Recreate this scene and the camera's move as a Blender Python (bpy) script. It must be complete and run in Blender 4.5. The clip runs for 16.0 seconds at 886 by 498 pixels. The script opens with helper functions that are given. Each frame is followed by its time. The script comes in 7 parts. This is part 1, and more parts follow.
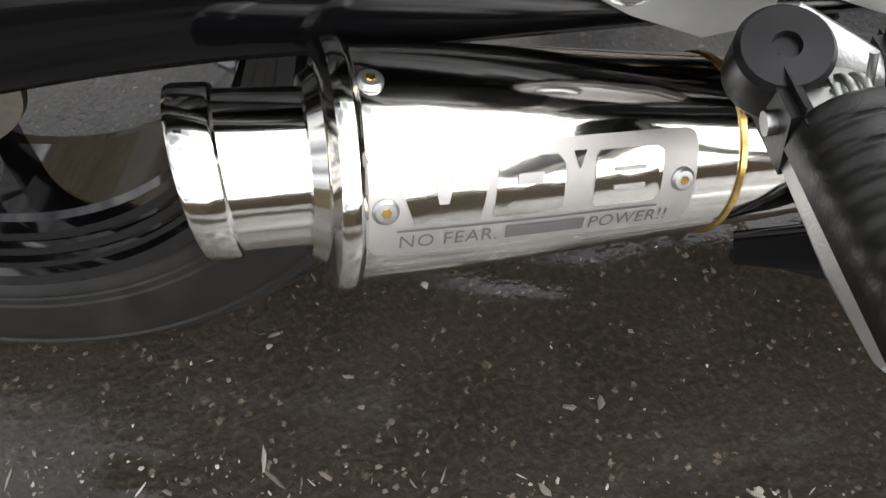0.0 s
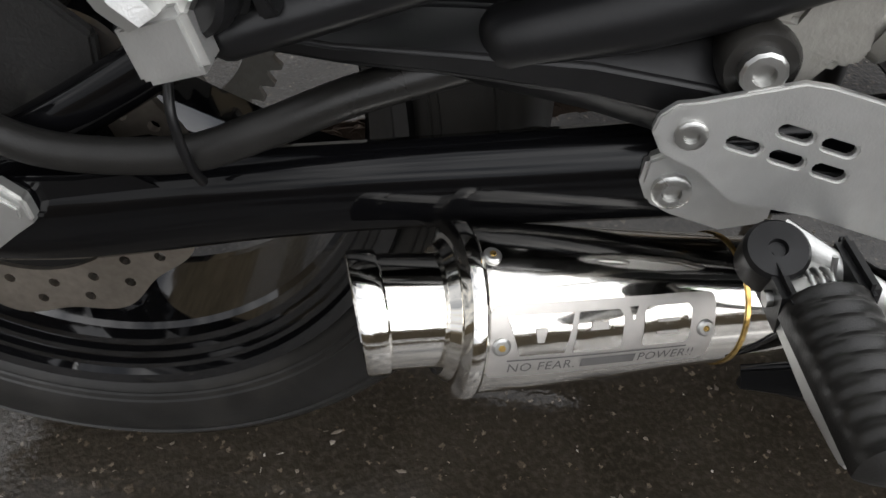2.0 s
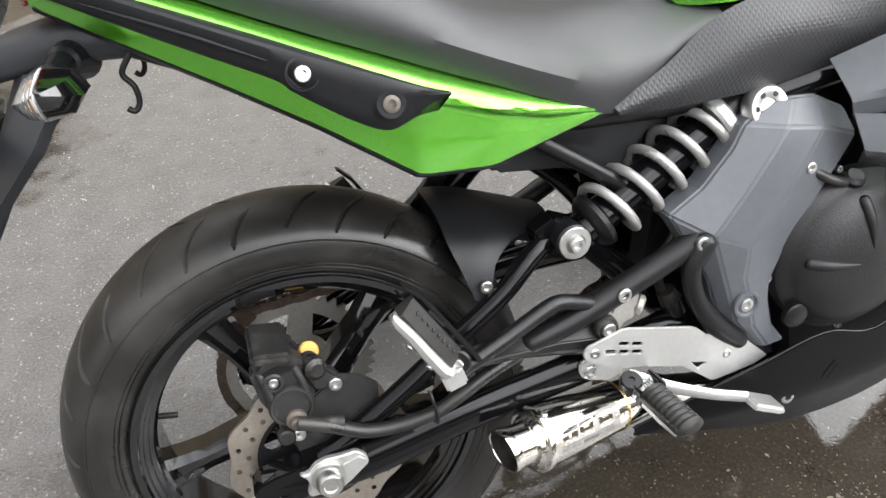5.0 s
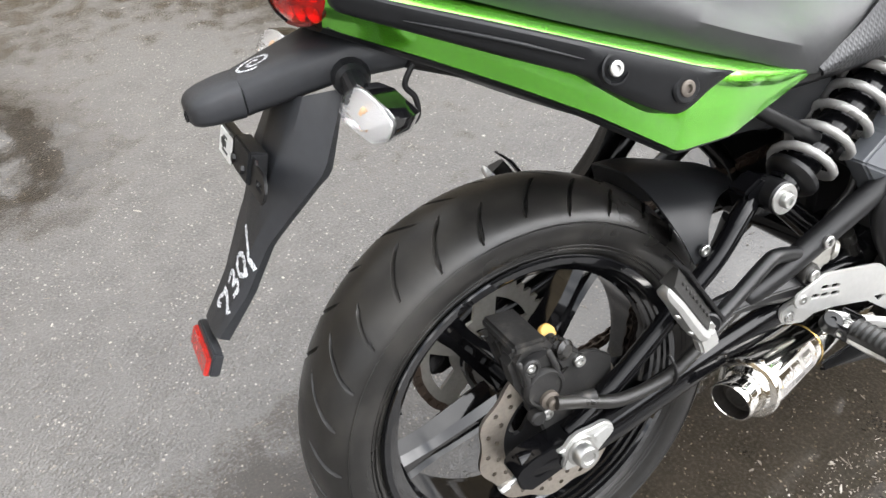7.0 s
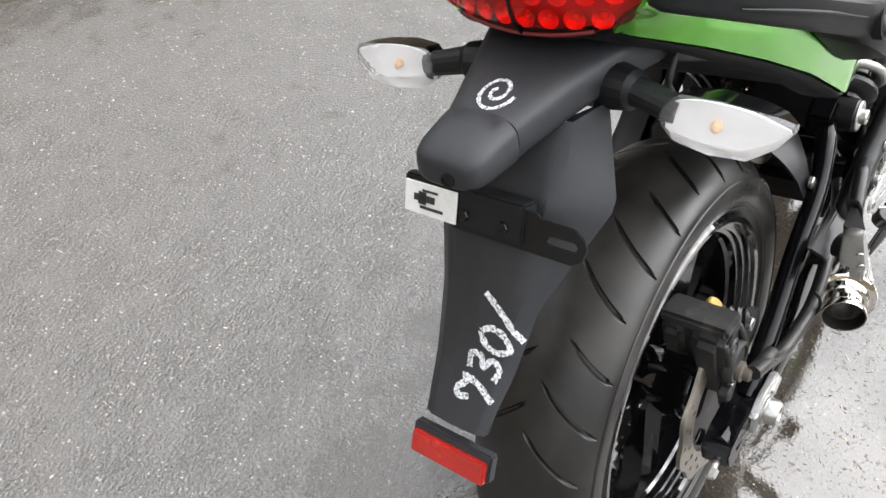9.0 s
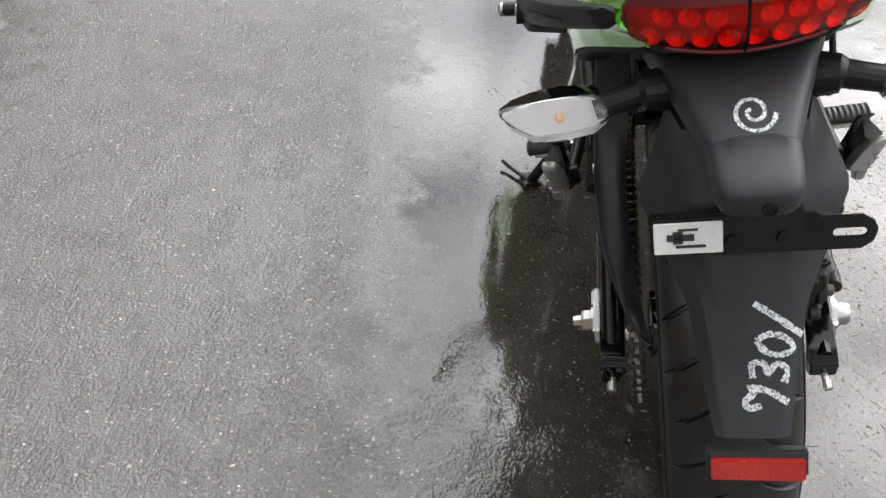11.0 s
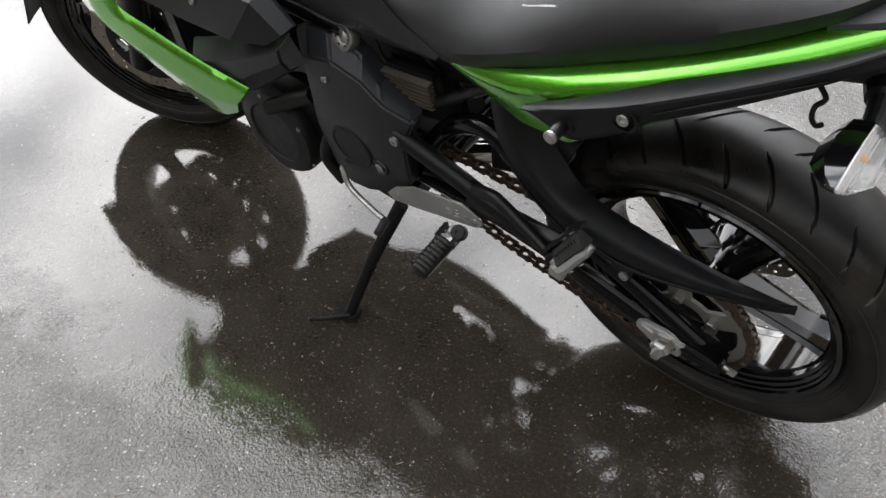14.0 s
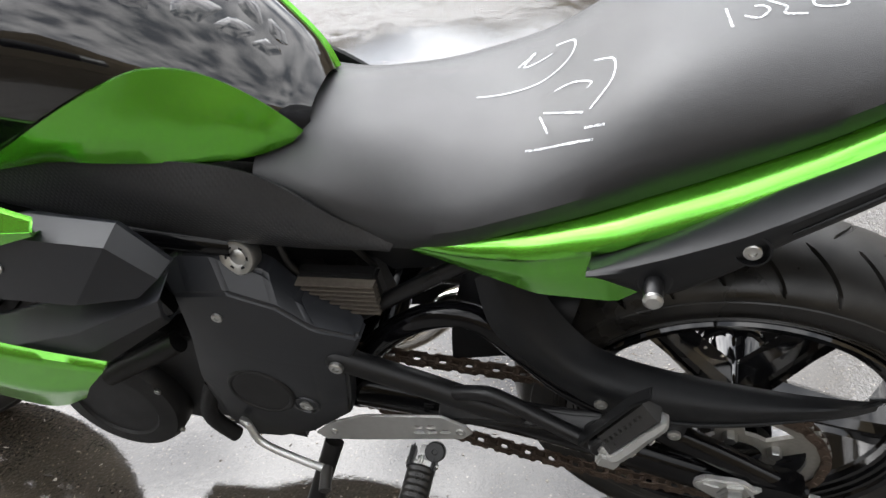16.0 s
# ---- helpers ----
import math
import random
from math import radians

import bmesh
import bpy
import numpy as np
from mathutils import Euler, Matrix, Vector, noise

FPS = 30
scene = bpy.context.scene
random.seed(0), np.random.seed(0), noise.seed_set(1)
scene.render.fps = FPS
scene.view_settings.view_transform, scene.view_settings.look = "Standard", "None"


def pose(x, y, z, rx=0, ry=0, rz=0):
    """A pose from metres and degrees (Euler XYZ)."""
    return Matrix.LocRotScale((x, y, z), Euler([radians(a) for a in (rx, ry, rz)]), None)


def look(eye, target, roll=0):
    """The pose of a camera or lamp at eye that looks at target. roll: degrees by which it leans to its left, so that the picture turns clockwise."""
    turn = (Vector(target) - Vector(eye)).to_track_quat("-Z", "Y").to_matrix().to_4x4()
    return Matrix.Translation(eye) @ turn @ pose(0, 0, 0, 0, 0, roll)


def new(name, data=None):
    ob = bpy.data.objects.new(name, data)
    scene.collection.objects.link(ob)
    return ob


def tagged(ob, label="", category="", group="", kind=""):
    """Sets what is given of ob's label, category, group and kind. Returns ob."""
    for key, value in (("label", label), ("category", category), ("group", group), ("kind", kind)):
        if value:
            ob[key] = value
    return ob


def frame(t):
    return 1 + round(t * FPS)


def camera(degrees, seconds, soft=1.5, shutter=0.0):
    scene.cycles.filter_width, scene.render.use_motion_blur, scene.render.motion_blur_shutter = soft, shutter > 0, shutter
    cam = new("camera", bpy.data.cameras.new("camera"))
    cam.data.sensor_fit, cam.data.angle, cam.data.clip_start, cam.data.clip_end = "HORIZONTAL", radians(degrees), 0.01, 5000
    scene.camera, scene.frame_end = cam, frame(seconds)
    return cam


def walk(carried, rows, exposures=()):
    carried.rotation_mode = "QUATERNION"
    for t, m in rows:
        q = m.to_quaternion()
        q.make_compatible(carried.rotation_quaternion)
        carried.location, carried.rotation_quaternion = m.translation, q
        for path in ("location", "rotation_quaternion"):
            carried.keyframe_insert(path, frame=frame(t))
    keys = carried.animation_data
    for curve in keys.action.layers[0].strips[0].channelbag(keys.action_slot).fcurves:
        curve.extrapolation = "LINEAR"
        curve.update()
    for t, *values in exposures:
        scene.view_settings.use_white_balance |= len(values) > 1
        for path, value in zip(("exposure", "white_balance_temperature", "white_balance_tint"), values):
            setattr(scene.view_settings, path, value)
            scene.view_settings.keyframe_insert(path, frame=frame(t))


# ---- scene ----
cam = camera(57.6, 16.0)

# The way of the hand-held camera: seconds, place, turn (pose() angles).
PATH = [
    (0, 0.300, -0.258, 0.554, 29.27, 0.42, 3.13),
    (0.5, 0.295, -0.247, 0.547, 29.38, 0.30, 4.23),
    (1, 0.290, -0.255, 0.555, 29.75, -0.09, 4.94),
    (1.5, 0.281, -0.274, 0.585, 32.28, -0.86, 5.03),
    (2, 0.257, -0.304, 0.651, 36.36, -1.14, 4.40),
    (2.5, 0.233, -0.332, 0.723, 41.02, -1.83, 1.91),
    (3, 0.215, -0.349, 0.790, 46.47, -2.52, -4.59),
    (3.2, 0.208, -0.362, 0.824, 48.04, -3.24, -8.18),
    (5.3, -0.103, -0.727, 1.176, 51.33, 2.30, -20.25),
    (5.5, -0.156, -0.752, 1.186, 51.70, 2.15, -22.09),
    (6, -0.239, -0.756, 1.185, 50.13, 1.44, -22.10),
    (6.5, -0.304, -0.648, 1.177, 46.87, 1.69, -24.08),
    (7, -0.371, -0.532, 1.196, 47.86, 2.67, -26.87),
    (7.5, -0.479, -0.438, 1.223, 52.12, 0.71, -33.07),
    (8, -0.622, -0.371, 1.229, 52.82, -0.17, -42.41),
    (8.5, -0.663, -0.244, 1.188, 49.22, -2.56, -46.41),
    (9, -0.673, -0.075, 1.173, 43.64, -1.52, -53.11),
    (9.2, -0.688, -0.024, 1.170, 42.68, -1.68, -54.00),
    (11.3, -0.774, 0.440, 1.181, 46.16, -1.80, -89.73),
    (11.5, -0.760, 0.492, 1.187, 47.62, -2.03, -94.92),
    (12, -0.763, 0.644, 1.202, 49.65, -0.50, -106.21),
    (12.5, -0.685, 0.737, 1.182, 48.77, 0.57, -114.20),
    (13, -0.532, 0.819, 1.182, 48.48, 2.91, -122.91),
    (13.5, -0.406, 0.899, 1.187, 48.76, 2.06, -130.08),
    (14, -0.278, 1.043, 1.196, 47.64, 1.27, -139.73),
    (14.5, -0.181, 1.102, 1.177, 49.61, 1.03, -147.68),
    (15, -0.065, 1.108, 1.173, 51.15, 4.77, -154.18),
    (15.5, 0.052, 1.054, 1.163, 56.38, 1.66, -161.57),
    (16, 0.126, 0.966, 1.092, 57.40, 4.21, -165.62),
]
walk(cam, [(t, pose(x, y, z, rx, ry, rz)) for t, x, y, z, rx, ry, rz in PATH], [(0.0, -0.20), (0.6, -0.64), (1.0, -0.86), (2.0, -0.78), (2.5, -0.13), (3.2, 0.30), (5.3, 0.66), (6.0, 0.57), (7.0, 0.80), (8.0, 0.92), (8.5, 0.88), (9.2, 0.46), (11.3, 0.1), (12.5, -0.02), (13.5, -0.15), (14.5, 0.2), (15.5, 0.70), (16.0, 0.56)])

# ---- sky and sun: a bright broken overcast ----
world = bpy.data.worlds.new("overcast_sky")
scene.world = world
world.use_nodes = True
wn, wl = world.node_tree.nodes, world.node_tree.links
wn.clear()
w_out = wn.new("ShaderNodeOutputWorld")
w_bg = wn.new("ShaderNodeBackground")
w_sky = wn.new("ShaderNodeTexSky")
w_sky.sky_type = "NISHITA"
w_sky.sun_disc = False
w_sky.sun_elevation = radians(36)
w_sky.sun_rotation = radians(122)
w_co = wn.new("ShaderNodeTexCoord")
w_map = wn.new("ShaderNodeMapping")
w_map.inputs["Scale"].default_value = (1.0, 1.0, 1.9)
w_noise = wn.new("ShaderNodeTexNoise")
w_noise.inputs["Scale"].default_value = 4.6
w_noise.inputs["Detail"].default_value = 7.0
w_noise.inputs["Roughness"].default_value = 0.52
w_ramp = wn.new("ShaderNodeValToRGB")
w_ramp.color_ramp.elements[0].position = 0.36
w_ramp.color_ramp.elements[0].color = (3.6, 3.8, 4.2, 1)
w_ramp.color_ramp.elements[1].position = 0.62
w_ramp.color_ramp.elements[1].color = (15.2, 15.1, 15.1, 1)
w_mix = wn.new("ShaderNodeMixRGB")
w_mix.inputs[0].default_value = 0.90
wl.new(w_co.outputs["Generated"], w_map.inputs["Vector"])
wl.new(w_map.outputs[0], w_noise.inputs["Vector"])
wl.new(w_noise.outputs["Fac"], w_ramp.inputs[0])
wl.new(w_sky.outputs[0], w_mix.inputs[1])
wl.new(w_ramp.outputs[0], w_mix.inputs[2])
SUN_WAY = Vector((0.72, -0.45, 0.62)).normalized()
w_dot = wn.new("ShaderNodeVectorMath")
w_dot.operation = "DOT_PRODUCT"
w_dot.inputs[1].default_value = SUN_WAY
wl.new(w_co.outputs["Generated"], w_dot.inputs[0])
w_glow = wn.new("ShaderNodeMapRange")
w_glow.interpolation_type = "SMOOTHSTEP"
w_glow.inputs["From Min"].default_value, w_glow.inputs["From Max"].default_value = 0.30, 1.0
w_glow.inputs["To Min"].default_value, w_glow.inputs["To Max"].default_value = 1.02, 3.9
wl.new(w_dot.outputs["Value"], w_glow.inputs["Value"])
w_lit = wn.new("ShaderNodeVectorMath")
w_lit.operation = "SCALE"
wl.new(w_mix.outputs[0], w_lit.inputs[0])
wl.new(w_glow.outputs[0], w_lit.inputs["Scale"])
wl.new(w_lit.outputs[0], w_bg.inputs["Color"])
w_bg.inputs["Strength"].default_value = 0.14
wl.new(w_bg.outputs[0], w_out.inputs["Surface"])

sun = new("sun", bpy.data.lights.new("sun", "SUN"))
sun.data.energy = 0.9
sun.data.angle = radians(55)
sun.data.color = (1.0, 0.975, 0.95)
sun.matrix_world = look(SUN_WAY * 8, (0, 0, 0))


# ---- materials ----
def material(name, color, rough=0.5, metal=0.0, vary=0.15, scale=30.0, bump=0.0, bump_scale=200.0, coat=0.0, rough_vary=0.1, stain=None, stain_scale=8.0, stain_at=0.6, spec=0.5):
    """A surface with grain and blotches at two scales, in the thing's own coordinates."""
    m = bpy.data.materials.new(name)
    m.use_nodes = True
    n, l = m.node_tree.nodes, m.node_tree.links
    p = n["Principled BSDF"]
    co = n.new("ShaderNodeTexCoord")
    big, fine = n.new("ShaderNodeTexNoise"), n.new("ShaderNodeTexNoise")
    big.inputs["Scale"].default_value, fine.inputs["Scale"].default_value = scale * 0.25, scale * 3
    big.inputs["Detail"].default_value = fine.inputs["Detail"].default_value = 4
    for t in (big, fine):
        l.new(co.outputs["Object"], t.inputs["Vector"])
    add = n.new("ShaderNodeMath")
    add.operation = "ADD"
    l.new(big.outputs["Fac"], add.inputs[0])
    l.new(fine.outputs["Fac"], add.inputs[1])
    rng = n.new("ShaderNodeMapRange")
    rng.inputs["From Min"].default_value, rng.inputs["From Max"].default_value = 0.6, 1.4
    rng.inputs["To Min"].default_value, rng.inputs["To Max"].default_value = 1 - vary, 1 + vary
    l.new(add.outputs[0], rng.inputs["Value"])
    mul = n.new("ShaderNodeVectorMath")
    mul.operation = "SCALE"
    mul.inputs[0].default_value = color
    l.new(rng.outputs[0], mul.inputs["Scale"])
    last = mul.outputs[0]
    if stain:
        s = n.new("ShaderNodeTexNoise")
        s.inputs["Scale"].default_value, s.inputs["Detail"].default_value = stain_scale, 8
        l.new(co.outputs["Object"], s.inputs["Vector"])
        r = n.new("ShaderNodeMapRange")
        r.inputs["From Min"].default_value, r.inputs["From Max"].default_value = stain_at - 0.06, stain_at + 0.1
        l.new(s.outputs["Fac"], r.inputs["Value"])
        mix = n.new("ShaderNodeMixRGB")
        l.new(r.outputs[0], mix.inputs[0])
        l.new(last, mix.inputs[1])
        mix.inputs[2].default_value = (*stain, 1)
        last = mix.outputs[0]
    l.new(last, p.inputs["Base Color"])
    rr = n.new("ShaderNodeMapRange")
    rr.inputs["From Min"].default_value, rr.inputs["From Max"].default_value = 0.3, 0.7
    rr.inputs["To Min"].default_value, rr.inputs["To Max"].default_value = max(0.0, rough - rough_vary), min(1.0, rough + rough_vary)
    l.new(big.outputs["Fac"], rr.inputs["Value"])
    l.new(rr.outputs[0], p.inputs["Roughness"])
    p.inputs["Metallic"].default_value = metal
    p.inputs["Coat Weight"].default_value = coat
    p.inputs["Coat Roughness"].default_value = 0.04
    p.inputs["Specular IOR Level"].default_value = spec
    if bump:
        b, t = n.new("ShaderNodeBump"), n.new("ShaderNodeTexNoise")
        t.inputs["Scale"].default_value, t.inputs["Detail"].default_value = bump_scale, 3
        l.new(co.outputs["Object"], t.inputs["Vector"])
        b.inputs["Strength"].default_value, b.inputs["Distance"].default_value = bump, 0.002
        l.new(t.outputs["Fac"], b.inputs["Height"])
        l.new(b.outputs[0], p.inputs["Normal"])
    return m


RUBBER = material("tyre_rubber", (0.0122, 0.0116, 0.0108), 0.38, 0, 0.45, 25, 0.10, 900, rough_vary=0.20, stain=(0.030, 0.028, 0.025), stain_scale=11, stain_at=0.56, spec=0.42)
GLOSS = material("gloss_black_paint", (0.003, 0.003, 0.0035), 0.12, 0, 0.2, 20, coat=0.0, rough_vary=0.05, spec=0.24)
TANKP = material("gloss_black_tank_paint", (0.003, 0.003, 0.0035), 0.06, 0, 0.2, 20, coat=0.7, rough_vary=0.03)
RIMPAINT = material("black_rim_paint", (0.004, 0.004, 0.0045), 0.06, 0, 0.2, 20, coat=0.5, rough_vary=0.03, spec=0.5)
PLASTIC = material("black_textured_plastic", (0.008, 0.0085, 0.0095), 0.44, 0, 0.25, 40, 0.15, 900, spec=0.26)
SATIN = material("satin_black_metal", (0.006, 0.006, 0.0065), 0.36, 0, 0.25, 30, 0.05, 400, spec=0.32)
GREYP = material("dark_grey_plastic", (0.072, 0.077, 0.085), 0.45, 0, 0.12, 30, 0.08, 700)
ENGINE = material("black_engine_casting", (0.007, 0.007, 0.0075), 0.46, 0, 0.3, 60, 0.3, 500, spec=0.4)
GREEN = material("lime_green_metallic_paint", (0.142, 0.52, 0.036), 0.25, 0.85, 0.02, 12, coat=1.0, rough_vary=0.01)
VINYL = material("seat_vinyl", (0.020, 0.0203, 0.0215), 0.43, 0, 0.15, 25, 0.30, 1400, spec=0.62)
ALLOY = material("bead_blasted_aluminium", (0.56, 0.56, 0.545), 0.40, 0.85, 0.08, 40, 0.12, 900)
STEEL = material("zinc_plated_steel", (0.50, 0.50, 0.485), 0.36, 1.0, 0.15, 60)
CHROME = material("polished_stainless", (0.82, 0.80, 0.755), 0.095, 1.0, 0.06, 12, 0.03, 90, rough_vary=0.04)
DISC = material("brake_disc_steel", (0.42, 0.38, 0.33), 0.38, 1.0, 0.2, 60, 0.1, 300)
SPRING = material("silver_spring_paint", (0.31, 0.305, 0.295), 0.33, 0.5, 0.12, 60)
COWL = material("dull_black_cowl_plastic", (0.0035, 0.0035, 0.0038), 0.38, 0, 0.25, 40, 0.1, 700, spec=0.12)
CASTMETAL = material("raw_cast_aluminium", (0.30, 0.29, 0.265), 0.5, 0.55, 0.15, 60, 0.25, 500)
CHAIN = material("rusty_chain", (0.075, 0.052, 0.038), 0.6, 0.4, 0.5, 160, 0.2, 300)
RED = material("red_lamp_lens", (0.60, 0.045, 0.012), 0.08, 0, 0.1, 20, coat=1.0, rough_vary=0.03)
REFLECT = material("red_reflector", (0.36, 0.010, 0.005), 0.2, 0, 0.3, 120, 0.6, 600, coat=0.6)
AMBER = material("amber_bulb", (0.82, 0.52, 0.28), 0.3)
WHITE = material("white_sticker", (0.72, 0.72, 0.70), 0.5, 0, 0.1, 60)
CHALK = material("white_chalk", (0.66, 0.68, 0.70), 0.9, 0, 0.25, 300)
YELLOW = material("yellow_rubber_cap", (0.50, 0.30, 0.06), 0.5)
GOLD = material("heat_tinted_weld", (0.62, 0.42, 0.14), 0.25, 1.0, 0.3, 80)
ETCH = material("etched_metal", (0.47, 0.45, 0.425), 0.50, 0.80, 0.08, 60)
PAD = material("clear_tank_pad", (0.006, 0.006, 0.0065), 0.16, 0, 0.1, 30, coat=0.6)
REGUL = material("bare_cast_metal", (0.105, 0.090, 0.075), 0.5, 0.4, 0.25, 60)
CUP = material("red_reflector_cup", (0.88, 0.16, 0.045), 0.18, 0.5, 0.1, 60, coat=1.0)
SILVER = material("silvered_reflector", (0.90, 0.90, 0.90), 0.22, 0.25, 0.05, 60)
REDTRIM = material("dull_red_trim", (0.13, 0.012, 0.012), 0.42)
ETCHGREY = material("grey_etching", (0.16, 0.155, 0.15), 0.5, 0.5)
DARKGREEN = material("dark_mark", (0.03, 0.035, 0.035), 0.4)
TEXT = material("pattern_moulded_plastic", (0.018, 0.0185, 0.020), 0.45, 0, 0.15, 40, 0.6, 260)


def lens_material(name, color):
    m = bpy.data.materials.new(name)
    m.use_nodes = True
    p = m.node_tree.nodes["Principled BSDF"]
    p.inputs["Base Color"].default_value = (*color, 1)
    p.inputs["Transmission Weight"].default_value = 0.85
    p.inputs["Roughness"].default_value = 0.02
    p.inputs["IOR"].default_value = 1.22
    p.inputs["Coat Weight"].default_value = 0.6
    n, l = m.node_tree.nodes, m.node_tree.links
    co, w, b = n.new("ShaderNodeTexCoord"), n.new("ShaderNodeTexWave"), n.new("ShaderNodeBump")
    w.inputs["Scale"].default_value = 90
    l.new(co.outputs["Object"], w.inputs["Vector"])
    l.new(w.outputs["Fac"], b.inputs["Height"])
    b.inputs["Strength"].default_value, b.inputs["Distance"].default_value = 0.35, 0.0006
    l.new(b.outputs[0], p.inputs["Normal"])
    return m


CLEAR = lens_material("clear_signal_lens", (0.95, 0.95, 0.95))
CLEAR.node_tree.nodes["Principled BSDF"].inputs["Transmission Weight"].default_value = 0.94
FAR = material("distant_trees", (0.135, 0.110, 0.074), 0.9, 0, 0.5, 0.5, spec=0.1)
GUARD = material("matte_guard_plastic", (0.0200, 0.0212, 0.0240), 0.47, 0, 0.2, 40, 0.15, 900, spec=0.4)
DUSTY = material("dusty_black_casting", (0.012, 0.0115, 0.011), 0.58, 0, 0.4, 60, 0.3, 500, stain=(0.045, 0.041, 0.036), stain_scale=60, stain_at=0.62)
SOOT = material("sooty_steel", (0.050, 0.045, 0.040), 0.6, 0.6, 0.4, 60)
REDLENS = lens_material("red_lamp_glass", (0.97, 0.075, 0.018))
for link in list(REDLENS.node_tree.nodes["Principled BSDF"].inputs["Normal"].links):
    REDLENS.node_tree.links.remove(link)
REDLENS.node_tree.nodes["Principled BSDF"].inputs["Transmission Weight"].default_value = 1.0
REDLENS.node_tree.nodes["Principled BSDF"].inputs["Roughness"].default_value = 0.0
REDLENS.node_tree.nodes["Principled BSDF"].inputs["IOR"].default_value = 1.12
for one in (CHALK,):
    nt = one.node_tree
    co, noi, rng = nt.nodes.new("ShaderNodeTexCoord"), nt.nodes.new("ShaderNodeTexNoise"), nt.nodes.new("ShaderNodeMapRange")
    noi.inputs["Scale"].default_value, noi.inputs["Detail"].default_value = 420, 5
    rng.inputs["From Min"].default_value, rng.inputs["From Max"].default_value = 0.38, 0.58
    rng.inputs["To Min"].default_value, rng.inputs["To Max"].default_value = 0.30, 0.97
    nt.links.new(co.outputs["Object"], noi.inputs["Vector"])
    nt.links.new(noi.outputs["Fac"], rng.inputs["Value"])
    nt.links.new(rng.outputs[0], nt.nodes["Principled BSDF"].inputs["Alpha"])
nt = TEXT.node_tree
hatch = []
for turn in (0.6, -0.6):
    co, mp, wv = nt.nodes.new("ShaderNodeTexCoord"), nt.nodes.new("ShaderNodeMapping"), nt.nodes.new("ShaderNodeTexWave")
    mp.inputs["Rotation"].default_value = (0, turn, 0)
    wv.inputs["Scale"].default_value, wv.inputs["Distortion"].default_value = 60, 0.6
    nt.links.new(co.outputs["Object"], mp.inputs["Vector"])
    nt.links.new(mp.outputs[0], wv.inputs["Vector"])
    hatch.append(wv)
mx_ = nt.nodes.new("ShaderNodeMath")
mx_.operation = "MAXIMUM"
for k, wv in enumerate(hatch):
    nt.links.new(wv.outputs["Fac"], mx_.inputs[k])
bp = next(b for b in nt.nodes if b.type == "BUMP")
nt.links.new(mx_.outputs[0], bp.inputs["Height"])
bp.inputs["Strength"].default_value = 0.22
# covers on the left: a much darker base colour than GREYP on the right
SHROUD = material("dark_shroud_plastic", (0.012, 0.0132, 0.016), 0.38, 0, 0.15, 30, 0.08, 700)


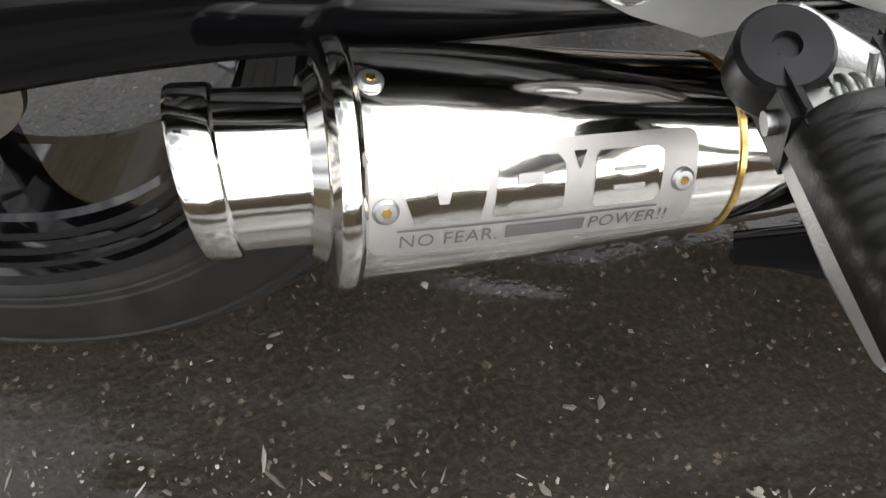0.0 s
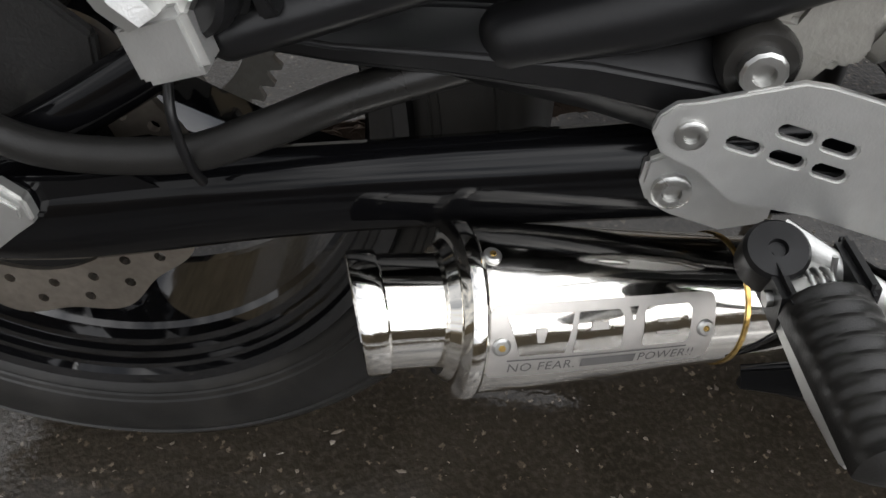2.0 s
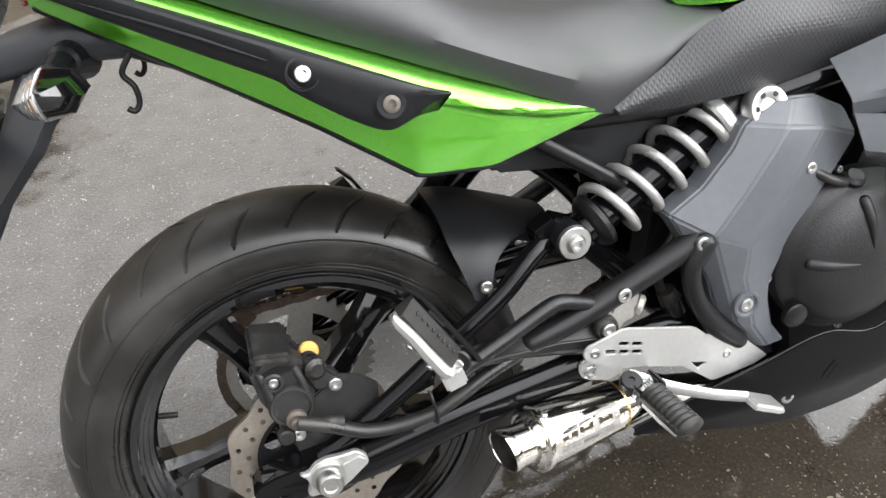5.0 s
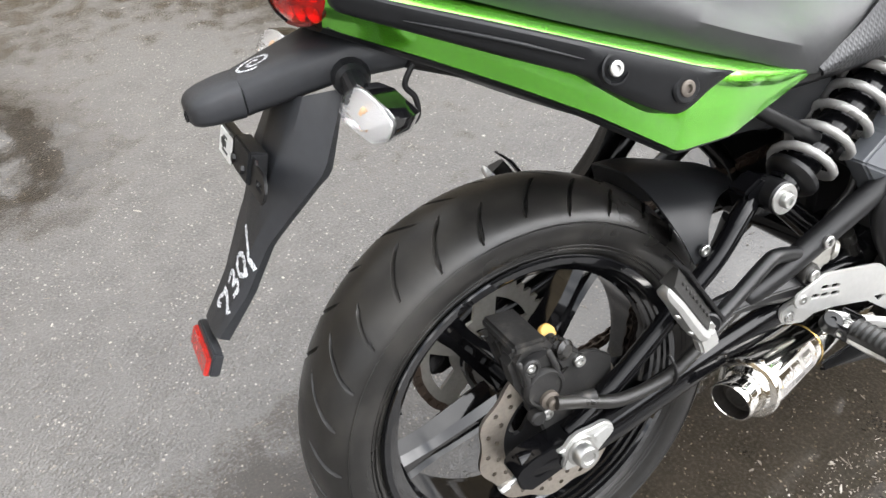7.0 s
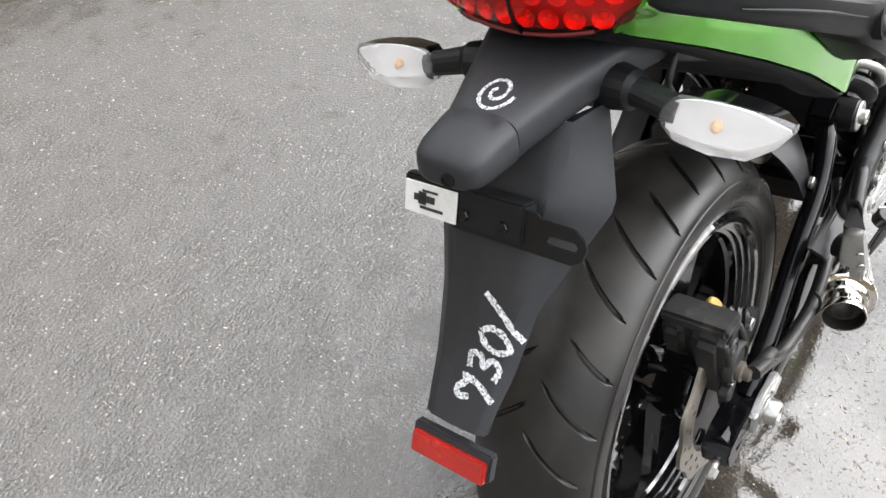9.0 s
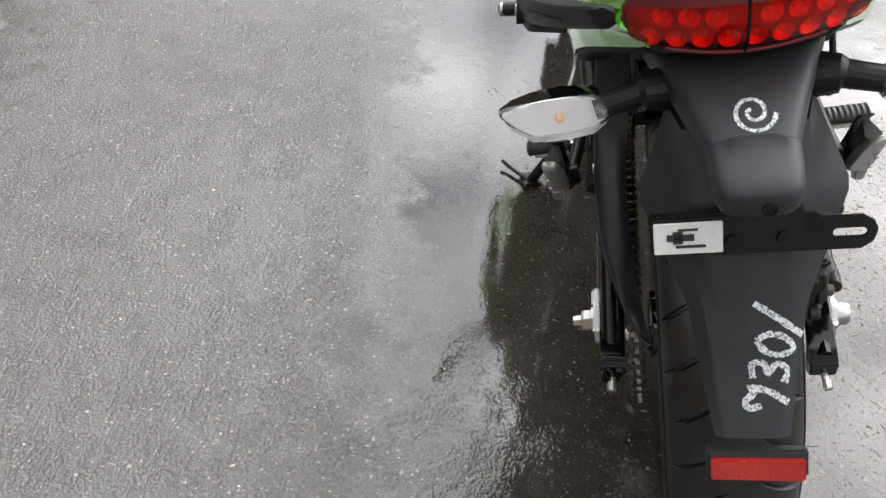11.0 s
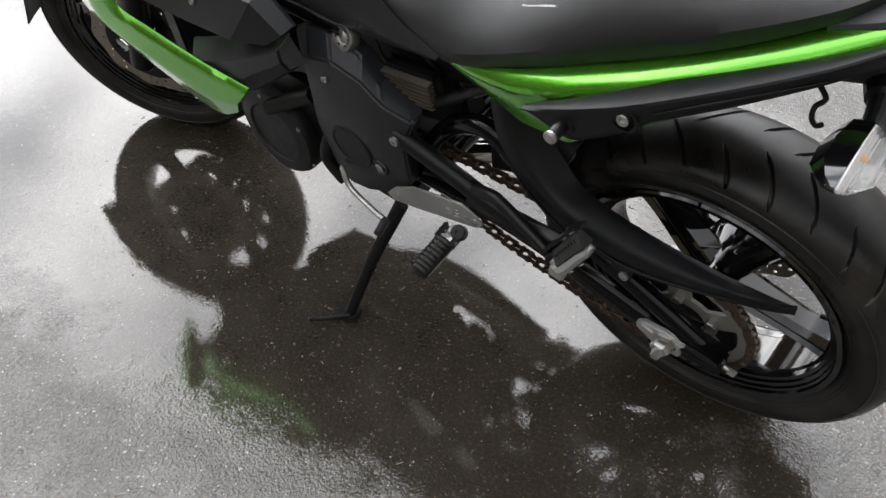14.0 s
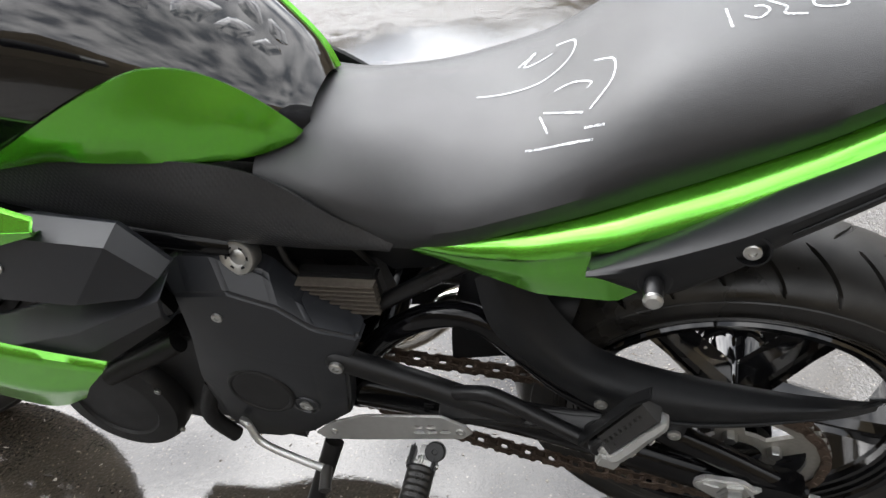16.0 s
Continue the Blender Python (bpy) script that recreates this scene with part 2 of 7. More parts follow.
def asphalt_material():
    """Dark aggregate with pale chips, soaked where it lies low, with standing water in the hollows."""
    m = bpy.data.materials.new("wet_asphalt")
    m.use_nodes = True
    n, l = m.node_tree.nodes, m.node_tree.links
    p = n["Principled BSDF"]
    co = n.new("ShaderNodeTexCoord")

    def tex(kind, scale, detail=4, **kw):
        t = n.new(kind)
        t.inputs["Scale"].default_value = scale
        if kind == "ShaderNodeTexNoise":
            t.inputs["Detail"].default_value = detail
        l.new(co.outputs["Object"], t.inputs["Vector"])
        return t

    def ramp(src, a, b, lo=0.0, hi=1.0):
        r = n.new("ShaderNodeMapRange")
        r.inputs["From Min"].default_value, r.inputs["From Max"].default_value = a, b
        r.inputs["To Min"].default_value, r.inputs["To Max"].default_value = lo, hi
        l.new(src, r.inputs["Value"])
        return r.outputs[0]

    def mixc(f, a, b):
        x = n.new("ShaderNodeMixRGB")
        l.new(f, x.inputs[0])
        for k, v in ((1, a), (2, b)):
            if isinstance(v, tuple):
                x.inputs[k].default_value = (*v, 1)
            else:
                l.new(v, x.inputs[k])
        return x.outputs[0]

    def math(op, a, b):
        x = n.new("ShaderNodeMath")
        x.operation = op
        for k, v in ((0, a), (1, b)):
            if isinstance(v, float):
                x.inputs[k].default_value = v
            else:
                l.new(v, x.inputs[k])
        return x.outputs[0]

    big, mid, fine, grit = tex("ShaderNodeTexNoise", 1.3, 3), tex("ShaderNodeTexNoise", 12, 6), tex("ShaderNodeTexNoise", 160, 3), tex("ShaderNodeTexNoise", 420, 2)
    warp = n.new("ShaderNodeTexNoise")
    warp.inputs["Scale"].default_value, warp.inputs["Detail"].default_value = 260, 2
    l.new(co.outputs["Object"], warp.inputs["Vector"])
    bent = n.new("ShaderNodeVectorMath")
    bent.operation = "MULTIPLY_ADD"
    l.new(warp.outputs["Color"], bent.inputs[0])
    bent.inputs[1].default_value = (0.007, 0.007, 0.0)
    l.new(co.outputs["Object"], bent.inputs[2])
    cell, cell2 = tex("ShaderNodeTexVoronoi", 150), tex("ShaderNodeTexVoronoi", 75)
    for v in (cell, cell2):
        v.distance = "MANHATTAN"
        l.new(bent.outputs[0], v.inputs["Vector"])
    col = mixc(ramp(mid.outputs["Fac"], 0.3, 0.7), (0.050, 0.0455, 0.0405), (0.079, 0.073, 0.066))
    col = mixc(ramp(fine.outputs["Fac"], 0.45, 0.75), col, (0.110, 0.103, 0.095))
    sep = n.new("ShaderNodeSeparateColor")
    l.new(cell.outputs["Color"], sep.inputs[0])
    chip = math("MULTIPLY", ramp(sep.outputs[0], 0.76, 0.86), ramp(cell.outputs["Distance"], 0.50, 0.30))
    sep2 = n.new("ShaderNodeSeparateColor")
    l.new(cell2.outputs["Color"], sep2.inputs[0])
    chip2 = math("MULTIPLY", ramp(sep2.outputs[0], 0.93, 0.97), ramp(cell2.outputs["Distance"], 0.45, 0.28))
    chips = math("MAXIMUM", math("MULTIPLY", chip, 0.8), math("MULTIPLY", chip2, 0.6))
    tone = mixc(sep.outputs[1], (0.17, 0.145, 0.115), (0.44, 0.41, 0.365))
    col = mixc(chips, col, tone)
    # water: a clear film over the stone, flat where it stands
    at = n.new("ShaderNodeAttribute")
    at.attribute_name = "water"
    depth = math("ADD", at.outputs["Fac"], math("MULTIPLY", math("SUBTRACT", mid.outputs["Fac"], 0.5), 0.75))
    depth = math("ADD", depth, math("MULTIPLY", math("SUBTRACT", fine.outputs["Fac"], 0.5), 0.5))
    depth = math("ADD", depth, math("MULTIPLY", math("SUBTRACT", big.outputs["Fac"], 0.5), 0.85))
    pool = ramp(depth, 0.40, 0.56)
    wetcol = n.new("ShaderNodeVectorMath")
    wetcol.operation = "SCALE"
    tint = n.new("ShaderNodeMixRGB")
    tint.blend_type = "MULTIPLY"
    l.new(pool, tint.inputs[0])
    l.new(col, tint.inputs[1])
    tint.inputs[2].default_value = (1.0, 0.90, 0.76, 1)
    l.new(tint.outputs[0], wetcol.inputs[0])
    l.new(ramp(pool, 0.0, 1.0, 1.0, 0.44), wetcol.inputs["Scale"])
    l.new(wetcol.outputs[0], p.inputs["Base Color"])
    damp = ramp(big.outputs["Fac"], 0.3, 0.7)
    rough = math("MULTIPLY", ramp(damp, 0.0, 1.0, 0.62, 0.42), math("SUBTRACT", 1.0, pool))
    rough = math("ADD", rough, math("MULTIPLY", pool, 0.30))
    l.new(rough, p.inputs["Roughness"])
    l.new(math("ADD", math("MULTIPLY", pool, 0.20), 0.80), p.inputs["Coat Weight"])
    p.inputs["Coat Roughness"].default_value = 0.02
    p.inputs["Coat IOR"].default_value = 1.6
    l.new(ramp(pool, 0.0, 1.0, 0.45, 0.02), p.inputs["Specular IOR Level"])
    stones = tex("ShaderNodeTexVoronoi", 190)
    relief = math("ADD", math("MULTIPLY", fine.outputs["Fac"], 0.8), math("MULTIPLY", grit.outputs["Fac"], 0.5))
    relief = math("SUBTRACT", relief, math("MULTIPLY", stones.outputs["Distance"], 0.7))
    b = n.new("ShaderNodeBump")
    b.inputs["Distance"].default_value = 0.003
    b.inputs["Strength"].default_value = 0.8
    l.new(relief, b.inputs["Height"])
    l.new(b.outputs[0], p.inputs["Normal"])
    lumps = tex("ShaderNodeTexNoise", 58, 4)
    relief = math("ADD", relief, math("MULTIPLY", lumps.outputs["Fac"], 3.2))
    b2 = n.new("ShaderNodeBump")
    b2.inputs["Distance"].default_value = 0.003
    l.new(relief, b2.inputs["Height"])
    l.new(ramp(depth, 0.20, 0.64, 0.75, 0.020), b2.inputs["Strength"])
    b3 = n.new("ShaderNodeBump")
    b3.inputs["Distance"].default_value, b3.inputs["Strength"].default_value = 0.004, 0.03
    wave = tex("ShaderNodeTexNoise", 22, 2)
    l.new(wave.outputs["Fac"], b3.inputs["Height"])
    l.new(b3.outputs[0], b2.inputs["Normal"])
    l.new(b2.outputs[0], p.inputs["Coat Normal"])
    return m


ASPHALT = asphalt_material()
CHIPS = material("stone_chip", (0.2, 0.18, 0.15), 0.5, 0, 0.2, 300)
nt = CHIPS.node_tree
isl, rmp = nt.nodes.new("ShaderNodeNewGeometry"), nt.nodes.new("ShaderNodeValToRGB")
rmp.color_ramp.elements[0].color, rmp.color_ramp.elements[1].color = (0.085, 0.070, 0.055, 1), (0.40, 0.375, 0.33, 1)
mid_ = rmp.color_ramp.elements.new(0.7)
mid_.color = (0.17, 0.145, 0.115, 1)
nt.links.new(isl.outputs["Random Per Island"], rmp.inputs[0])
nt.links.new(rmp.outputs[0], nt.nodes["Principled BSDF"].inputs["Base Color"])


# ---- mesh helpers ----
V = Vector


def spline(points, count, closed=False):
    """Points evenly spaced along a smooth curve through the given ones."""
    pts = [V(p) for p in points]
    k = len(pts)
    out = []
    spans = k if closed else k - 1
    fine = []
    for i in range(spans):
        a, b, c, d = (pts[(i + j) % k] if closed else pts[min(max(i + j, 0), k - 1)] for j in (-1, 0, 1, 2))
        for s in range(12):
            u = s / 12
            fine.append(0.5 * ((2 * b) + (c - a) * u + (2 * a - 5 * b + 4 * c - d) * u * u + (3 * b - a - 3 * c + d) * u ** 3))
    fine.append(pts[0] if closed else pts[-1])
    length = [0.0]
    for a, b in zip(fine, fine[1:]):
        length.append(length[-1] + (b - a).length)
    total, j = length[-1], 0
    steps = count if closed else count - 1
    for i in range(count):
        want = total * i / steps
        while j < len(length) - 2 and length[j + 1] < want:
            j += 1
        span = length[j + 1] - length[j] or 1e-9
        out.append(fine[j].lerp(fine[j + 1], min(1, max(0, (want - length[j]) / span))))
    return out


def straight(points, count):
    """Points evenly spaced along the straight stretches between the given ones."""
    pts = [V(p) for p in points]
    length = [0.0]
    for a, b in zip(pts, pts[1:]):
        length.append(length[-1] + (b - a).length)
    out, j = [], 0
    for i in range(count):
        want = length[-1] * i / (count - 1)
        while j < len(pts) - 2 and length[j + 1] < want:
            j += 1
        out.append(pts[j].lerp(pts[j + 1], (want - length[j]) / ((length[j + 1] - length[j]) or 1e-9)))
    return out


def skin(bm, loops, closed=True, cap=True):
    """Quads between loops of equal length; caps on the ends."""
    rings = [[bm.verts.new(p) for p in loop] for loop in loops]
    for a, b in zip(rings, rings[1:]):
        for i in range(len(a) if closed else len(a) - 1):
            j = (i + 1) % len(a)
            try:
                bm.faces.new((a[i], a[j], b[j], b[i]))
            except ValueError:
                pass
    if cap and closed:
        bm.faces.new(rings[0][::-1])
        bm.faces.new(rings[-1])
    return rings


def tube(points, radius, n=10, steps=0, smooth=True, bm=None, flat=1.0, ends=False):
    """A round bar along a path; radius: one or one a point; flat squeezes it across."""
    bm = bm or bmesh.new()
    n = max(n, 16)
    steps = steps or max(2, 6 * (len(points) - 1) + 1) if smooth and len(points) > 2 else len(points)
    path = spline(points, steps) if smooth and len(points) > 2 else [V(p) for p in points]
    radii = radius if isinstance(radius, (list, tuple)) else [radius] * len(points)
    loops, side = [], None
    for i, p in enumerate(path):
        way = (path[min(i + 1, len(path) - 1)] - path[max(i - 1, 0)]).normalized()
        if side is None:
            side = way.cross(V((0, 0, 1)) if abs(way.z) < 0.9 else V((1, 0, 0))).normalized()
        side = (side - way * side.dot(way)).normalized()
        up = way.cross(side)
        u = i / (len(path) - 1) * (len(radii) - 1)
        k = min(int(u), len(radii) - 2) if len(radii) > 1 else 0
        r = radii[k] + (radii[min(k + 1, len(radii) - 1)] - radii[k]) * (u - k)
        loops.append([p + r * (math.cos(a) * side * flat + math.sin(a) * up) for a in (2 * math.pi * j / n for j in range(n))])
    if ends:
        for first in (True, False):
            ring, centre = (loops[0], path[0]) if first else (loops[-1], path[-1])
            way = ((path[0] - path[1]) if first else (path[-1] - path[-2])).normalized()
            r = (ring[0] - centre).length
            caps = [[centre + (p - centre) * math.cos(a) + way * r * 0.8 * math.sin(a) for p in ring] for a in (0.4, 0.8, 1.15, 1.4)]
            loops = caps[::-1] + loops if first else loops + caps
    skin(bm, loops)
    return bm


def lathe(profile, m=None, n=24, bm=None, closed=False, cap=True):
    """A turned shape about local z from (radius, height) pairs."""
    bm = bm or bmesh.new()
    m = m or Matrix()
    loops = [[m @ V((max(r, 1e-5) * math.cos(a), max(r, 1e-5) * math.sin(a), h)) for a in (2 * math.pi * j / n for j in range(n))] for r, h in profile]
    if closed:
        loops.append(loops[0])
    skin(bm, loops, cap=cap and not closed)
    if closed:
        bmesh.ops.remove_doubles(bm, verts=bm.verts, dist=1e-6)
    return bm


def along(at, way, spin=0.0):
    """A pose at a place whose local z points along way."""
    return Matrix.Translation(at) @ V(way).to_track_quat("Z", "Y").to_matrix().to_4x4() @ Matrix.Rotation(spin, 4, "Z")


def sheet(rows, thick=0.003, nu=24, nv=10, smooth_u=True, smooth_v=True, bm=None):
    """A curved panel through rows of points, thickened inwards (against its normals)."""
    bm = bm or bmesh.new()
    fu, fv = (spline if smooth_u else straight), (spline if smooth_v else straight)
    across = [fu(row, nu) for row in rows]
    grid = [fv([row[i] for row in across], nv) for i in range(nu)]
    normal = []
    for i in range(nu):
        line = []
        for j in range(nv):
            du = grid[min(i + 1, nu - 1)][j] - grid[max(i - 1, 0)][j]
            dv = grid[i][min(j + 1, nv - 1)] - grid[i][max(j - 1, 0)]
            line.append(du.cross(dv).normalized() if du.cross(dv).length > 1e-12 else V((0, 0, 0)))
        normal.append(line)
    top = [[bm.verts.new(p) for p in line] for line in grid]
    low = [[bm.verts.new(p - n_ * thick) for p, n_ in zip(line, nl)] for line, nl in zip(grid, normal)]
    for i in range(nu - 1):
        for j in range(nv - 1):
            bm.faces.new((top[i][j], top[i + 1][j], top[i + 1][j + 1], top[i][j + 1]))
            bm.faces.new((low[i][j], low[i][j + 1], low[i + 1][j + 1], low[i + 1][j]))
    for i in range(nu - 1):
        bm.faces.new((top[i][0], low[i][0], low[i + 1][0], top[i + 1][0]))
        bm.faces.new((top[i][-1], top[i + 1][-1], low[i + 1][-1], low[i][-1]))
    for j in range(nv - 1):
        bm.faces.new((top[0][j], top[0][j + 1], low[0][j + 1], low[0][j]))
        bm.faces.new((top[-1][j], low[-1][j], low[-1][j + 1], top[-1][j + 1]))
    return bm


def plate(outline, holes=(), thick=0.004, m=None, bevel=0.0, bm=None):
    """A flat plate in local xy, thick along z, with holes cut through."""
    own = bmesh.new()
    edges = []
    for loop in (outline, *holes):
        vs = [own.verts.new((p[0], p[1], 0)) for p in loop]
        edges += [own.edges.new((a, b)) for a, b in zip(vs, vs[1:] + vs[:1])]
    if holes:
        bmesh.ops.triangle_fill(own, use_beauty=True, use_dissolve=False, edges=edges)
    else:
        own.faces.new(own.verts[:])
    for f in own.faces:
        if f.normal.z > 0:
            f.normal_flip()
    own.normal_update()
    faces = own.faces[:]
    ext = bmesh.ops.extrude_face_region(own, geom=faces)
    top = [e for e in ext["geom"] if isinstance(e, bmesh.types.BMVert)]
    bmesh.ops.translate(own, verts=top, vec=(0, 0, thick))
    bmesh.ops.recalc_face_normals(own, faces=own.faces)
    if bevel:
        sharp = [e for e in own.edges if len(e.link_faces) == 2 and e.calc_face_angle(0) > 0.6]
        bmesh.ops.bevel(own, geom=sharp, offset=bevel, segments=2, affect="EDGES", clamp_overlap=True)
    if m:
        own.transform(m)
    if bm is None:
        return own
    tmp = bpy.data.meshes.new("tmp")
    own.to_mesh(tmp)
    bm.from_mesh(tmp)
    bpy.data.meshes.remove(tmp)
    own.free()
    return bm


def block(size, m=None, bevel=0.002, bm=None, taper=1.0):
    """A box with worn edges, centred on its pose; taper narrows its top."""
    own = bmesh.new()
    bmesh.ops.create_cube(own, size=1)
    for v in own.verts:
        k = taper if v.co.z > 0 else 1.0
        v.co = V((v.co.x * size[0] * k, v.co.y * size[1] * k, v.co.z * size[2]))
    if bevel:
        bmesh.ops.bevel(own, geom=own.edges[:], offset=bevel, segments=2, affect="EDGES")
    if m:
        own.transform(m)
    if bm is None:
        return own
    tmp = bpy.data.meshes.new("tmp")
    own.to_mesh(tmp)
    bm.from_mesh(tmp)
    bpy.data.meshes.remove(tmp)
    own.free()
    return bm


def facet(rows, away, bevel=0.002, skip=0.2, segments=2):
    """A panel whose folds run exactly through rows of points, given depth along away."""
    bm = bmesh.new()
    away = V(away)
    top = [[bm.verts.new(p) for p in row] for row in rows]
    low = [[bm.verts.new(V(p) + away) for p in row] for row in rows]
    k, n = len(rows), len(rows[0])
    for i in range(k - 1):
        for j in range(n - 1):
            bm.faces.new((top[i][j], top[i][j + 1], top[i + 1][j + 1], top[i + 1][j]))
            bm.faces.new((low[i][j], low[i + 1][j], low[i + 1][j + 1], low[i][j + 1]))
    rim = [(0, j) for j in range(n)] + [(i, n - 1) for i in range(1, k)] + [(k - 1, j) for j in range(n - 2, -1, -1)] + [(i, 0) for i in range(k - 2, 0, -1)]
    for (a, b), (c, d) in zip(rim, rim[1:] + rim[:1]):
        bm.faces.new((top[a][b], low[a][b], low[c][d], top[c][d]))
    bmesh.ops.recalc_face_normals(bm, faces=bm.faces)
    if bevel:
        sharp = [e for e in bm.edges if len(e.link_faces) == 2 and e.calc_face_angle(0) > skip]
        bmesh.ops.bevel(bm, geom=sharp, offset=bevel, segments=segments, affect="EDGES", clamp_overlap=True)
    return bm


def circle(x, y, r, n=12):
    return [(x + r * math.cos(2 * math.pi * k / n), y + r * math.sin(2 * math.pi * k / n)) for k in range(n)]


def slot(x, y, w, h, turn=0.0, n=5):
    """A rounded slot as an outline."""
    r, out = h / 2, []
    for k in range(n + 1):
        a = -math.pi / 2 + math.pi * k / n
        out.append((w / 2 - r + r * math.cos(a), r * math.sin(a)))
    for k in range(n + 1):
        a = math.pi / 2 + math.pi * k / n
        out.append((-w / 2 + r + r * math.cos(a), r * math.sin(a)))
    c, s = math.cos(turn), math.sin(turn)
    return [(x + c * u - s * v, y + s * u + c * v) for u, v in out]


def part(name, bm, mat, parent=None, label="", angle=35):
    """Links a bmesh as one mesh under a thing or a part."""
    me = bpy.data.meshes.new(name)
    bmesh.ops.recalc_face_normals(bm, faces=bm.faces)
    bm.to_mesh(me)
    bm.free()
    me.shade_smooth()
    me.set_sharp_from_angle(angle=radians(angle))
    for one in mat if isinstance(mat, (list, tuple)) else (mat,):
        me.materials.append(one)
    ob = new(name, me)
    ob.parent = parent
    if label:
        tagged(ob, label)
    return ob


# side planes: local x = forward, local y = up, local z = outwards
def side_pose(y, sign):
    return Matrix(((1, 0, 0, 0), (0, 0, sign, y), (0, 1, 0, 0), (0, 0, 0, 1)))


def bolt(at, way, r, parent, h=0.005, mat=None, socket=True, washer=0.0):
    """A socket-head bolt with its washer."""
    bm = bmesh.new()
    m = along(at, way)
    prof = [(r, 0), (r, h * 0.8), (r * 0.86, h)]
    prof += [(r * 0.5, h), (r * 0.5, h * 0.35), (0, h * 0.35)] if socket else [(r * 0.6, h), (0.0, h * 1.02)]
    lathe(prof, m, 12 if socket else 6, bm)
    if washer:
        lathe([(washer, -0.0006), (washer, 0.001), (r, 0.0014)], m, 18, bm)
    return part("bolt", bm, mat or STEEL, parent)


# ---- ground ----
def smoothstep(a, b, x):
    u = min(1, max(0, (x - a) / (b - a)))
    return u * u * (3 - 2 * u)


def water_depth(x, y):
    """How much water stands at a place: a film on the left, puddles ahead and behind, drier tarmac on the right."""
    left = smoothstep(-0.10, 0.25, y)
    wet = 0.20 + left * (0.05 + 0.12 * smoothstep(-0.1, 0.5, x) + 0.40 * smoothstep(-0.70, -0.20, x) * smoothstep(0.80, 0.38, y - 0.10 * max(x, 0)))
    wet += 0.42 * smoothstep(1.5, 2.6, y + 0.12 * math.sin(3 * x))
    for px, py, rx, ry, k in ((0.75, -0.08, 0.75, 0.42, 0.55), (0.38, -0.48, 0.62, 0.38, 1.0), (0.1, -2.0, 1.3, 0.7, 0.35), (0.20, -0.10, 0.30, 0.30, 0.4), (1.0, -0.55, 0.45, 0.16, 0.4), (0.42, -0.66, 0.16, 0.10, 0.35), (-1.6, 0.9, 0.5, 0.35, 0.3), (2.4, 0.2, 1.2, 0.8, 0.35), (0.9, -2.0, 1.4, 0.6, 0.4), (-0.2, -3.0, 1.6, 0.5, 0.4), (-0.62, 1.5, 0.28, 0.38, 0.40)):
        d = ((x - px) / rx) ** 2 + ((y - py) / ry) ** 2
        wet += k * math.exp(-d * d)
    wet -= 0.22 * math.exp(-(((y - 0.62 - 0.25 * x) / 0.13) ** 2))
    return wet


def build_ground():
    core = [i * 0.06 for i in range(-50, 51)]
    tail = [3.4, 4, 5, 6.5, 9, 13, 20, 35, 70, 150, 400]
    line = [-v for v in tail[::-1]] + core + tail
    k = len(line)
    verts = [(x, y, 0.0) for y in line for x in line]
    faces = [(j * k + i, j * k + i + 1, (j + 1) * k + i + 1, (j + 1) * k + i) for j in range(k - 1) for i in range(k - 1)]
    me = bpy.data.meshes.new("ground")
    me.from_pydata(verts, [], faces)
    at = me.attributes.new("water", "FLOAT", "POINT")
    at.data.foreach_set("value", np.array([water_depth(x, y) for x, y, _ in verts], dtype=np.float32))
    me.materials.append(ASPHALT)
    tagged(new("ground", me), "wet dark asphalt with pale chips and standing water", "ground", kind="structure")


build_ground()


def build_chips():
    """Loose stone chips and bits trodden into the tarmac."""
    rng = random.Random(21)
    verts, faces = [], []
    for k in range(26000):
        if k < 15000:
            x, y = rng.uniform(-1.3, 1.9), rng.uniform(-2.0, 2.6)
        else:
            x, y = rng.uniform(-0.15, 1.0), rng.uniform(-0.95, -0.12)
        size = min(0.0042, 0.00085 * math.exp(rng.gauss(0.28, 0.55)))
        long, turn, m = rng.choice((1, 1, 1.3, 1.8, 3.2)), rng.uniform(0, 6.28), rng.choice((5, 6, 7))
        c, q = math.cos(turn), math.sin(turn)
        base = len(verts)
        for level, fat in ((0.0, 1.0), (0.22 * size, 0.75)):
            for j in range(m):
                a, far = 6.283 * (j + 0.5 * rng.random()) / m, rng.uniform(0.45, 1.15)
                u, v = size * far * fat * long * math.cos(a), size * far * fat * math.sin(a) / (1 + 0.4 * (long - 1))
                verts.append((x + u * c - v * q, y + u * q + v * c, level + 0.0002))
        faces += [(base + j, base + (j + 1) % m, base + m + (j + 1) % m, base + m + j) for j in range(m)]
        faces.append(tuple(base + m + j for j in range(m)))
    me = bpy.data.meshes.new("stone_chips")
    me.from_pydata(verts, [], faces)
    me.materials.append(CHIPS)
    tagged(new("stone_chips", me), "small pale stone chips scattered over wet asphalt", "gravel", kind="stuff")


build_chips()


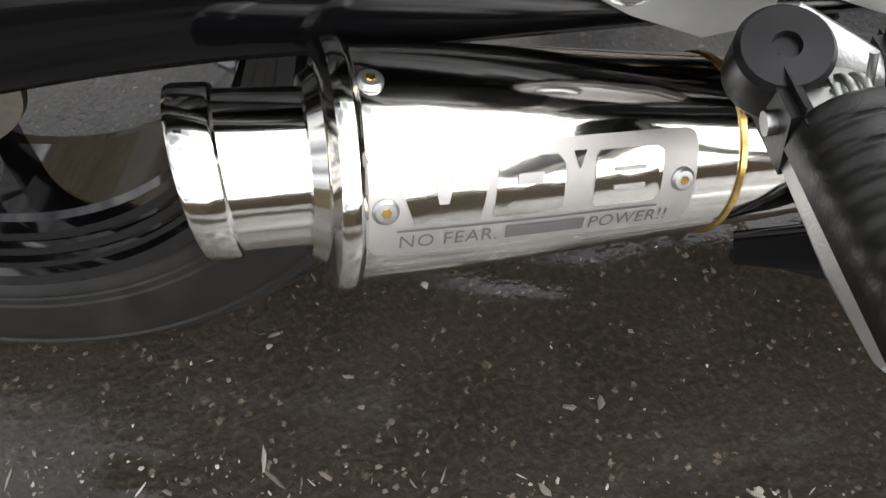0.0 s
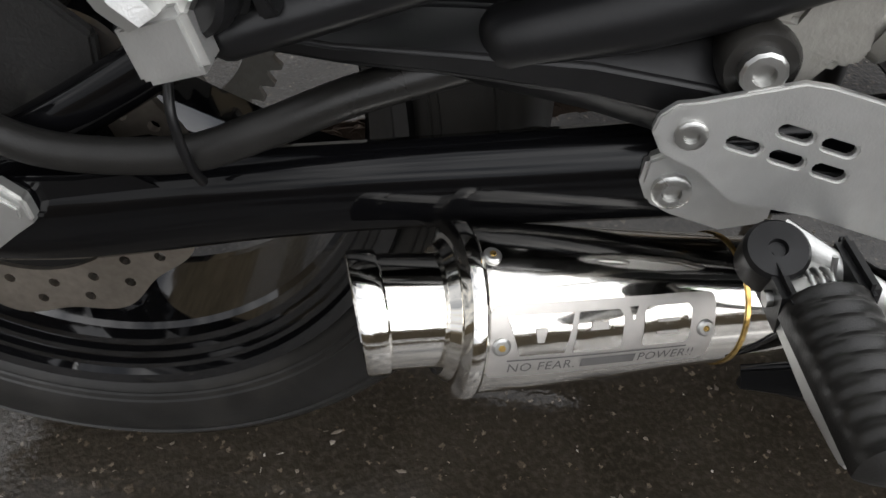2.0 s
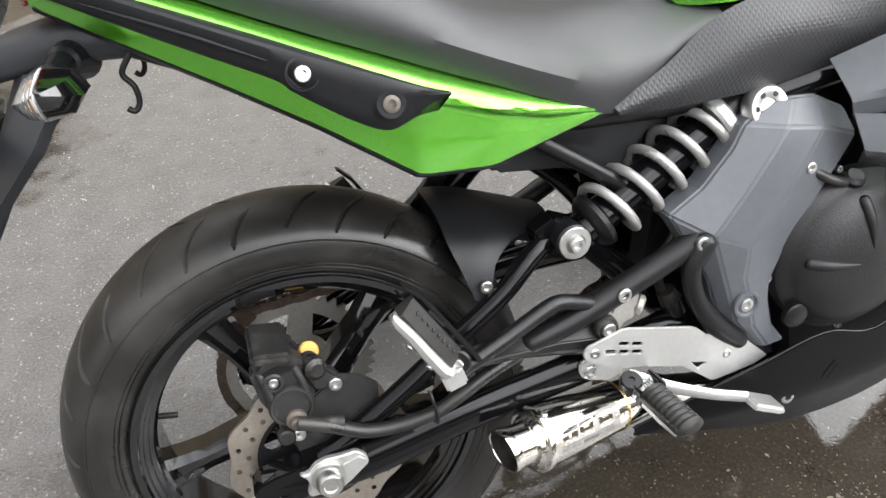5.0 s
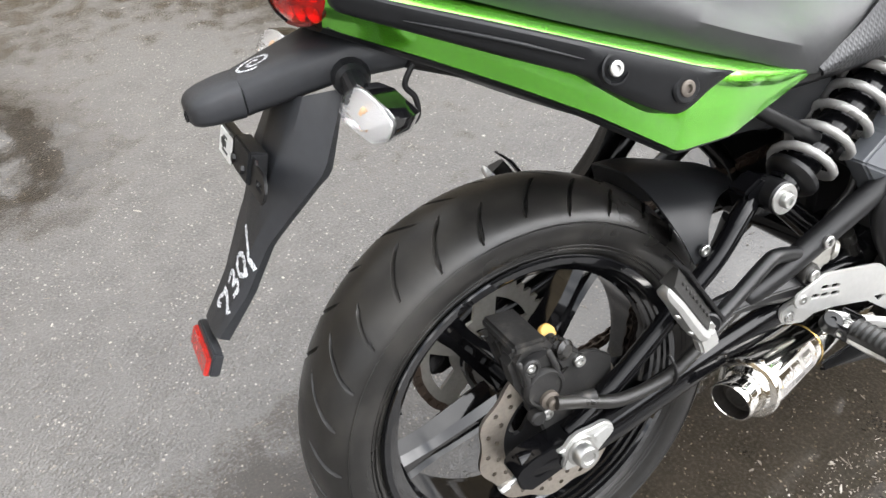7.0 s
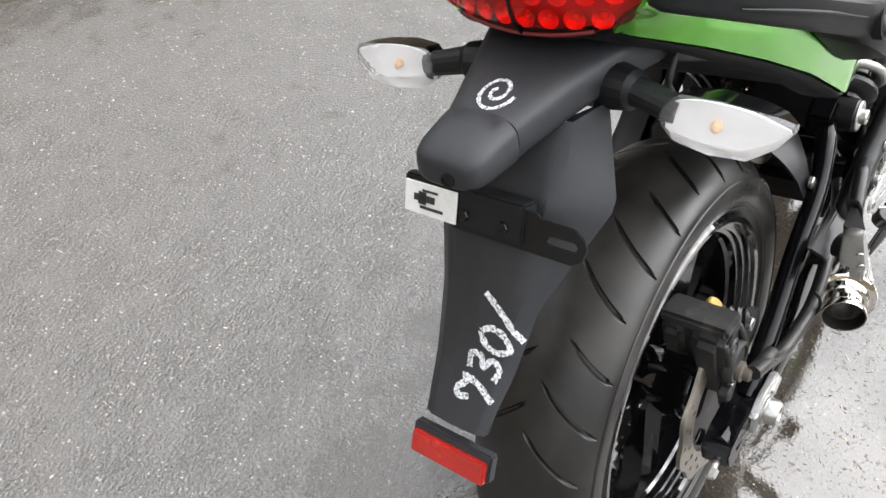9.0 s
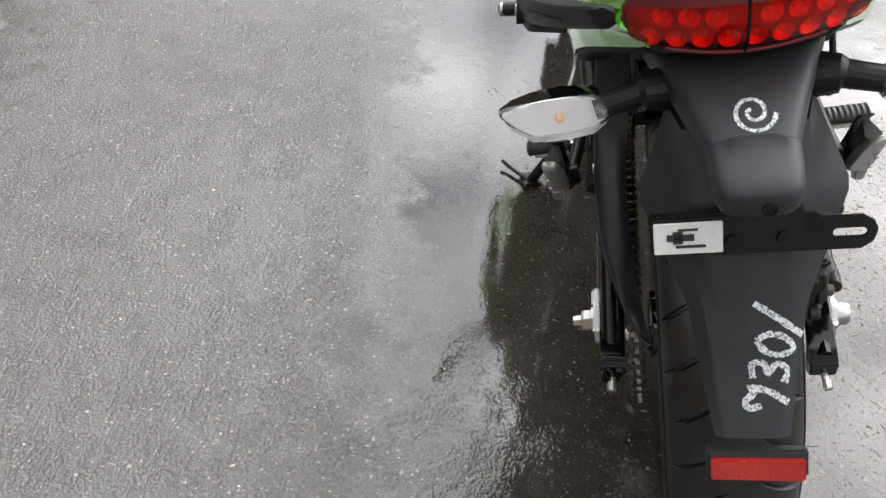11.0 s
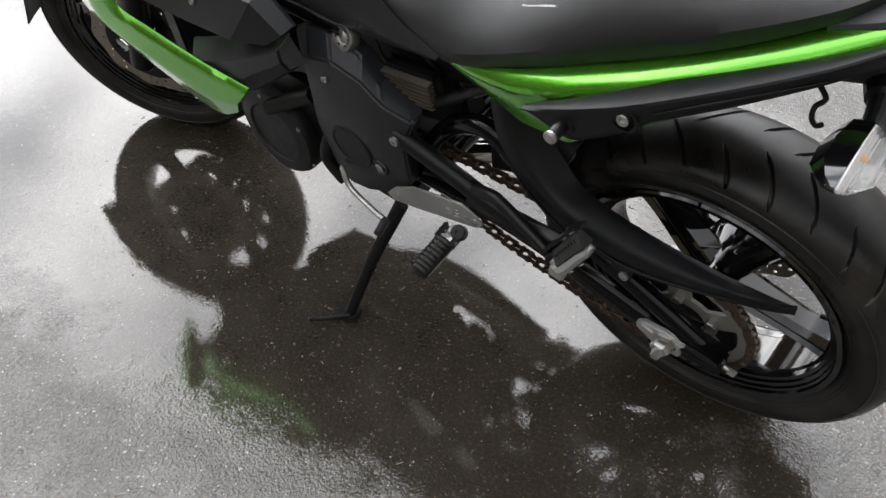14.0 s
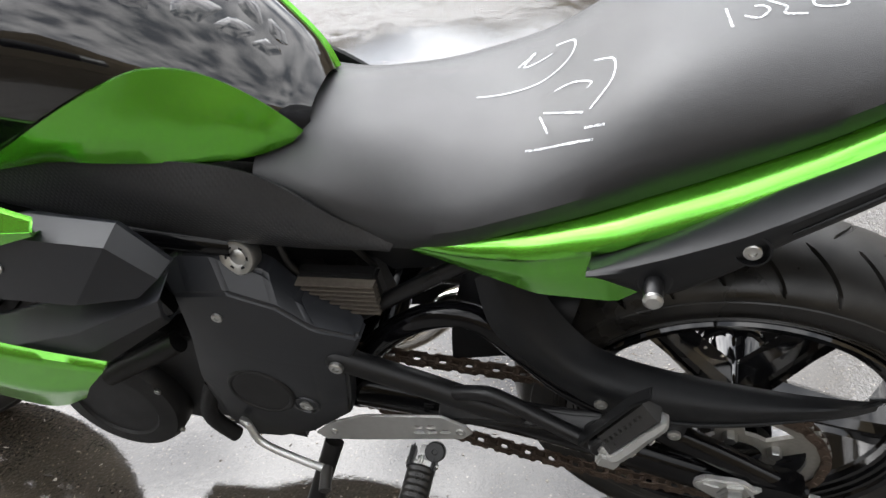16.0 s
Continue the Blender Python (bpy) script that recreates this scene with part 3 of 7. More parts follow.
def build_distance():
    """Dark trees and sheds far round the yard, met only in reflections."""
    rng = random.Random(4)
    n = 160
    verts, faces = [], []
    for k in range(n):
        a = 2 * math.pi * k / n
        high = 8.6 + 5.2 * smoothstep(0.02, 0.38, math.sin(a)) + 1.1 * math.sin(5 * a + 1) + 0.8 * math.sin(11 * a) + rng.uniform(-0.5, 0.5)
        for r, z in ((30, -0.5), (30, high * 0.75), (30.8, high), (34, high * 0.9), (34, -0.5)):
            verts.append((r * math.cos(a), r * math.sin(a), z))
    for k in range(n):
        for j in range(4):
            faces.append((5 * k + j, 5 * k + j + 1, 5 * ((k + 1) % n) + j + 1, 5 * ((k + 1) % n) + j))
    me = bpy.data.meshes.new("backdrop")
    me.from_pydata(verts, [], faces)
    me.materials.append(FAR)
    tagged(new("backdrop", me), "distant dark trees and sheds round the yard", "backdrop", kind="structure")


build_distance()

# ---- the motorcycle: x ahead, y to its left, z up from under the rear axle; it leans on its side stand ----
LEAN = 13.47
bike = new("motorcycle")
bike.matrix_world = pose(0, 0, 0.002, -LEAN, 0, 0)
tagged(bike, "black and lime green sport motorcycle leaning on its side stand", "motorcycle")
ZW, RW = 0.308, 0.304


def tyre_mesh(radius, half, rim_r, n=960, across=56, slashes=30):
    """A sport tyre whose tread is cut with slanted slashes."""
    bm = bmesh.new()
    prof = spline([(rim_r, 0, -half * 0.80), (rim_r + 0.010, 0, -half * 0.90), (radius - 0.050, 0, -half), (radius - 0.026, 0, -half * 0.93), (radius - 0.008, 0, -half * 0.58), (radius, 0, 0),
                   (radius - 0.008, 0, half * 0.58), (radius - 0.026, 0, half * 0.93), (radius - 0.050, 0, half), (rim_r + 0.010, 0, half * 0.90), (rim_r, 0, half * 0.80)], across)
    loops = []
    for i in range(n):
        loop = []
        for p in prof:
            r, y = p.x, p.z
            s = min(abs(y), half * 0.97)
            # the columns of the mesh run along the slashes
            a = 2 * math.pi * (i / n + (1.25 * s / half - 0.40 * (s / half) ** 2) / slashes)
            if r > radius - 0.030:
                turn = i / n * slashes + (0.5 if y > 0 else 0.0)
                k = int(turn) % 3
                start, stop = (0.05, 0.34, 0.14)[k] * half, (0.80, 0.93, 0.90)[k] * half
                if start < s < stop:
                    fade = min(1.0, (s - start) / (0.10 * half), (stop - s) / (0.10 * half))
                    r -= 0.0055 * min(1.0, 2.2 * max(0.0, 1 - abs(turn % 1.0 - 0.5) / (0.020 + 0.034 * fade)))
            loop.append((r * math.cos(a), y, r * math.sin(a)))
        loops.append(loop)
    rings = [[bm.verts.new(p) for p in loop] for loop in loops]
    for a, b in zip(rings, rings[1:] + rings[:1]):
        for i in range(len(a) - 1):
            bm.faces.new((a[i], a[i + 1], b[i + 1], b[i]))
    return bm


def rim_mesh(r, half, n=96):
    m = Matrix.Rotation(radians(-90), 4, "X")
    p = [(r, half), (r + 0.003, half - 0.004), (r - 0.002, half - 0.008), (r - 0.006, half - 0.014), (r - 0.016, half - 0.022), (r - 0.020, 0.0), (r - 0.016, -half + 0.022), (r - 0.006, -half + 0.014), (r - 0.002, -half + 0.008), (r + 0.003, -half + 0.004), (r, -half),
         ]
    ridges = [(0.008, 0.001), (0.010, 0.006), (0.0135, 0.007), (0.0145, 0.012), (0.0195, 0.0135), (0.0205, 0.019), (0.0255, 0.0205), (0.0265, 0.030), (0.0300, 0.034)]
    p += [(r - a, -half + b) for a, b in ridges] + [(r - 0.030, 0)] + [(r - a, half - b) for a, b in ridges[::-1]]
    return lathe(p, m, n, closed=True)


def spoke_mesh(angle, r0, r1, half, w0, w1):
    """One tapering cast spoke with a hollowed flank."""
    bm = bmesh.new()
    loops = []
    for k in range(7):
        u = k / 6
        r = r0 + (r1 - r0) * u
        w = w0 + (w1 - w0) * u + 0.010 * max(0, u - 0.72) / 0.28
        d = half * (1.0 - 0.25 * u + 0.35 * max(0, u - 0.8))
        sec = [(-w, -d * 0.6), (-w * 0.55, -d), (-w * 0.30, -d * 0.72), (w * 0.30, -d * 0.72), (w * 0.55, -d), (w, -d * 0.6), (w, d * 0.6), (w * 0.55, d), (w * 0.30, d * 0.72), (-w * 0.30, d * 0.72), (-w * 0.55, d), (-w, d * 0.6)]
        c, s = math.cos(angle), math.sin(angle)
        loops.append([(r * c - x * s, y, r * s + x * c) for x, y in sec])
    skin(bm, loops)
    return bm


def petal(radius, waves, depth, n=180, phase=0.0):
    return [(q * math.cos(a), q * math.sin(a)) for a, q in ((2 * math.pi * k / n, radius + depth * math.sin(waves * 2 * math.pi * k / n + phase)) for k in range(n))]


def disc_mesh(radius, inner, waves, y, thick=0.005):
    holes = [circle(0, 0, inner, 48)]
    for k in range(waves * 2):
        a = 2 * math.pi * k / (waves * 2)
        for q, sh in ((radius - 0.011, 0.0), (radius - 0.024, 0.12)):
            holes.append(circle(q * math.cos(a + sh), q * math.sin(a + sh), 0.0035, 8))
    return plate(petal(radius, waves, 0.0035), holes, thick, side_pose(y, -1))


def sprocket_mesh(radius, teeth, y):
    n = teeth * 6
    prof = (0.0, 0.004, 0.009, 0.009, 0.004, 0.0)
    out = [((radius - 0.006 + prof[k % 6]) * math.cos(2 * math.pi * k / n), (radius - 0.006 + prof[k % 6]) * math.sin(2 * math.pi * k / n)) for k in range(n)]
    holes = [circle(0, 0, 0.034, 24)]
    for k in range(5):
        a0 = 2 * math.pi * k / 5 + 0.3
        lo, hi = 0.052, radius - 0.026
        seg = [a0 + 0.85 * j / 8 for j in range(9)]
        holes.append([(hi * math.cos(a), hi * math.sin(a)) for a in seg] + [(lo * math.cos(a), lo * math.sin(a)) for a in (seg[-1] - 0.15, seg[4], seg[0] + 0.15)])
    return plate(out, holes, 0.006, side_pose(y, 1))


def wheel(name, radius, half, rim_r, rim_half, spoke_turn, m, spokes=5):
    w = part(name, rim_mesh(rim_r, rim_half), RIMPAINT, bike, "gloss black cast rim with five spokes")
    w.matrix_basis = m
    tyre = part("tyre", tyre_mesh(radius, half, rim_r + 0.001), RUBBER, w, "worn black sport tyre with slanted grooves")
    for sy in (1, -1):
        for r, y in ((radius - 0.034, half * 0.985), (rim_r + 0.0125, half * 0.915), (rim_r + 0.018, half * 0.935)):
            part("moulded_line", lathe([(r - 0.0012, y * sy), (r, (y + 0.0016) * sy), (r + 0.0012, y * sy)], Matrix.Rotation(radians(-90), 4, "X"), 160, closed=True), RUBBER, tyre)
    for k in range(spokes):
        part("spoke", spoke_mesh(spoke_turn + 2 * math.pi * k / spokes, 0.030, rim_r - 0.026, 0.030, 0.021, 0.015), RIMPAINT, w)
    part("hub", lathe([(0.022, -0.085), (0.046, -0.080), (0.050, -0.050), (0.040, -0.02), (0.040, 0.02), (0.050, 0.05), (0.046, 0.080), (0.022, 0.085)], Matrix.Rotation(radians(-90), 4, "X"), 28), RIMPAINT, w)
    return w


rear = wheel("rear_wheel", RW, 0.075, 0.221, 0.068, radians(122), Matrix.Translation((0, 0, ZW)))
part("brake_disc", disc_mesh(0.110, 0.076, 10, -0.100), DISC, rear, "petal-edged drilled steel brake disc")
part("disc_carrier", plate(circle(0, 0, 0.080, 40), [slot(0.058 * math.cos(a), 0.058 * math.sin(a), 0.045, 0.022, a + math.pi / 2) for a in (2 * math.pi * k / 5 for k in range(5))], 0.006, side_pose(-0.096, -1)), SATIN, rear)
part("sprocket", sprocket_mesh(0.112, 44, 0.098), CASTMETAL, rear, "grey steel sprocket with rusty teeth")
for k in range(5):
    a = 2 * math.pi * k / 5 + 0.1
    bolt((0.052 * math.cos(a), 0.104, 0.052 * math.sin(a)), (0, 1, 0), 0.009, rear, 0.012, STEEL, False)
part("valve_stem", tube([(-0.196, 0.012, 0.03), (-0.165, 0.012, 0.024)], 0.004, 8), PLASTIC, rear)

front = wheel("front_wheel", 0.300, 0.060, 0.222, 0.050, 0.5, pose(1.44, 0.045, 0.305, 0, 0, 24))
for s in (1, -1):
    part("brake_disc", disc_mesh(0.145, 0.100, 10, 0.062 * s), DISC, front, "petal-edged drilled steel brake disc")
    part("disc_carrier", plate(circle(0, 0, 0.102, 40), [slot(0.070 * math.cos(a), 0.070 * math.sin(a), 0.040, 0.034, a + math.pi / 2) for a in (2 * math.pi * k / 6 for k in range(6))], 0.006, side_pose(0.066 * s, 1)), SATIN, front)
    part("fork_leg", tube([(0.0, 0.105 * s, -0.02), (-0.10, 0.105 * s, 0.22), (-0.22, 0.105 * s, 0.50)], [0.030, 0.028, 0.022], 14, smooth=False), SATIN, front)

# swingarm: an arched tube over a box beam on each side
arm = part("swingarm", tube([(0.50, -0.13, 0.385), (0.50, 0.13, 0.385)], 0.035, 16), GLOSS, bike, "gloss black tubular steel swingarm")
part("upper_tube", tube([(0.0, -0.137, 0.322), (0.086, -0.134, 0.372), (0.17, -0.129, 0.428), (0.244, -0.126, 0.480), (0.306, -0.110, 0.526), (0.36, -0.085, 0.510), (0.47, -0.09, 0.40)], [0.013, 0.013, 0.0128, 0.0128, 0.014, 0.016, 0.02], 16), GLOSS, arm)
part("lower_beam", tube([(-0.075, -0.137, 0.303), (0.022, -0.140, 0.300), (0.17, -0.140, 0.330), (0.30, -0.132, 0.345), (0.49, -0.125, 0.372)], [0.022, 0.026, 0.024, 0.026, 0.032], 12, flat=0.62), GLOSS, arm)
part("upper_tube", tube([(-0.060, 0.135, 0.300), (0.071, 0.132, 0.380), (0.158, 0.130, 0.425), (0.213, 0.128, 0.463), (0.258, 0.125, 0.512), (0.300, 0.122, 0.556), (0.338, 0.12, 0.567), (0.397, 0.115, 0.537), (0.459, 0.110, 0.470), (0.49, 0.11, 0.40)], 0.0165, 12), GLOSS, arm)
part("lower_beam", tube([(-0.085, 0.140, 0.290), (0.02, 0.142, 0.306), (0.17, 0.140, 0.352), (0.30, 0.132, 0.374), (0.49, 0.125, 0.390)], [0.020, 0.024, 0.022, 0.024, 0.030], 12, flat=0.62), GLOSS, arm)
part("shock_bracket", plate([(0.290, 0.545), (0.318, 0.560), (0.352, 0.545), (0.360, 0.500), (0.330, 0.500), (0.300, 0.512)], (), 0.034, side_pose(-0.085, -1), 0.004), GLOSS, arm)
for s in (-1, 1):
    end = plate([(-0.086, 0.307), (-0.081, 0.283), (-0.066, 0.273), (0.0, 0.289), (0.10, 0.314), (0.13, 0.330), (0.10, 0.344), (0.072, 0.338), (0.015, 0.332), (-0.057, 0.323), (-0.078, 0.316)], [slot(-0.045, 0.300, 0.030, 0.012, 0.15)] if s < 0 else (), 0.034, side_pose(0.118 * s, s), 0.005)
    part("arm_end", end, GLOSS, arm, "gloss black swingarm end plate")
    part("adjuster_bolt", tube([(-0.075, 0.137 * s, 0.290), (-0.104, 0.137 * s, 0.283)], 0.0045, 12), STEEL, arm)
    blk = plate([(-0.031, 0.324), (-0.021, 0.323), (-0.010, 0.334), (0.003, 0.338), (0.018, 0.337), (0.039, 0.338), (0.050, 0.329), (0.052, 0.316), (0.039, 0.306), (0.027, 0.296), (0.012, 0.287), (0.0, 0.286), (-0.013, 0.288), (-0.023, 0.288), (-0.025, 0.297), (-0.020, 0.308), (-0.023, 0.315)], (), 0.009, side_pose(0.152 * s, s), 0.002)
    b = part("axle_block", blk, ALLOY, arm, "cast aluminium chain adjuster block")
    part("block_rib", plate([(0.020, 0.326), (0.040, 0.332), (0.048, 0.326), (0.048, 0.320), (0.026, 0.312)], (), 0.003, side_pose(0.161 * s, s), 0.001), ALLOY, b)
    m = along((0.002, 0.161 * s, ZW + 0.003), (0, s, 0))
    part("axle_nut", lathe([(0.0205, 0), (0.0205, 0.003), (0.0165, 0.004), (0.0160, 0.014), (0.0135, 0.018), (0.009, 0.018), (0.0075, 0.016 if s < 0 else 0.030), (0.0, 0.016 if s < 0 else 0.030)], m, 28 if s < 0 else 6), STEEL, b)
    bolt((-0.092, 0.139 * s, 0.287), (-1, 0, -0.2), 0.006, arm, 0.012, STEEL, False)

# shock absorber beside the frame on the right
S0, S1 = V((0.336, -0.118, 0.525)), V((0.585, -0.088, 0.652))
ax = (S1 - S0).normalized()
shock = part("shock_absorber", tube([S0 + ax * 0.02, S0 + ax * 0.06, S0 + ax * 0.22], [0.022, 0.023, 0.025], 18, smooth=False), GLOSS, bike, "rear shock absorber with a silver coil spring")
helix, turns = [], 4.7
q = ax.to_track_quat("Z", "Y").to_matrix()
for k in range(int(turns * 16) + 1):
    a = 2 * math.pi * k / 16
    helix.append(S0 + ax * (0.050 + 0.175 * k / (turns * 16)) + q @ V((0.0375 * math.cos(a), 0.0375 * math.sin(a), 0)))
part("coil_spring", tube(helix, 0.0061, 10, smooth=False), SPRING, shock, "silver painted coil spring")
part("spring_seat", lathe([(0.018, 0.026), (0.030, 0.030), (0.036, 0.038), (0.036, 0.044), (0.024, 0.050)], along(S0, ax), 24), SATIN, shock)
part("adjuster_ring", lathe([(0.028, 0.222), (0.040, 0.223), (0.043, 0.227), (0.043, 0.238), (0.040, 0.242), (0.028, 0.242)], along(S0, ax), 20), ALLOY, shock, "notched aluminium preload ring")
part("shock_body", lathe([(0.028, 0.23), (0.036, 0.235), (0.036, 0.275), (0.024, 0.285)], along(S0, ax), 20), SATIN, shock)
eye = along(S0 + V((-0.003, -0.016, 0.008)), (0, -1, 0))
part("lower_eye", lathe([(0.020, -0.03), (0.022, -0.008), (0.022, 0.003), (0.019, 0.006), (0.010, 0.006)], eye, 32), SATIN, shock)
part("washer", lathe([(0.0195, 0.0055), (0.0205, 0.007), (0.0195, 0.0085), (0.0125, 0.0090), (0.0110, 0.0075)], eye, 32), STEEL, shock)
bolt(S0 + V((-0.003, -0.024, 0.008)), (0, -1, 0), 0.0100, shock, 0.009)

# frame: side tubes, cast foot bracket, rear brackets
frame_ = part("frame", tube([(0.59, -0.125, 0.662), (0.75, -0.142, 0.698), (0.95, -0.135, 0.755), (1.10, -0.08, 0.83)], 0.016, 12), GLOSS, bike, "black tubular steel frame")
part("frame_tube", tube([(0.59, 0.125, 0.662), (0.75, 0.142, 0.698), (0.95, 0.135, 0.755), (1.10, 0.08, 0.83)], 0.016, 12), GLOSS, frame_)
part("frame_tube", tube([(0.42, 0.0, 0.62), (0.58, 0, 0.60), (0.80, 0, 0.60)], 0.06, 12), ENGINE, frame_)
for s in (-1, 1):
    part("seat_rail", tube([(0.62, 0.09 * s, 0.668), (0.45, 0.095 * s, 0.664), (0.20, 0.10 * s, 0.695), (-0.10, 0.075 * s, 0.82)], 0.014, 10), SATIN, frame_)
    part("rail_brace", tube([(0.500, 0.112 * s, 0.512), (0.40, 0.112 * s, 0.588), (0.290, 0.108 * s, 0.665)], 0.010, 8), SATIN, frame_)
    br = part("foot_bracket", tube([(0.487, 0.162 * s, 0.514), (0.386, 0.155 * s, 0.466), (0.324, 0.154 * s, 0.440), (0.266, 0.154 * s, 0.422)], [0.016, 0.016, 0.016, 0.014], 16, ends=True), SATIN, frame_, "satin black cast foot bracket")
    part("peg_arm", tube([(0.345, 0.156 * s, 0.456), (0.304, 0.162 * s, 0.472), (0.280, 0.166 * s, 0.469), (0.230, 0.176 * s, 0.452), (0.168, 0.190 * s, 0.434)], 0.0098, 16, ends=True), SATIN, br)
    web = facet([[(x, 0.150 * s, z) for x, z in ((0.166, 0.435), (0.20, 0.431), (0.245, 0.433), (0.30, 0.434), (0.348, 0.428), (0.371, 0.419))],
                 [(x, 0.1665 * s, z) for x, z in ((0.166, 0.424), (0.20, 0.420), (0.245, 0.420), (0.30, 0.419), (0.345, 0.413), (0.370, 0.407))],
                 [(x, 0.1640 * s, z) for x, z in ((0.166, 0.416), (0.20, 0.412), (0.245, 0.410), (0.30, 0.405), (0.340, 0.397), (0.368, 0.396))],
                 [(x, 0.1500 * s, z) for x, z in ((0.166, 0.411), (0.20, 0.406), (0.245, 0.401), (0.30, 0.391), (0.330, 0.383), (0.362, 0.384))]], (0, -0.010 * s, 0), 0.003, 0.25, 3)
    part("web", web, SATIN, br)
    bolt((0.4785, 0.177 * s, 0.516), (0, s, 0), 0.009, br, 0.006)
    if s < 0:
        part("front_arm", tube([(0.487, 0.172 * s, 0.514), (0.470, 0.172 * s, 0.480), (0.480, 0.172 * s, 0.435), (0.510, 0.172 * s, 0.390), (0.545, 0.172 * s, 0.360)], [0.014, 0.012, 0.012, 0.014, 0.012], 16, ends=True), SATIN, br)
        bolt((0.381, 0.1685 * s, 0.4665), (0, s, 0), 0.009, br, 0.006)
        bolt((0.3605, 0.1685 * s, 0.4235), (0, s, 0), 0.009, br, 0.006)
        part("grommet", lathe([(0.0155, -0.016), (0.0155, -0.002), (0.0135, 0.001), (0.009, 0.001)], along((0.3605, 0.1675 * s, 0.4235), (0, s, 0)), 24), RUBBER, br)
    # heel plate with its slots
    if s < 0:
        out = [(0.3245, 0.398), (0.326, 0.405), (0.332, 0.4105), (0.340, 0.412), (0.376, 0.4225), (0.386, 0.4215), (0.470, 0.401), (0.480, 0.396), (0.494, 0.383), (0.520, 0.376), (0.551, 0.362), (0.588, 0.326), (0.568, 0.317), (0.510, 0.309), (0.504, 0.311), (0.462, 0.344), (0.395, 0.363), (0.362, 0.367), (0.346, 0.381), (0.330, 0.388)]
    else:
        out = [(0.324, 0.398), (0.332, 0.412), (0.362, 0.428), (0.471, 0.406), (0.520, 0.378), (0.549, 0.346), (0.535, 0.334), (0.480, 0.345), (0.400, 0.366), (0.338, 0.382)]
    holes = [slot(0.3605 + 0.018 * i, 0.3945 - 0.0048 * i + 0.0115 * j, 0.015, 0.0055, -0.25) for i, j in ((0, 0), (1, 0), (1, 1), (2, 0), (2, 1))]
    if s < 0:
        holes.append([(0.474, 0.347), (0.497, 0.341), (0.484, 0.335)])
    hp = part("heel_plate", plate(out, holes, 0.004, side_pose(0.172 * s, s), 0.001), ALLOY, br, "brushed aluminium heel plate with slots")
    bolt((0.3395, 0.175 * s, 0.398), (0, s, 0), 0.0065, hp, 0.003)
    bolt((0.526 if s < 0 else 0.520, 0.175 * s, 0.346 if s < 0 else 0.357), (0, s, 0), 0.006, hp, 0.003)
    if s < 0:
        part("lug", plate([(0.332, 0.368), (0.331, 0.356), (0.336, 0.345), (0.348, 0.339), (0.372, 0.332), (0.392, 0.338), (0.392, 0.368), (0.366, 0.376), (0.342, 0.374)], (), 0.008, side_pose(-0.142, -1), 0.002), ALLOY, hp)
        bolt((0.345, -0.150, 0.354), (0, s, 0), 0.009, hp, 0.004)
    # rider's peg: ribbed rubber on a hinge
    P0, P1 = (V((0.396, -0.185, 0.346)), V((0.405, -0.275, 0.343))) if s < 0 else (V((0.392, 0.180, 0.345)), V((0.396, 0.275, 0.334)))
    pw = (P1 - P0).normalized()
    up_ = V((-0.15, 0, 1.0))
    up_ = (up_ - pw * up_.dot(pw)).normalized()
    back = up_.cross(pw) if up_.cross(pw).x < 0 else pw.cross(up_)
    F = Matrix((back, up_, pw)).transposed().to_4x4()
    F.translation = P0
    rp = part("rider_peg", block((0.012, 0.012, 0.040), F @ Matrix.Translation((-0.002, -0.002, 0.012)), 0.002), ALLOY, br, "folding rider footpeg with ribbed black rubber")
    # the rubber: a rounded loaf with ribs across its top
    loops = []
    for k in range(55):
        u = k / 54
        h = 0.022 + 0.080 * u
        rib = 0.0022 * (0.5 - 0.5 * math.cos(2 * math.pi * 9 * u)) if u < 0.97 else 0.0
        fat = min(1.0, 0.80 + u * 5, 0.55 + (1 - u) * 9)
        loops.append([F @ V((0.0190 * fat * math.cos(a) * (1.0 if math.sin(a) < 0 else 0.94), (0.0125 + rib if math.sin(a) > 0 else 0.0095) * fat * math.sin(a), h)) for a in (2 * math.pi * q / 24 for q in range(24))])
    bm = bmesh.new()
    skin(bm, loops)
    part("rubber", bm, RUBBER, rp)
    # the aluminium tread plate under it
    bm = bmesh.new()
    skin(bm, [[F @ V(p) for p in ((0.0160 * k, -0.003, h), (0.0185 * k, -0.010, h), (0.0170 * k, -0.014 * k, h), (-0.012 * k, -0.014 * k, h), (-0.018 * k, -0.009, h), (-0.016 * k, -0.003, h))] for h, k in ((0.014, 0.80), (0.022, 0.95), (0.060, 1.0), (0.086, 0.92), (0.089, 0.86))])
    part("tread_plate", bm, ALLOY, rp, "bare aluminium tread plate", 25)
    hinge = part("hinge", lathe([(0.012, -0.012), (0.0135, -0.009), (0.0135, 0.006), (0.012, 0.008), (0.004, 0.0085), (0.0035, 0.006), (0.0, 0.006)], F @ Matrix.Translation((0.013, 0.006, 0.000)) @ Matrix.Rotation(radians(-65), 4, "X"), 28), SATIN, rp, "black cast clevis")
    for x, w in ((0.015, 0.0065), (-0.016, 0.0075)):
        part("tongue", block((w, 0.026, 0.034), F @ Matrix.Translation((x, -0.002, 0.012)), 0.003), SATIN, hinge)
    part("pin_nut", lathe([(0.0075, 0), (0.0075, 0.009), (0.005, 0.010), (0.0, 0.010)], F @ Matrix.Translation((0.012, -0.001, 0.017)) @ Matrix.Rotation(radians(-90), 4, "Y"), 6), STEEL, hinge)
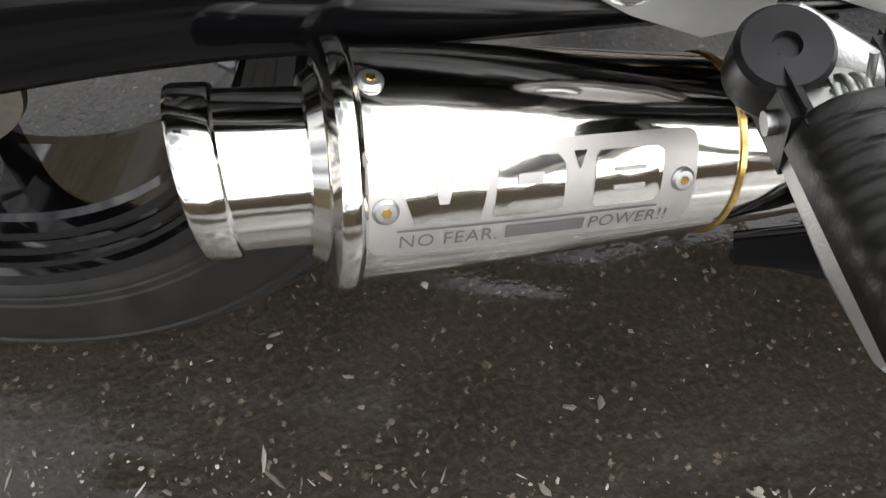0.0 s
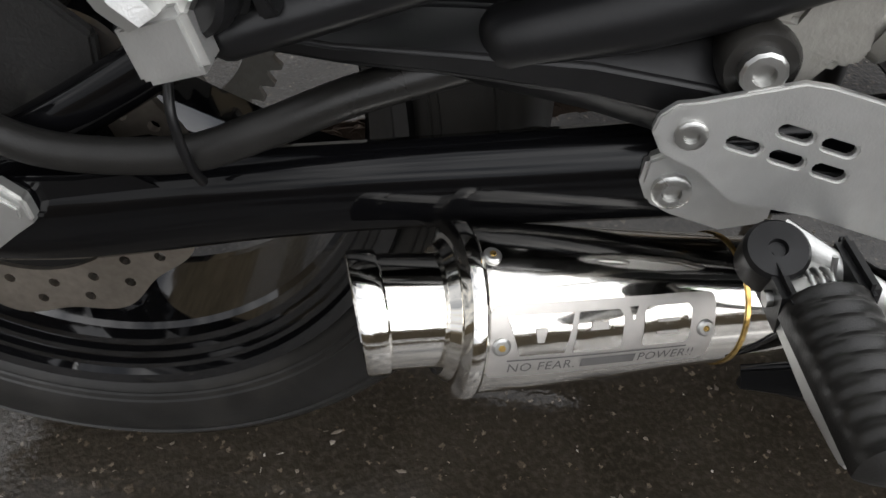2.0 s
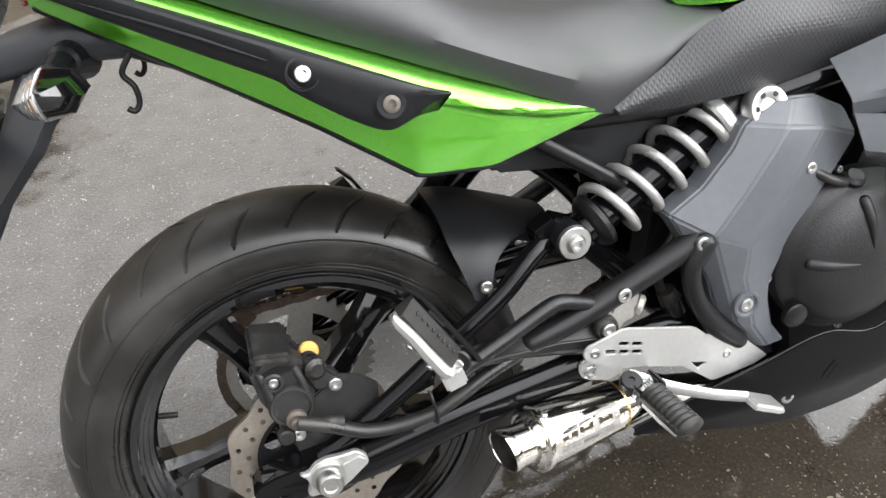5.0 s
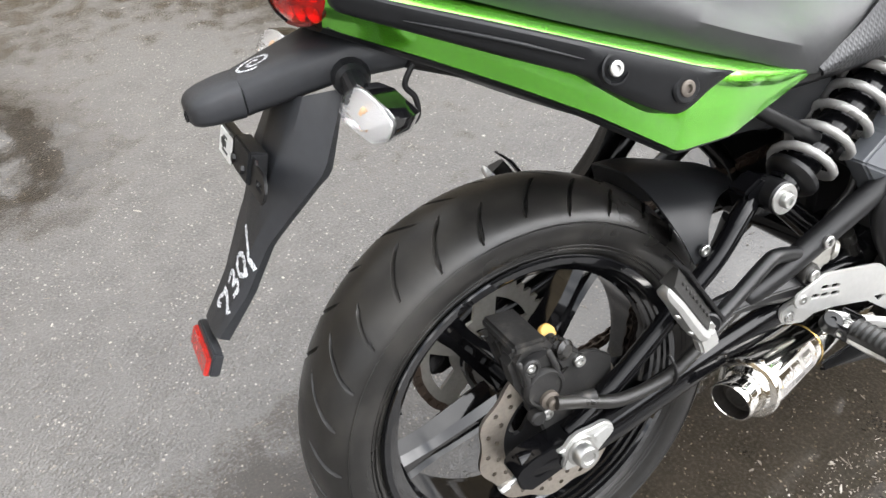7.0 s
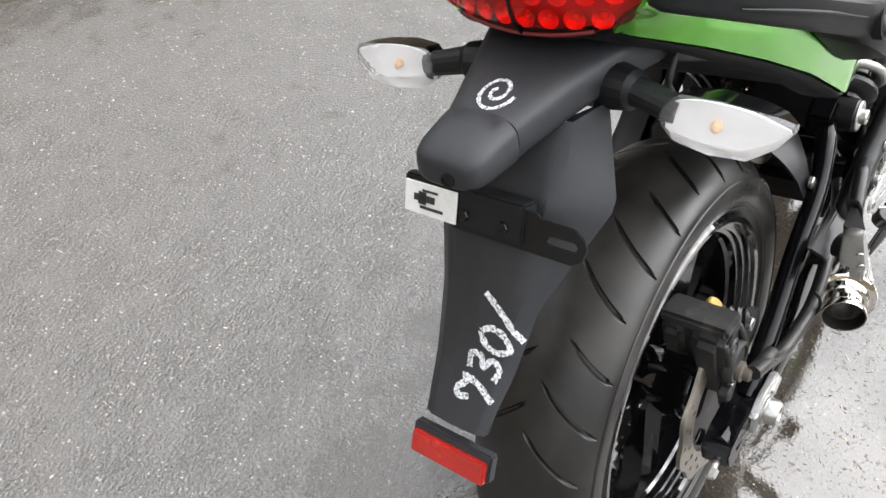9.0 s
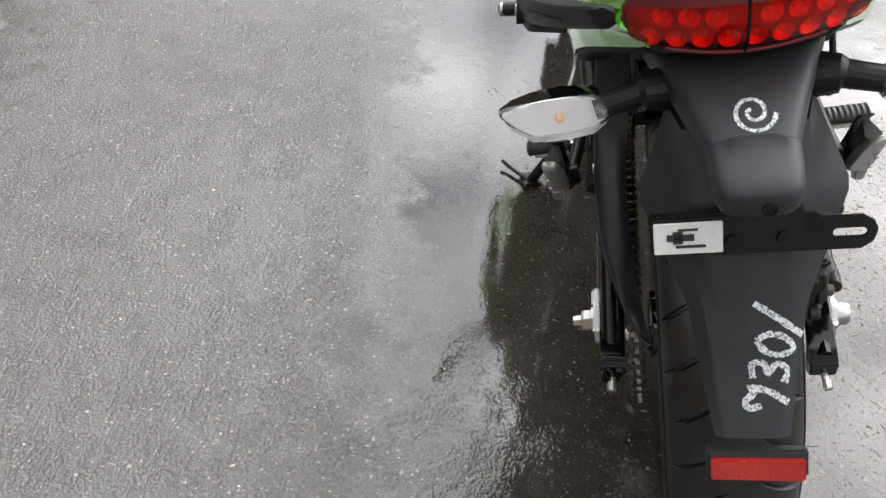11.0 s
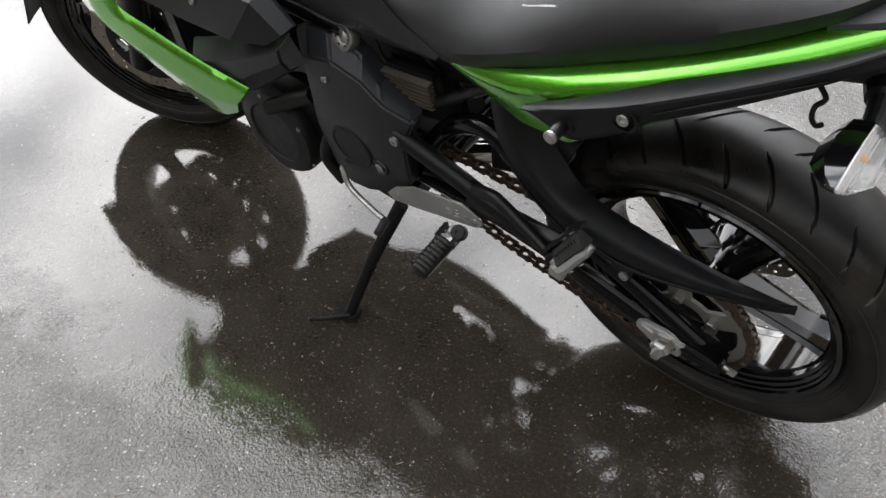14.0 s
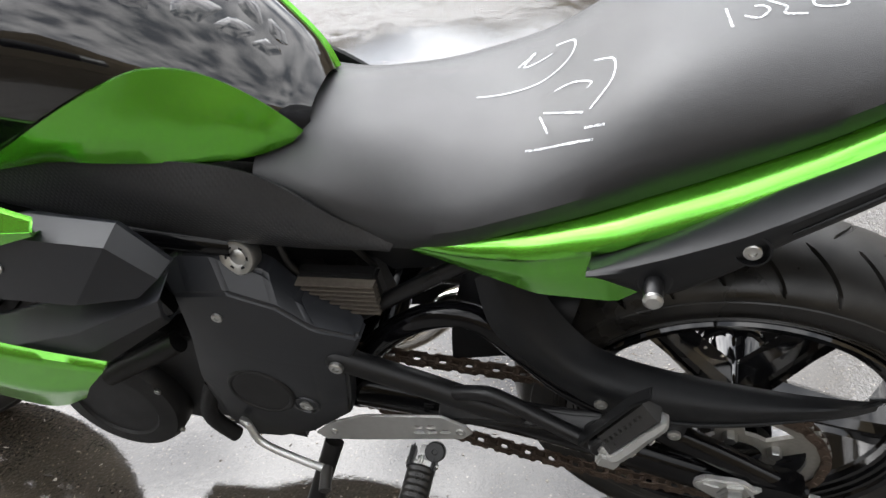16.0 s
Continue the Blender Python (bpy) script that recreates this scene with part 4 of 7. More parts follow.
    part("return_spring", tube([F @ V((0.003 - 0.0011 * q / 2, -0.001 + 0.0075 * math.cos(q * 0.9), 0.014 + 0.0075 * math.sin(q * 0.9))) for q in range(18)] + [F @ V((-0.006, 0.014, 0.012))], 0.0012, 8), STEEL, hinge)
    part("pin", tube([F @ V((0.021, -0.001, 0.017)), F @ V((-0.022, -0.001, 0.017))], 0.0035, 12), STEEL, hinge)
    # passenger's peg, folded up
    A0, A1 = V((0.140, 0.211 * s, 0.453)), V((0.096, 0.211 * s, 0.526))
    aw = (A1 - A0).normalized()
    A = Matrix((aw, V((-aw.z * -1, 0, -aw.x)), V((0, s, 0)))).transposed().to_4x4()
    A.translation = A0
    L = (A1 - A0).length
    # local: x along the peg, y towards its back plate, z outwards
    sec = ((-0.0085, -0.024), (-0.0115, -0.022), (-0.0125, -0.003), (-0.0095, 0.0045), (-0.001, 0.0065), (0.0085, 0.0035), (0.0105, -0.003), (0.0095, -0.024))
    bm = bmesh.new()
    skin(bm, [[A @ V((u, 0.003 + shift + 0.74 * k * y, 0.002 + k * (z - 0.002))) for y, z in sec] for u, k, shift in ((-0.010, 0.86, 0.003), (-0.006, 0.97, 0.002), (0.0, 1.0, 0.0), (0.030, 0.96, 0.0), (0.060, 0.84, 0.001), (L - 0.006, 0.78, 0.000), (L + 0.002, 0.66, 0.000), (L + 0.007, 0.40, 0.001), (L + 0.009, 0.12, 0.002))])
    pp = part("passenger_peg", bm, ALLOY, br, "folded passenger footpeg, aluminium with rubber pad", 40)
    bm = bmesh.new()
    skin(bm, [[A @ V((u, y, z)) for y, z in ((0.006, -0.014), (0.0085, -0.001), (0.012, 0.001), (0.024, -0.007), (0.031, -0.012), (0.031, -0.020), (0.008, -0.020))] for u in (-0.004, 0.000, 0.020, 0.060, L - 0.002, L + 0.003)])
    part("pad", bm, RUBBER, pp, angle=50)
    back = plate([(-0.030, -0.007), (-0.032, 0.000), (0.080, 0.000), (0.106, -0.007), (0.106, -0.0105), (0.079, -0.0045), (-0.020, -0.0045)], (), 0.016, A @ Matrix(((1, 0, 0, 0), (0, 1, 0, 0.040), (0, 0, 1, -0.026), (0, 0, 0, 1))), 0.0012)
    part("back_plate", back, SATIN, pp)
    part("cheek", plate([(-0.032, 0.004), (-0.032, 0.038), (0.004, 0.038), (0.000, 0.010)], (), 0.004, A @ Matrix.Translation((0, 0, -0.026)), 0.0012), SATIN, pp)
    for k in range(8):
        part("nub", lathe([(0.0026, 0), (0.0024, 0.0024), (0.0, 0.0032)], A @ along((0.006 + 0.0095 * k, 0.0235, -0.0075), (0, 0.45, 0.9)), 8), RUBBER, pp)
    for k in (0.18, 0.60):
        part("rivet", lathe([(0.0045, 0), (0.004, 0.0016), (0.0, 0.0024)], A @ along((L * k, -0.0062, 0.0005), (0, -0.9, 0.45)), 12), STEEL, pp)
    part("hinge_block", block((0.024, 0.026, 0.016), A @ Matrix.Translation((-0.020, 0.004, -0.005)) @ Matrix.Rotation(0.25, 4, "Z"), 0.003), ALLOY, pp)
    part("pivot", lathe([(0.0155, -0.030), (0.0155, -0.016), (0.0135, -0.015), (0.0135, -0.010), (0.0155, -0.009), (0.0155, -0.002), (0.0135, 0.0)], along(V((0.160, 0.204 * s, 0.4535)), (-0.35, 0.9 * s, 0.1)), 22), SATIN, pp)
    bolt((0.160, 0.204 * s, 0.4535), (-0.35, 0.9 * s, 0.1), 0.007, pp, 0.004, STEEL, False)

# ---- muffler ----
M0, mx = V((0.2095, -0.190, 0.302)), V((0.952, 0.285, -0.118)).normalized()
MM = along(M0, mx)


def body_radius(h):
    return 0.0395 - 0.0065 * smoothstep(0.06, 0.20, h)


muf = part("muffler", lathe([(0.034, 0.046), (0.0385, 0.0465)] + [(body_radius(0.048 + 0.132 * k / 14), 0.048 + 0.132 * k / 14) for k in range(15)] + [(0.031, 0.1815)], MM, 64), CHROME, bike, "short polished stainless muffler with an etched badge")
def slanted(bm):
    """The outlet is cut on a slant: its upper edge reaches further back."""
    up = V((0, 0, 1)) - mx * mx.z
    for v in bm.verts:
        d = v.co - M0
        v.co -= mx * 0.21 * d.dot(up) * max(0.0, 1 - d.dot(mx) / 0.040)
    return bm


part("outlet", slanted(lathe([(0.0265, 0.046), (0.0268, 0.012), (0.0285, 0.0112), (0.0288, 0.0105), (0.0288, 0.001), (0.0282, -0.0003), (0.0268, -0.0003), (0.0262, 0.001)], MM, 56, cap=False)), CHROME, muf)
part("bore", slanted(lathe([(0.0262, 0.001), (0.0258, 0.026), (0.0165, 0.028), (0.0165, 0.016), (0.0150, 0.016), (0.0150, 0.080)], MM, 40, cap=False)), SOOT, muf, "sooty inner bore")
part("end_ring", lathe([(0.0270, 0.036), (0.0300, 0.0355), (0.0330, 0.040), (0.0365, 0.0405), (0.0415, 0.0425), (0.0425, 0.045), (0.0425, 0.048), (0.0410, 0.050), (0.0392, 0.051)], MM, 64), CHROME, muf)
part("weld_ring", lathe([(0.0325, 0.1785), (0.0342, 0.1795), (0.0344, 0.1815), (0.032, 0.1835)], MM, 48), GOLD, muf, "straw-tinted weld bead")
part("inlet_pipe", tube([M0 + mx * 0.178, M0 + mx * 0.205, M0 + mx * 0.24, (0.50, -0.09, 0.235), (0.62, -0.06, 0.20), (0.75, 0.0, 0.19)], [0.0325, 0.029, 0.025, 0.024, 0.025, 0.03], 24), CHROME, muf)
OUTW = V((0.27, -0.93, 0.36))
OUTW = (OUTW - mx * OUTW.dot(mx)).normalized()
UPW = mx.cross(OUTW)
UPW = UPW if UPW.z > 0 else -UPW


def on_muffler(h, arc, lift):
    """A place on the muffler's skin: along it, and round it from the badge's middle."""
    r = body_radius(h)
    a = arc / r
    return M0 + mx * h + (OUTW * math.cos(a) + UPW * math.sin(a)) * (r + lift)


def wrap(shapes, lift):
    """Flat outlines (along, up), laid round the muffler as thin raised skin."""
    bm = bmesh.new()
    for out in shapes:
        own = bmesh.new()
        own.faces.new([own.verts.new((x, y, 0)) for x, y in out])
        bmesh.ops.triangulate(own, faces=own.faces[:])
        bmesh.ops.subdivide_edges(own, edges=own.edges[:], cuts=3, use_grid_fill=True)
        tmp = bpy.data.meshes.new("tmp")
        own.to_mesh(tmp)
        bm.from_mesh(tmp)
        bpy.data.meshes.remove(tmp)
        own.free()
    for v in bm.verts:
        v.co = on_muffler(v.co.x, v.co.y, lift)
    return bm


def lettering(text, size, x, y, place, depth=0.0):
    """Raised writing with the built-in font, each point put through place(x, y)."""
    cu = bpy.data.curves.new("lettering", "FONT")
    cu.body, cu.size, cu.space_character, cu.resolution_u = text, size, 1.08, 3
    ob = bpy.data.objects.new("lettering", cu)
    scene.collection.objects.link(ob)
    bpy.context.view_layer.update()
    me = bpy.data.meshes.new_from_object(ob)
    bpy.data.objects.remove(ob)
    bm = bmesh.new()
    bm.from_mesh(me)
    bpy.data.meshes.remove(me)
    for v in bm.verts:
        v.co = place(x + v.co.x, y + v.co.y)
    return bm


bm = bmesh.new()
nx, ny = 40, 16
def inset(y, r=0.0045):
    d = max(0.0, abs(y + 0.00025) - (0.01775 - r))
    return r - math.sqrt(max(0.0, r * r - d * d))


arcs = [-0.0180 + 0.0355 * (0.5 - 0.5 * math.cos(math.pi * j / ny)) for j in range(ny + 1)]
grid = [[bm.verts.new(on_muffler(0.0505 + inset(y) + (0.112 - 2 * inset(y)) * i / nx, y, 0.0004)) for y in arcs] for i in range(nx + 1)]
for i in range(nx):
    for j in range(ny):
        bm.faces.new((grid[i][j], grid[i + 1][j], grid[i + 1][j + 1], grid[i][j + 1]))
badge = part("badge", bm, ETCH, muf, "etched satin badge with polished block shapes and small writing")
T = 0.0125
blocks = [[(0.058, T), (0.089, T), (0.0855, T - 0.0185), (0.0645, T - 0.0185)],
          [(0.0915, T), (0.111, T), (0.1135, T - 0.003), (0.1135, T - 0.0185), (0.0895, T - 0.0185)],
          [(0.1165, T + 0.0005), (0.121, T + 0.0005), (0.1185, T - 0.0055)],
          [(0.126, T), (0.147, T), (0.149, T - 0.002), (0.149, T - 0.0165), (0.147, T - 0.0185), (0.1255, T - 0.0185), (0.124, T - 0.0165), (0.1245, T - 0.002)]]
for shape in blocks:
    part("polished_shape", wrap([shape], 0.0008), CHROME, badge)
cuts = [[(0.0705, T - 0.0060), (0.0765, T - 0.0060), (0.0750, T - 0.0125), (0.0720, T - 0.0125)], [(0.0975, T - 0.0050), (0.1060, T - 0.0050), (0.1060, T - 0.0085), (0.0970, T - 0.0085)], [(0.1310, T - 0.0058), (0.1425, T - 0.0058), (0.1425, T - 0.0072), (0.1310, T - 0.0072)], [(0.1310, T - 0.0116), (0.1425, T - 0.0116), (0.1425, T - 0.0132), (0.1310, T - 0.0132)]]
for cut in cuts:
    part("satin_bar", wrap([cut], 0.0011), ETCH, badge)
part("rule", wrap([[(0.059, -0.0078), (0.149, -0.0078), (0.149, -0.0086), (0.059, -0.0086)]], 0.0008), ETCHGREY, badge)
part("writing", lettering("NO FEAR.", 0.0071, 0.0597, -0.0148, lambda x, y: on_muffler(x, y, 0.0008)), ETCHGREY, badge, "small grey etched capitals")
part("writing_bar", wrap([[(0.095, -0.0100), (0.1226, -0.0100), (0.1226, -0.0148), (0.095, -0.0148)]], 0.0008), ETCHGREY, badge)
part("writing", lettering("POWER!!", 0.0071, 0.1242, -0.0148, lambda x, y: on_muffler(x, y, 0.0008)), ETCHGREY, badge, "small grey etched capitals")
for h, arc in ((0.0555, -0.0010), (0.157, 0.0005), (0.0545, 0.0395)):
    p = on_muffler(h, arc, 0)
    sc = part("rivet_screw", lathe([(0.0042, 0), (0.0042, 0.0012), (0.0032, 0.0020), (0.0018, 0.0021)], along(p, (p - M0) - mx * (p - M0).dot(mx)), 16), STEEL, muf)
    part("screw_socket", lathe([(0.0017, 0.0021), (0.0015, 0.0026), (0.0, 0.0026)], along(p, (p - M0) - mx * (p - M0).dot(mx)), 6), GOLD, sc)

# ---- tail: green side panels, grab panels, seat, lamp ----
for s in (-1, 1):
    side = lambda pts: [(x, y * s, z) for x, y, z in pts]  # noqa: E731
    xs = (-0.174, -0.10, -0.02, 0.06, 0.155, 0.235, 0.31, 0.385)
    rows = [side(zip(xs, (0.078, 0.089, 0.102, 0.112, 0.120, 0.121, 0.119, 0.116), (0.909, 0.882, 0.850, 0.814, 0.774, 0.740, 0.710, 0.686))),
            side(zip(xs, (0.0885, 0.118, 0.142, 0.156, 0.164, 0.158, 0.142, 0.121), (0.903, 0.870, 0.836, 0.800, 0.760, 0.728, 0.703, 0.684))),
            side(zip(xs, (0.0935, 0.124, 0.150, 0.166, 0.175, 0.166, 0.146, 0.1215), (0.890, 0.850, 0.812, 0.772, 0.724, 0.700, 0.690, 0.683))),
            side(zip(xs, (0.070, 0.108, 0.130, 0.146, 0.156, 0.148, 0.134, 0.121), (0.866, 0.826, 0.780, 0.730, 0.662, 0.654, 0.668, 0.682)))]
    top_, upper_, lower_, foot_ = ([V(p) for p in row] for row in rows)
    out_ = V((0, s, 0))
    ridge_ = [a.lerp(b, 0.30) + out_ * 0.002 for a, b in zip(upper_, lower_)]
    above_ = [a.lerp(b, 0.12) + V((0, -0.010 * s, 0.008)) for a, b in zip(upper_, lower_)]
    below_ = [a.lerp(b, 0.30) + V((0, -0.005 * s, -0.009)) for a, b in zip(upper_, lower_)]
    hollow_ = [a.lerp(b, 0.5) + out_ * 0.001 for a, b in zip(below_, foot_)]
    for row in (above_, ridge_, below_, hollow_):
        row[-1] = upper_[-1].lerp(lower_[-1], 0.5)
    above_[0], ridge_[0], below_[0] = upper_[0], upper_[0].lerp(lower_[0], 0.4), lower_[0]
    rows = [top_, above_, ridge_, below_, hollow_, foot_]
    edge_ = [[p - V((0, 0.001 * s, 0.0015)) for p in foot_], [p + V((0, -0.012 * s, -0.007)) for p in foot_], [p + V((0, -0.040 * s, -0.008)) for p in foot_]]
    part("panel_edge", sheet(edge_[::-1] if s > 0 else edge_, 0.003, 57, 9, False), PLASTIC, bike)
    if s > 0:
        rows = rows[::-1]
    part("tail_panel", sheet(rows, 0.004, 57, 40, False), GREEN, bike, "lime green metallic tail panel")
    # grab panel: a boxy bar with a flat top that widens to a wedge ahead
    stations = ((-0.1735, 0.108, 0.098, 0.900, 0.889), (-0.171, 0.115, 0.098, 0.903, 0.884), (-0.165, 0.120, 0.101, 0.9015, 0.879), (-0.12, 0.148, 0.120, 0.882, 0.857), (-0.05, 0.178, 0.140, 0.853, 0.823), (0.02, 0.200, 0.153, 0.823, 0.789),
                (0.034, 0.2035, 0.155, 0.817, 0.777), (0.055, 0.2085, 0.157, 0.808, 0.762), (0.085, 0.212, 0.160, 0.795, 0.742), (0.110, 0.214, 0.163, 0.784, 0.729), (0.124, 0.2145, 0.163, 0.778, 0.728), (0.140, 0.215, 0.163, 0.771, 0.735), (0.160, 0.2155, 0.163, 0.763, 0.7465), (0.178, 0.215, 0.163, 0.7565, 0.754))
    loops = []
    for x, yo, yi, zt, zb in stations:
        h, f = zt - zb, min(1, max(0, x / 0.178))
        loops.append([V((x, y * s, z)) for y, z in ((yi, zt - 0.003 - 0.026 * f), (yi + 0.003 + (yo - 0.010 - yi) * f, zt - 0.001), (yo - 0.006, zt), (yo - 0.0025, zt - 0.0008), (yo - 0.0004, zt - 0.12 * h), (yo, zt - 0.35 * h), (yo - 0.002, zt - 0.52 * h), (yo - 0.0025, zt - 0.70 * h), (yo - 0.004, zb + 0.16 * h), (yo - 0.008, zb + 0.03 * h), (yo - 0.014, zb), (yi, zb + 0.004 - 0.032 * f * f))])
    fine_ = []
    for q in range(len(loops[0])):
        fine_.append(spline([loop[q] for loop in loops], 60))
    bm = bmesh.new()
    skin(bm, [[run[k] for run in fine_] for k in range(60)])
    gp = part("grab_panel", bm, PLASTIC, bike, "black plastic grab rail panel with two bolts", 32)
    part("moulded_line", tube([(x, yo * s, z) for x, yo, z in ((-0.125, 0.1455, 0.869), (-0.05, 0.1775, 0.839), (-0.01, 0.1910, 0.821), (0.018, 0.1990, 0.808))], [0.0008, 0.0022, 0.0022, 0.0008], 12), PLASTIC, gp)
    part("sleeve", lathe([(0.0150, -0.006), (0.0155, 0.002), (0.0135, 0.0026), (0.0125, -0.004), (0.0, -0.004)], along((0.046, 0.2052 * s, 0.7934), (0, s, 0.15)), 20), PLASTIC, gp)
    bolt((0.046, 0.2058 * s, 0.7934), (0, s, 0.15), 0.0075, gp, 0.004)
    part("sleeve", lathe([(0.0150, -0.006), (0.0155, 0.004), (0.0135, 0.0060), (0.0115, 0.006), (0.0, 0.004)], along((0.120, 0.2095 * s, 0.7550), (0, s, 0.10)), 20), PLASTIC, gp)
    bolt((0.120, 0.2133 * s, 0.7555), (0, s, 0.10), 0.0085, gp, 0.004 if s < 0 else 0.022, REGUL if s < 0 else SATIN)
    if s > 0:
        part("stud_tip", lathe([(0.0085, 0), (0.0085, 0.003), (0.006, 0.005), (0.0, 0.005)], along((0.120, 0.2355, 0.7576), (0, 1, 0.10)), 16), STEEL, gp)
    part("luggage_hook", tube([(-0.10, 0.085 * s, 0.812), (-0.112, 0.085 * s, 0.794), (-0.104, 0.085 * s, 0.780), (-0.103, 0.085 * s, 0.764), (-0.109, 0.086 * s, 0.756), (-0.115, 0.086 * s, 0.760)], 0.003, 8), SATIN, bike)

# inner mudguard under the seat, ahead of the tyre
part("inner_mudguard", plate([(0.226, 0.648), (0.262, 0.614), (0.335, 0.606), (0.420, 0.590), (0.470, 0.640), (0.400, 0.690), (0.300, 0.705), (0.220, 0.690)], (), 0.170, side_pose(-0.085, 1), 0.006), PLASTIC, bike, "black plastic inner mudguard")

# under-tail tray
part("under_tail", sheet([[(x, w, z) for x, w, z in zip((-0.17, -0.06, 0.06, 0.17, 0.26), (-0.075, -0.105, -0.13, -0.14, -0.135), (0.868, 0.802, 0.73, 0.66, 0.65))],
                          [(x, 0, z) for x, z in zip((-0.17, -0.06, 0.06, 0.17, 0.26), (0.855, 0.79, 0.715, 0.66, 0.64))],
                          [(x, w, z) for x, w, z in zip((-0.17, -0.06, 0.06, 0.17, 0.26), (0.075, 0.105, 0.13, 0.14, 0.135), (0.868, 0.802, 0.73, 0.66, 0.65))]], 0.006, 16, 10), PLASTIC, bike)

# seat: one body with a step up to the pillion
SEAT = ((-0.167, 0.043, 0.930, 0.941, 0.030), (-0.138, 0.078, 0.913, 0.941, 0.055), (-0.10, 0.094, 0.890, 0.933, 0.075), (-0.02, 0.112, 0.852, 0.924, 0.090), (0.06, 0.122, 0.816, 0.912, 0.100), (0.13, 0.128, 0.786, 0.886, 0.105), (0.19, 0.132, 0.760, 0.848, 0.105),
        (0.25, 0.132, 0.735, 0.812, 0.100), (0.32, 0.130, 0.705, 0.792, 0.090), (0.40, 0.120, 0.674, 0.784, 0.075), (0.47, 0.112, 0.702, 0.784, 0.060), (0.54, 0.100, 0.738, 0.790, 0.045))
rows = []
for x, w, lo, hi, crown in SEAT:
    w += 0.013 * smoothstep(-0.16, -0.05, x) * smoothstep(0.42, 0.30, x)
    rows.append([(x, -w, lo), (x, -w * 1.06, lo + (hi - lo) * 0.45), (x, -crown, hi - 0.006), (x, 0, hi), (x, crown, hi - 0.006), (x, w * 1.06, lo + (hi - lo) * 0.45), (x, w, lo)])
across = [spline(row, 27) for row in rows]
runs = [spline([row[i] for row in across], 60) for i in range(27)]
loops = []
for k in range(60):
    ring = [run[k] for run in runs]
    ring += [ring[-1].lerp(ring[0], q / 7) for q in range(1, 7)]
    if k == 0:
        mid_p = sum(ring, V((0, 0, 0))) / len(ring)
        loops += [[mid_p + (p - mid_p) * f + V((-d, 0, -d * 0.1)) for p in ring] for f, d in ((0.35, 0.010), (0.70, 0.0085), (0.90, 0.005))]
    loops.append(ring)
bm = bmesh.new()
skin(bm, loops)
part("seat", bm, VINYL, bike, "dark grey vinyl dual seat with chalk marks")

# tail cowl between seat and lamp
cowl_rows = [[(-0.075, 0.080, 0.890), (-0.118, 0.064, 0.916), (-0.146, 0.034, 0.928), (-0.154, 0, 0.931)],
             [(-0.098, 0.097, 0.892), (-0.165, 0.088, 0.9135), (-0.190, 0.046, 0.9205), (-0.197, 0, 0.923)],
             [(-0.100, 0.098, 0.884), (-0.171, 0.0885, 0.908), (-0.194, 0.046, 0.9145), (-0.2015, 0, 0.9165)]]
part("tail_cowl", sheet([[(x, -y, z) for x, y, z in row] + row[-2::-1] for row in cowl_rows], 0.004, 40, 8), GREYP, bike, "dark grey tail cowl with chalk marks")


def lamp_rows(back=0.0, rise=0.0):
    """The lamp's face as four rows from its top edge to the tucked-in lower edge, bowed round the tail."""
    rows_ = []
    for half_, x0, bow, z0, lift in ((0.087, -0.1985, 0.0170, 0.9145, -0.0015), (0.0925, -0.2025, 0.0270, 0.897, -0.002), (0.086, -0.1990, 0.0230, 0.876, -0.001), (0.060, -0.1885, 0.0060, 0.8600, 0.0065)):
        rows_.append([(x0 + back + bow * q * q, half_ * q * (1 - 2 * back), z0 + rise + lift * q * q) for q in (-1, -0.8, -0.5, -0.2, 0, 0.2, 0.5, 0.8, 1)])
    return rows_


lamp = part("tail_lamp", sheet(lamp_rows(0.012), 0.004, 32, 14), RED, bike, "red LED tail lamp with round reflectors")
part("lens", sheet(lamp_rows(), 0.002, 40, 18), REDLENS, lamp, "clear red lens").visible_shadow = False
brow = lamp_rows(-0.0008)
part("lens_rim", sheet([brow[0], [tuple(V(a).lerp(V(b), 0.42)) for a, b in zip(brow[0], brow[1])]], 0.0015, 40, 4), REDTRIM, lamp, "dull dark red brow strip")
part("lens_rim", tube([row[4] for row in lamp_rows(-0.0008)], 0.0014, 8), GLOSS, lamp)
part("lens_rim", tube(lamp_rows(-0.0004)[3], 0.0018, 8), REDTRIM, lamp)
for row, y0 in ((1, -0.074), (2, -0.0645)):
    half_, x0, bow, z0 = ((0.0925, -0.2025, 0.0270, 0.8955), (0.086, -0.1990, 0.0230, 0.8765))[row - 1]
    for k in range(8):
        y = y0 + 0.0192 * k
        if abs(y) > 0.076 or abs(y) < 0.006:
            continue
        at = V((x0 + 0.0095 + bow * (y / half_) ** 2, y, z0))
        way = V((-1, y * 7, 0.05 - 0.2 * (row - 1))).normalized()
        cup = part("led_cup", lathe([(0.0088, 0.004), (0.0083, 0.004), (0.0060, 0.000), (0.0030, -0.002)], along(at, way), 18, cap=False), CUP, lamp)
        part("led", lathe([(0.0028, -0.002), (0.0026, 0.001), (0.0, 0.0025)], along(at, way), 10), AMBER, cup)

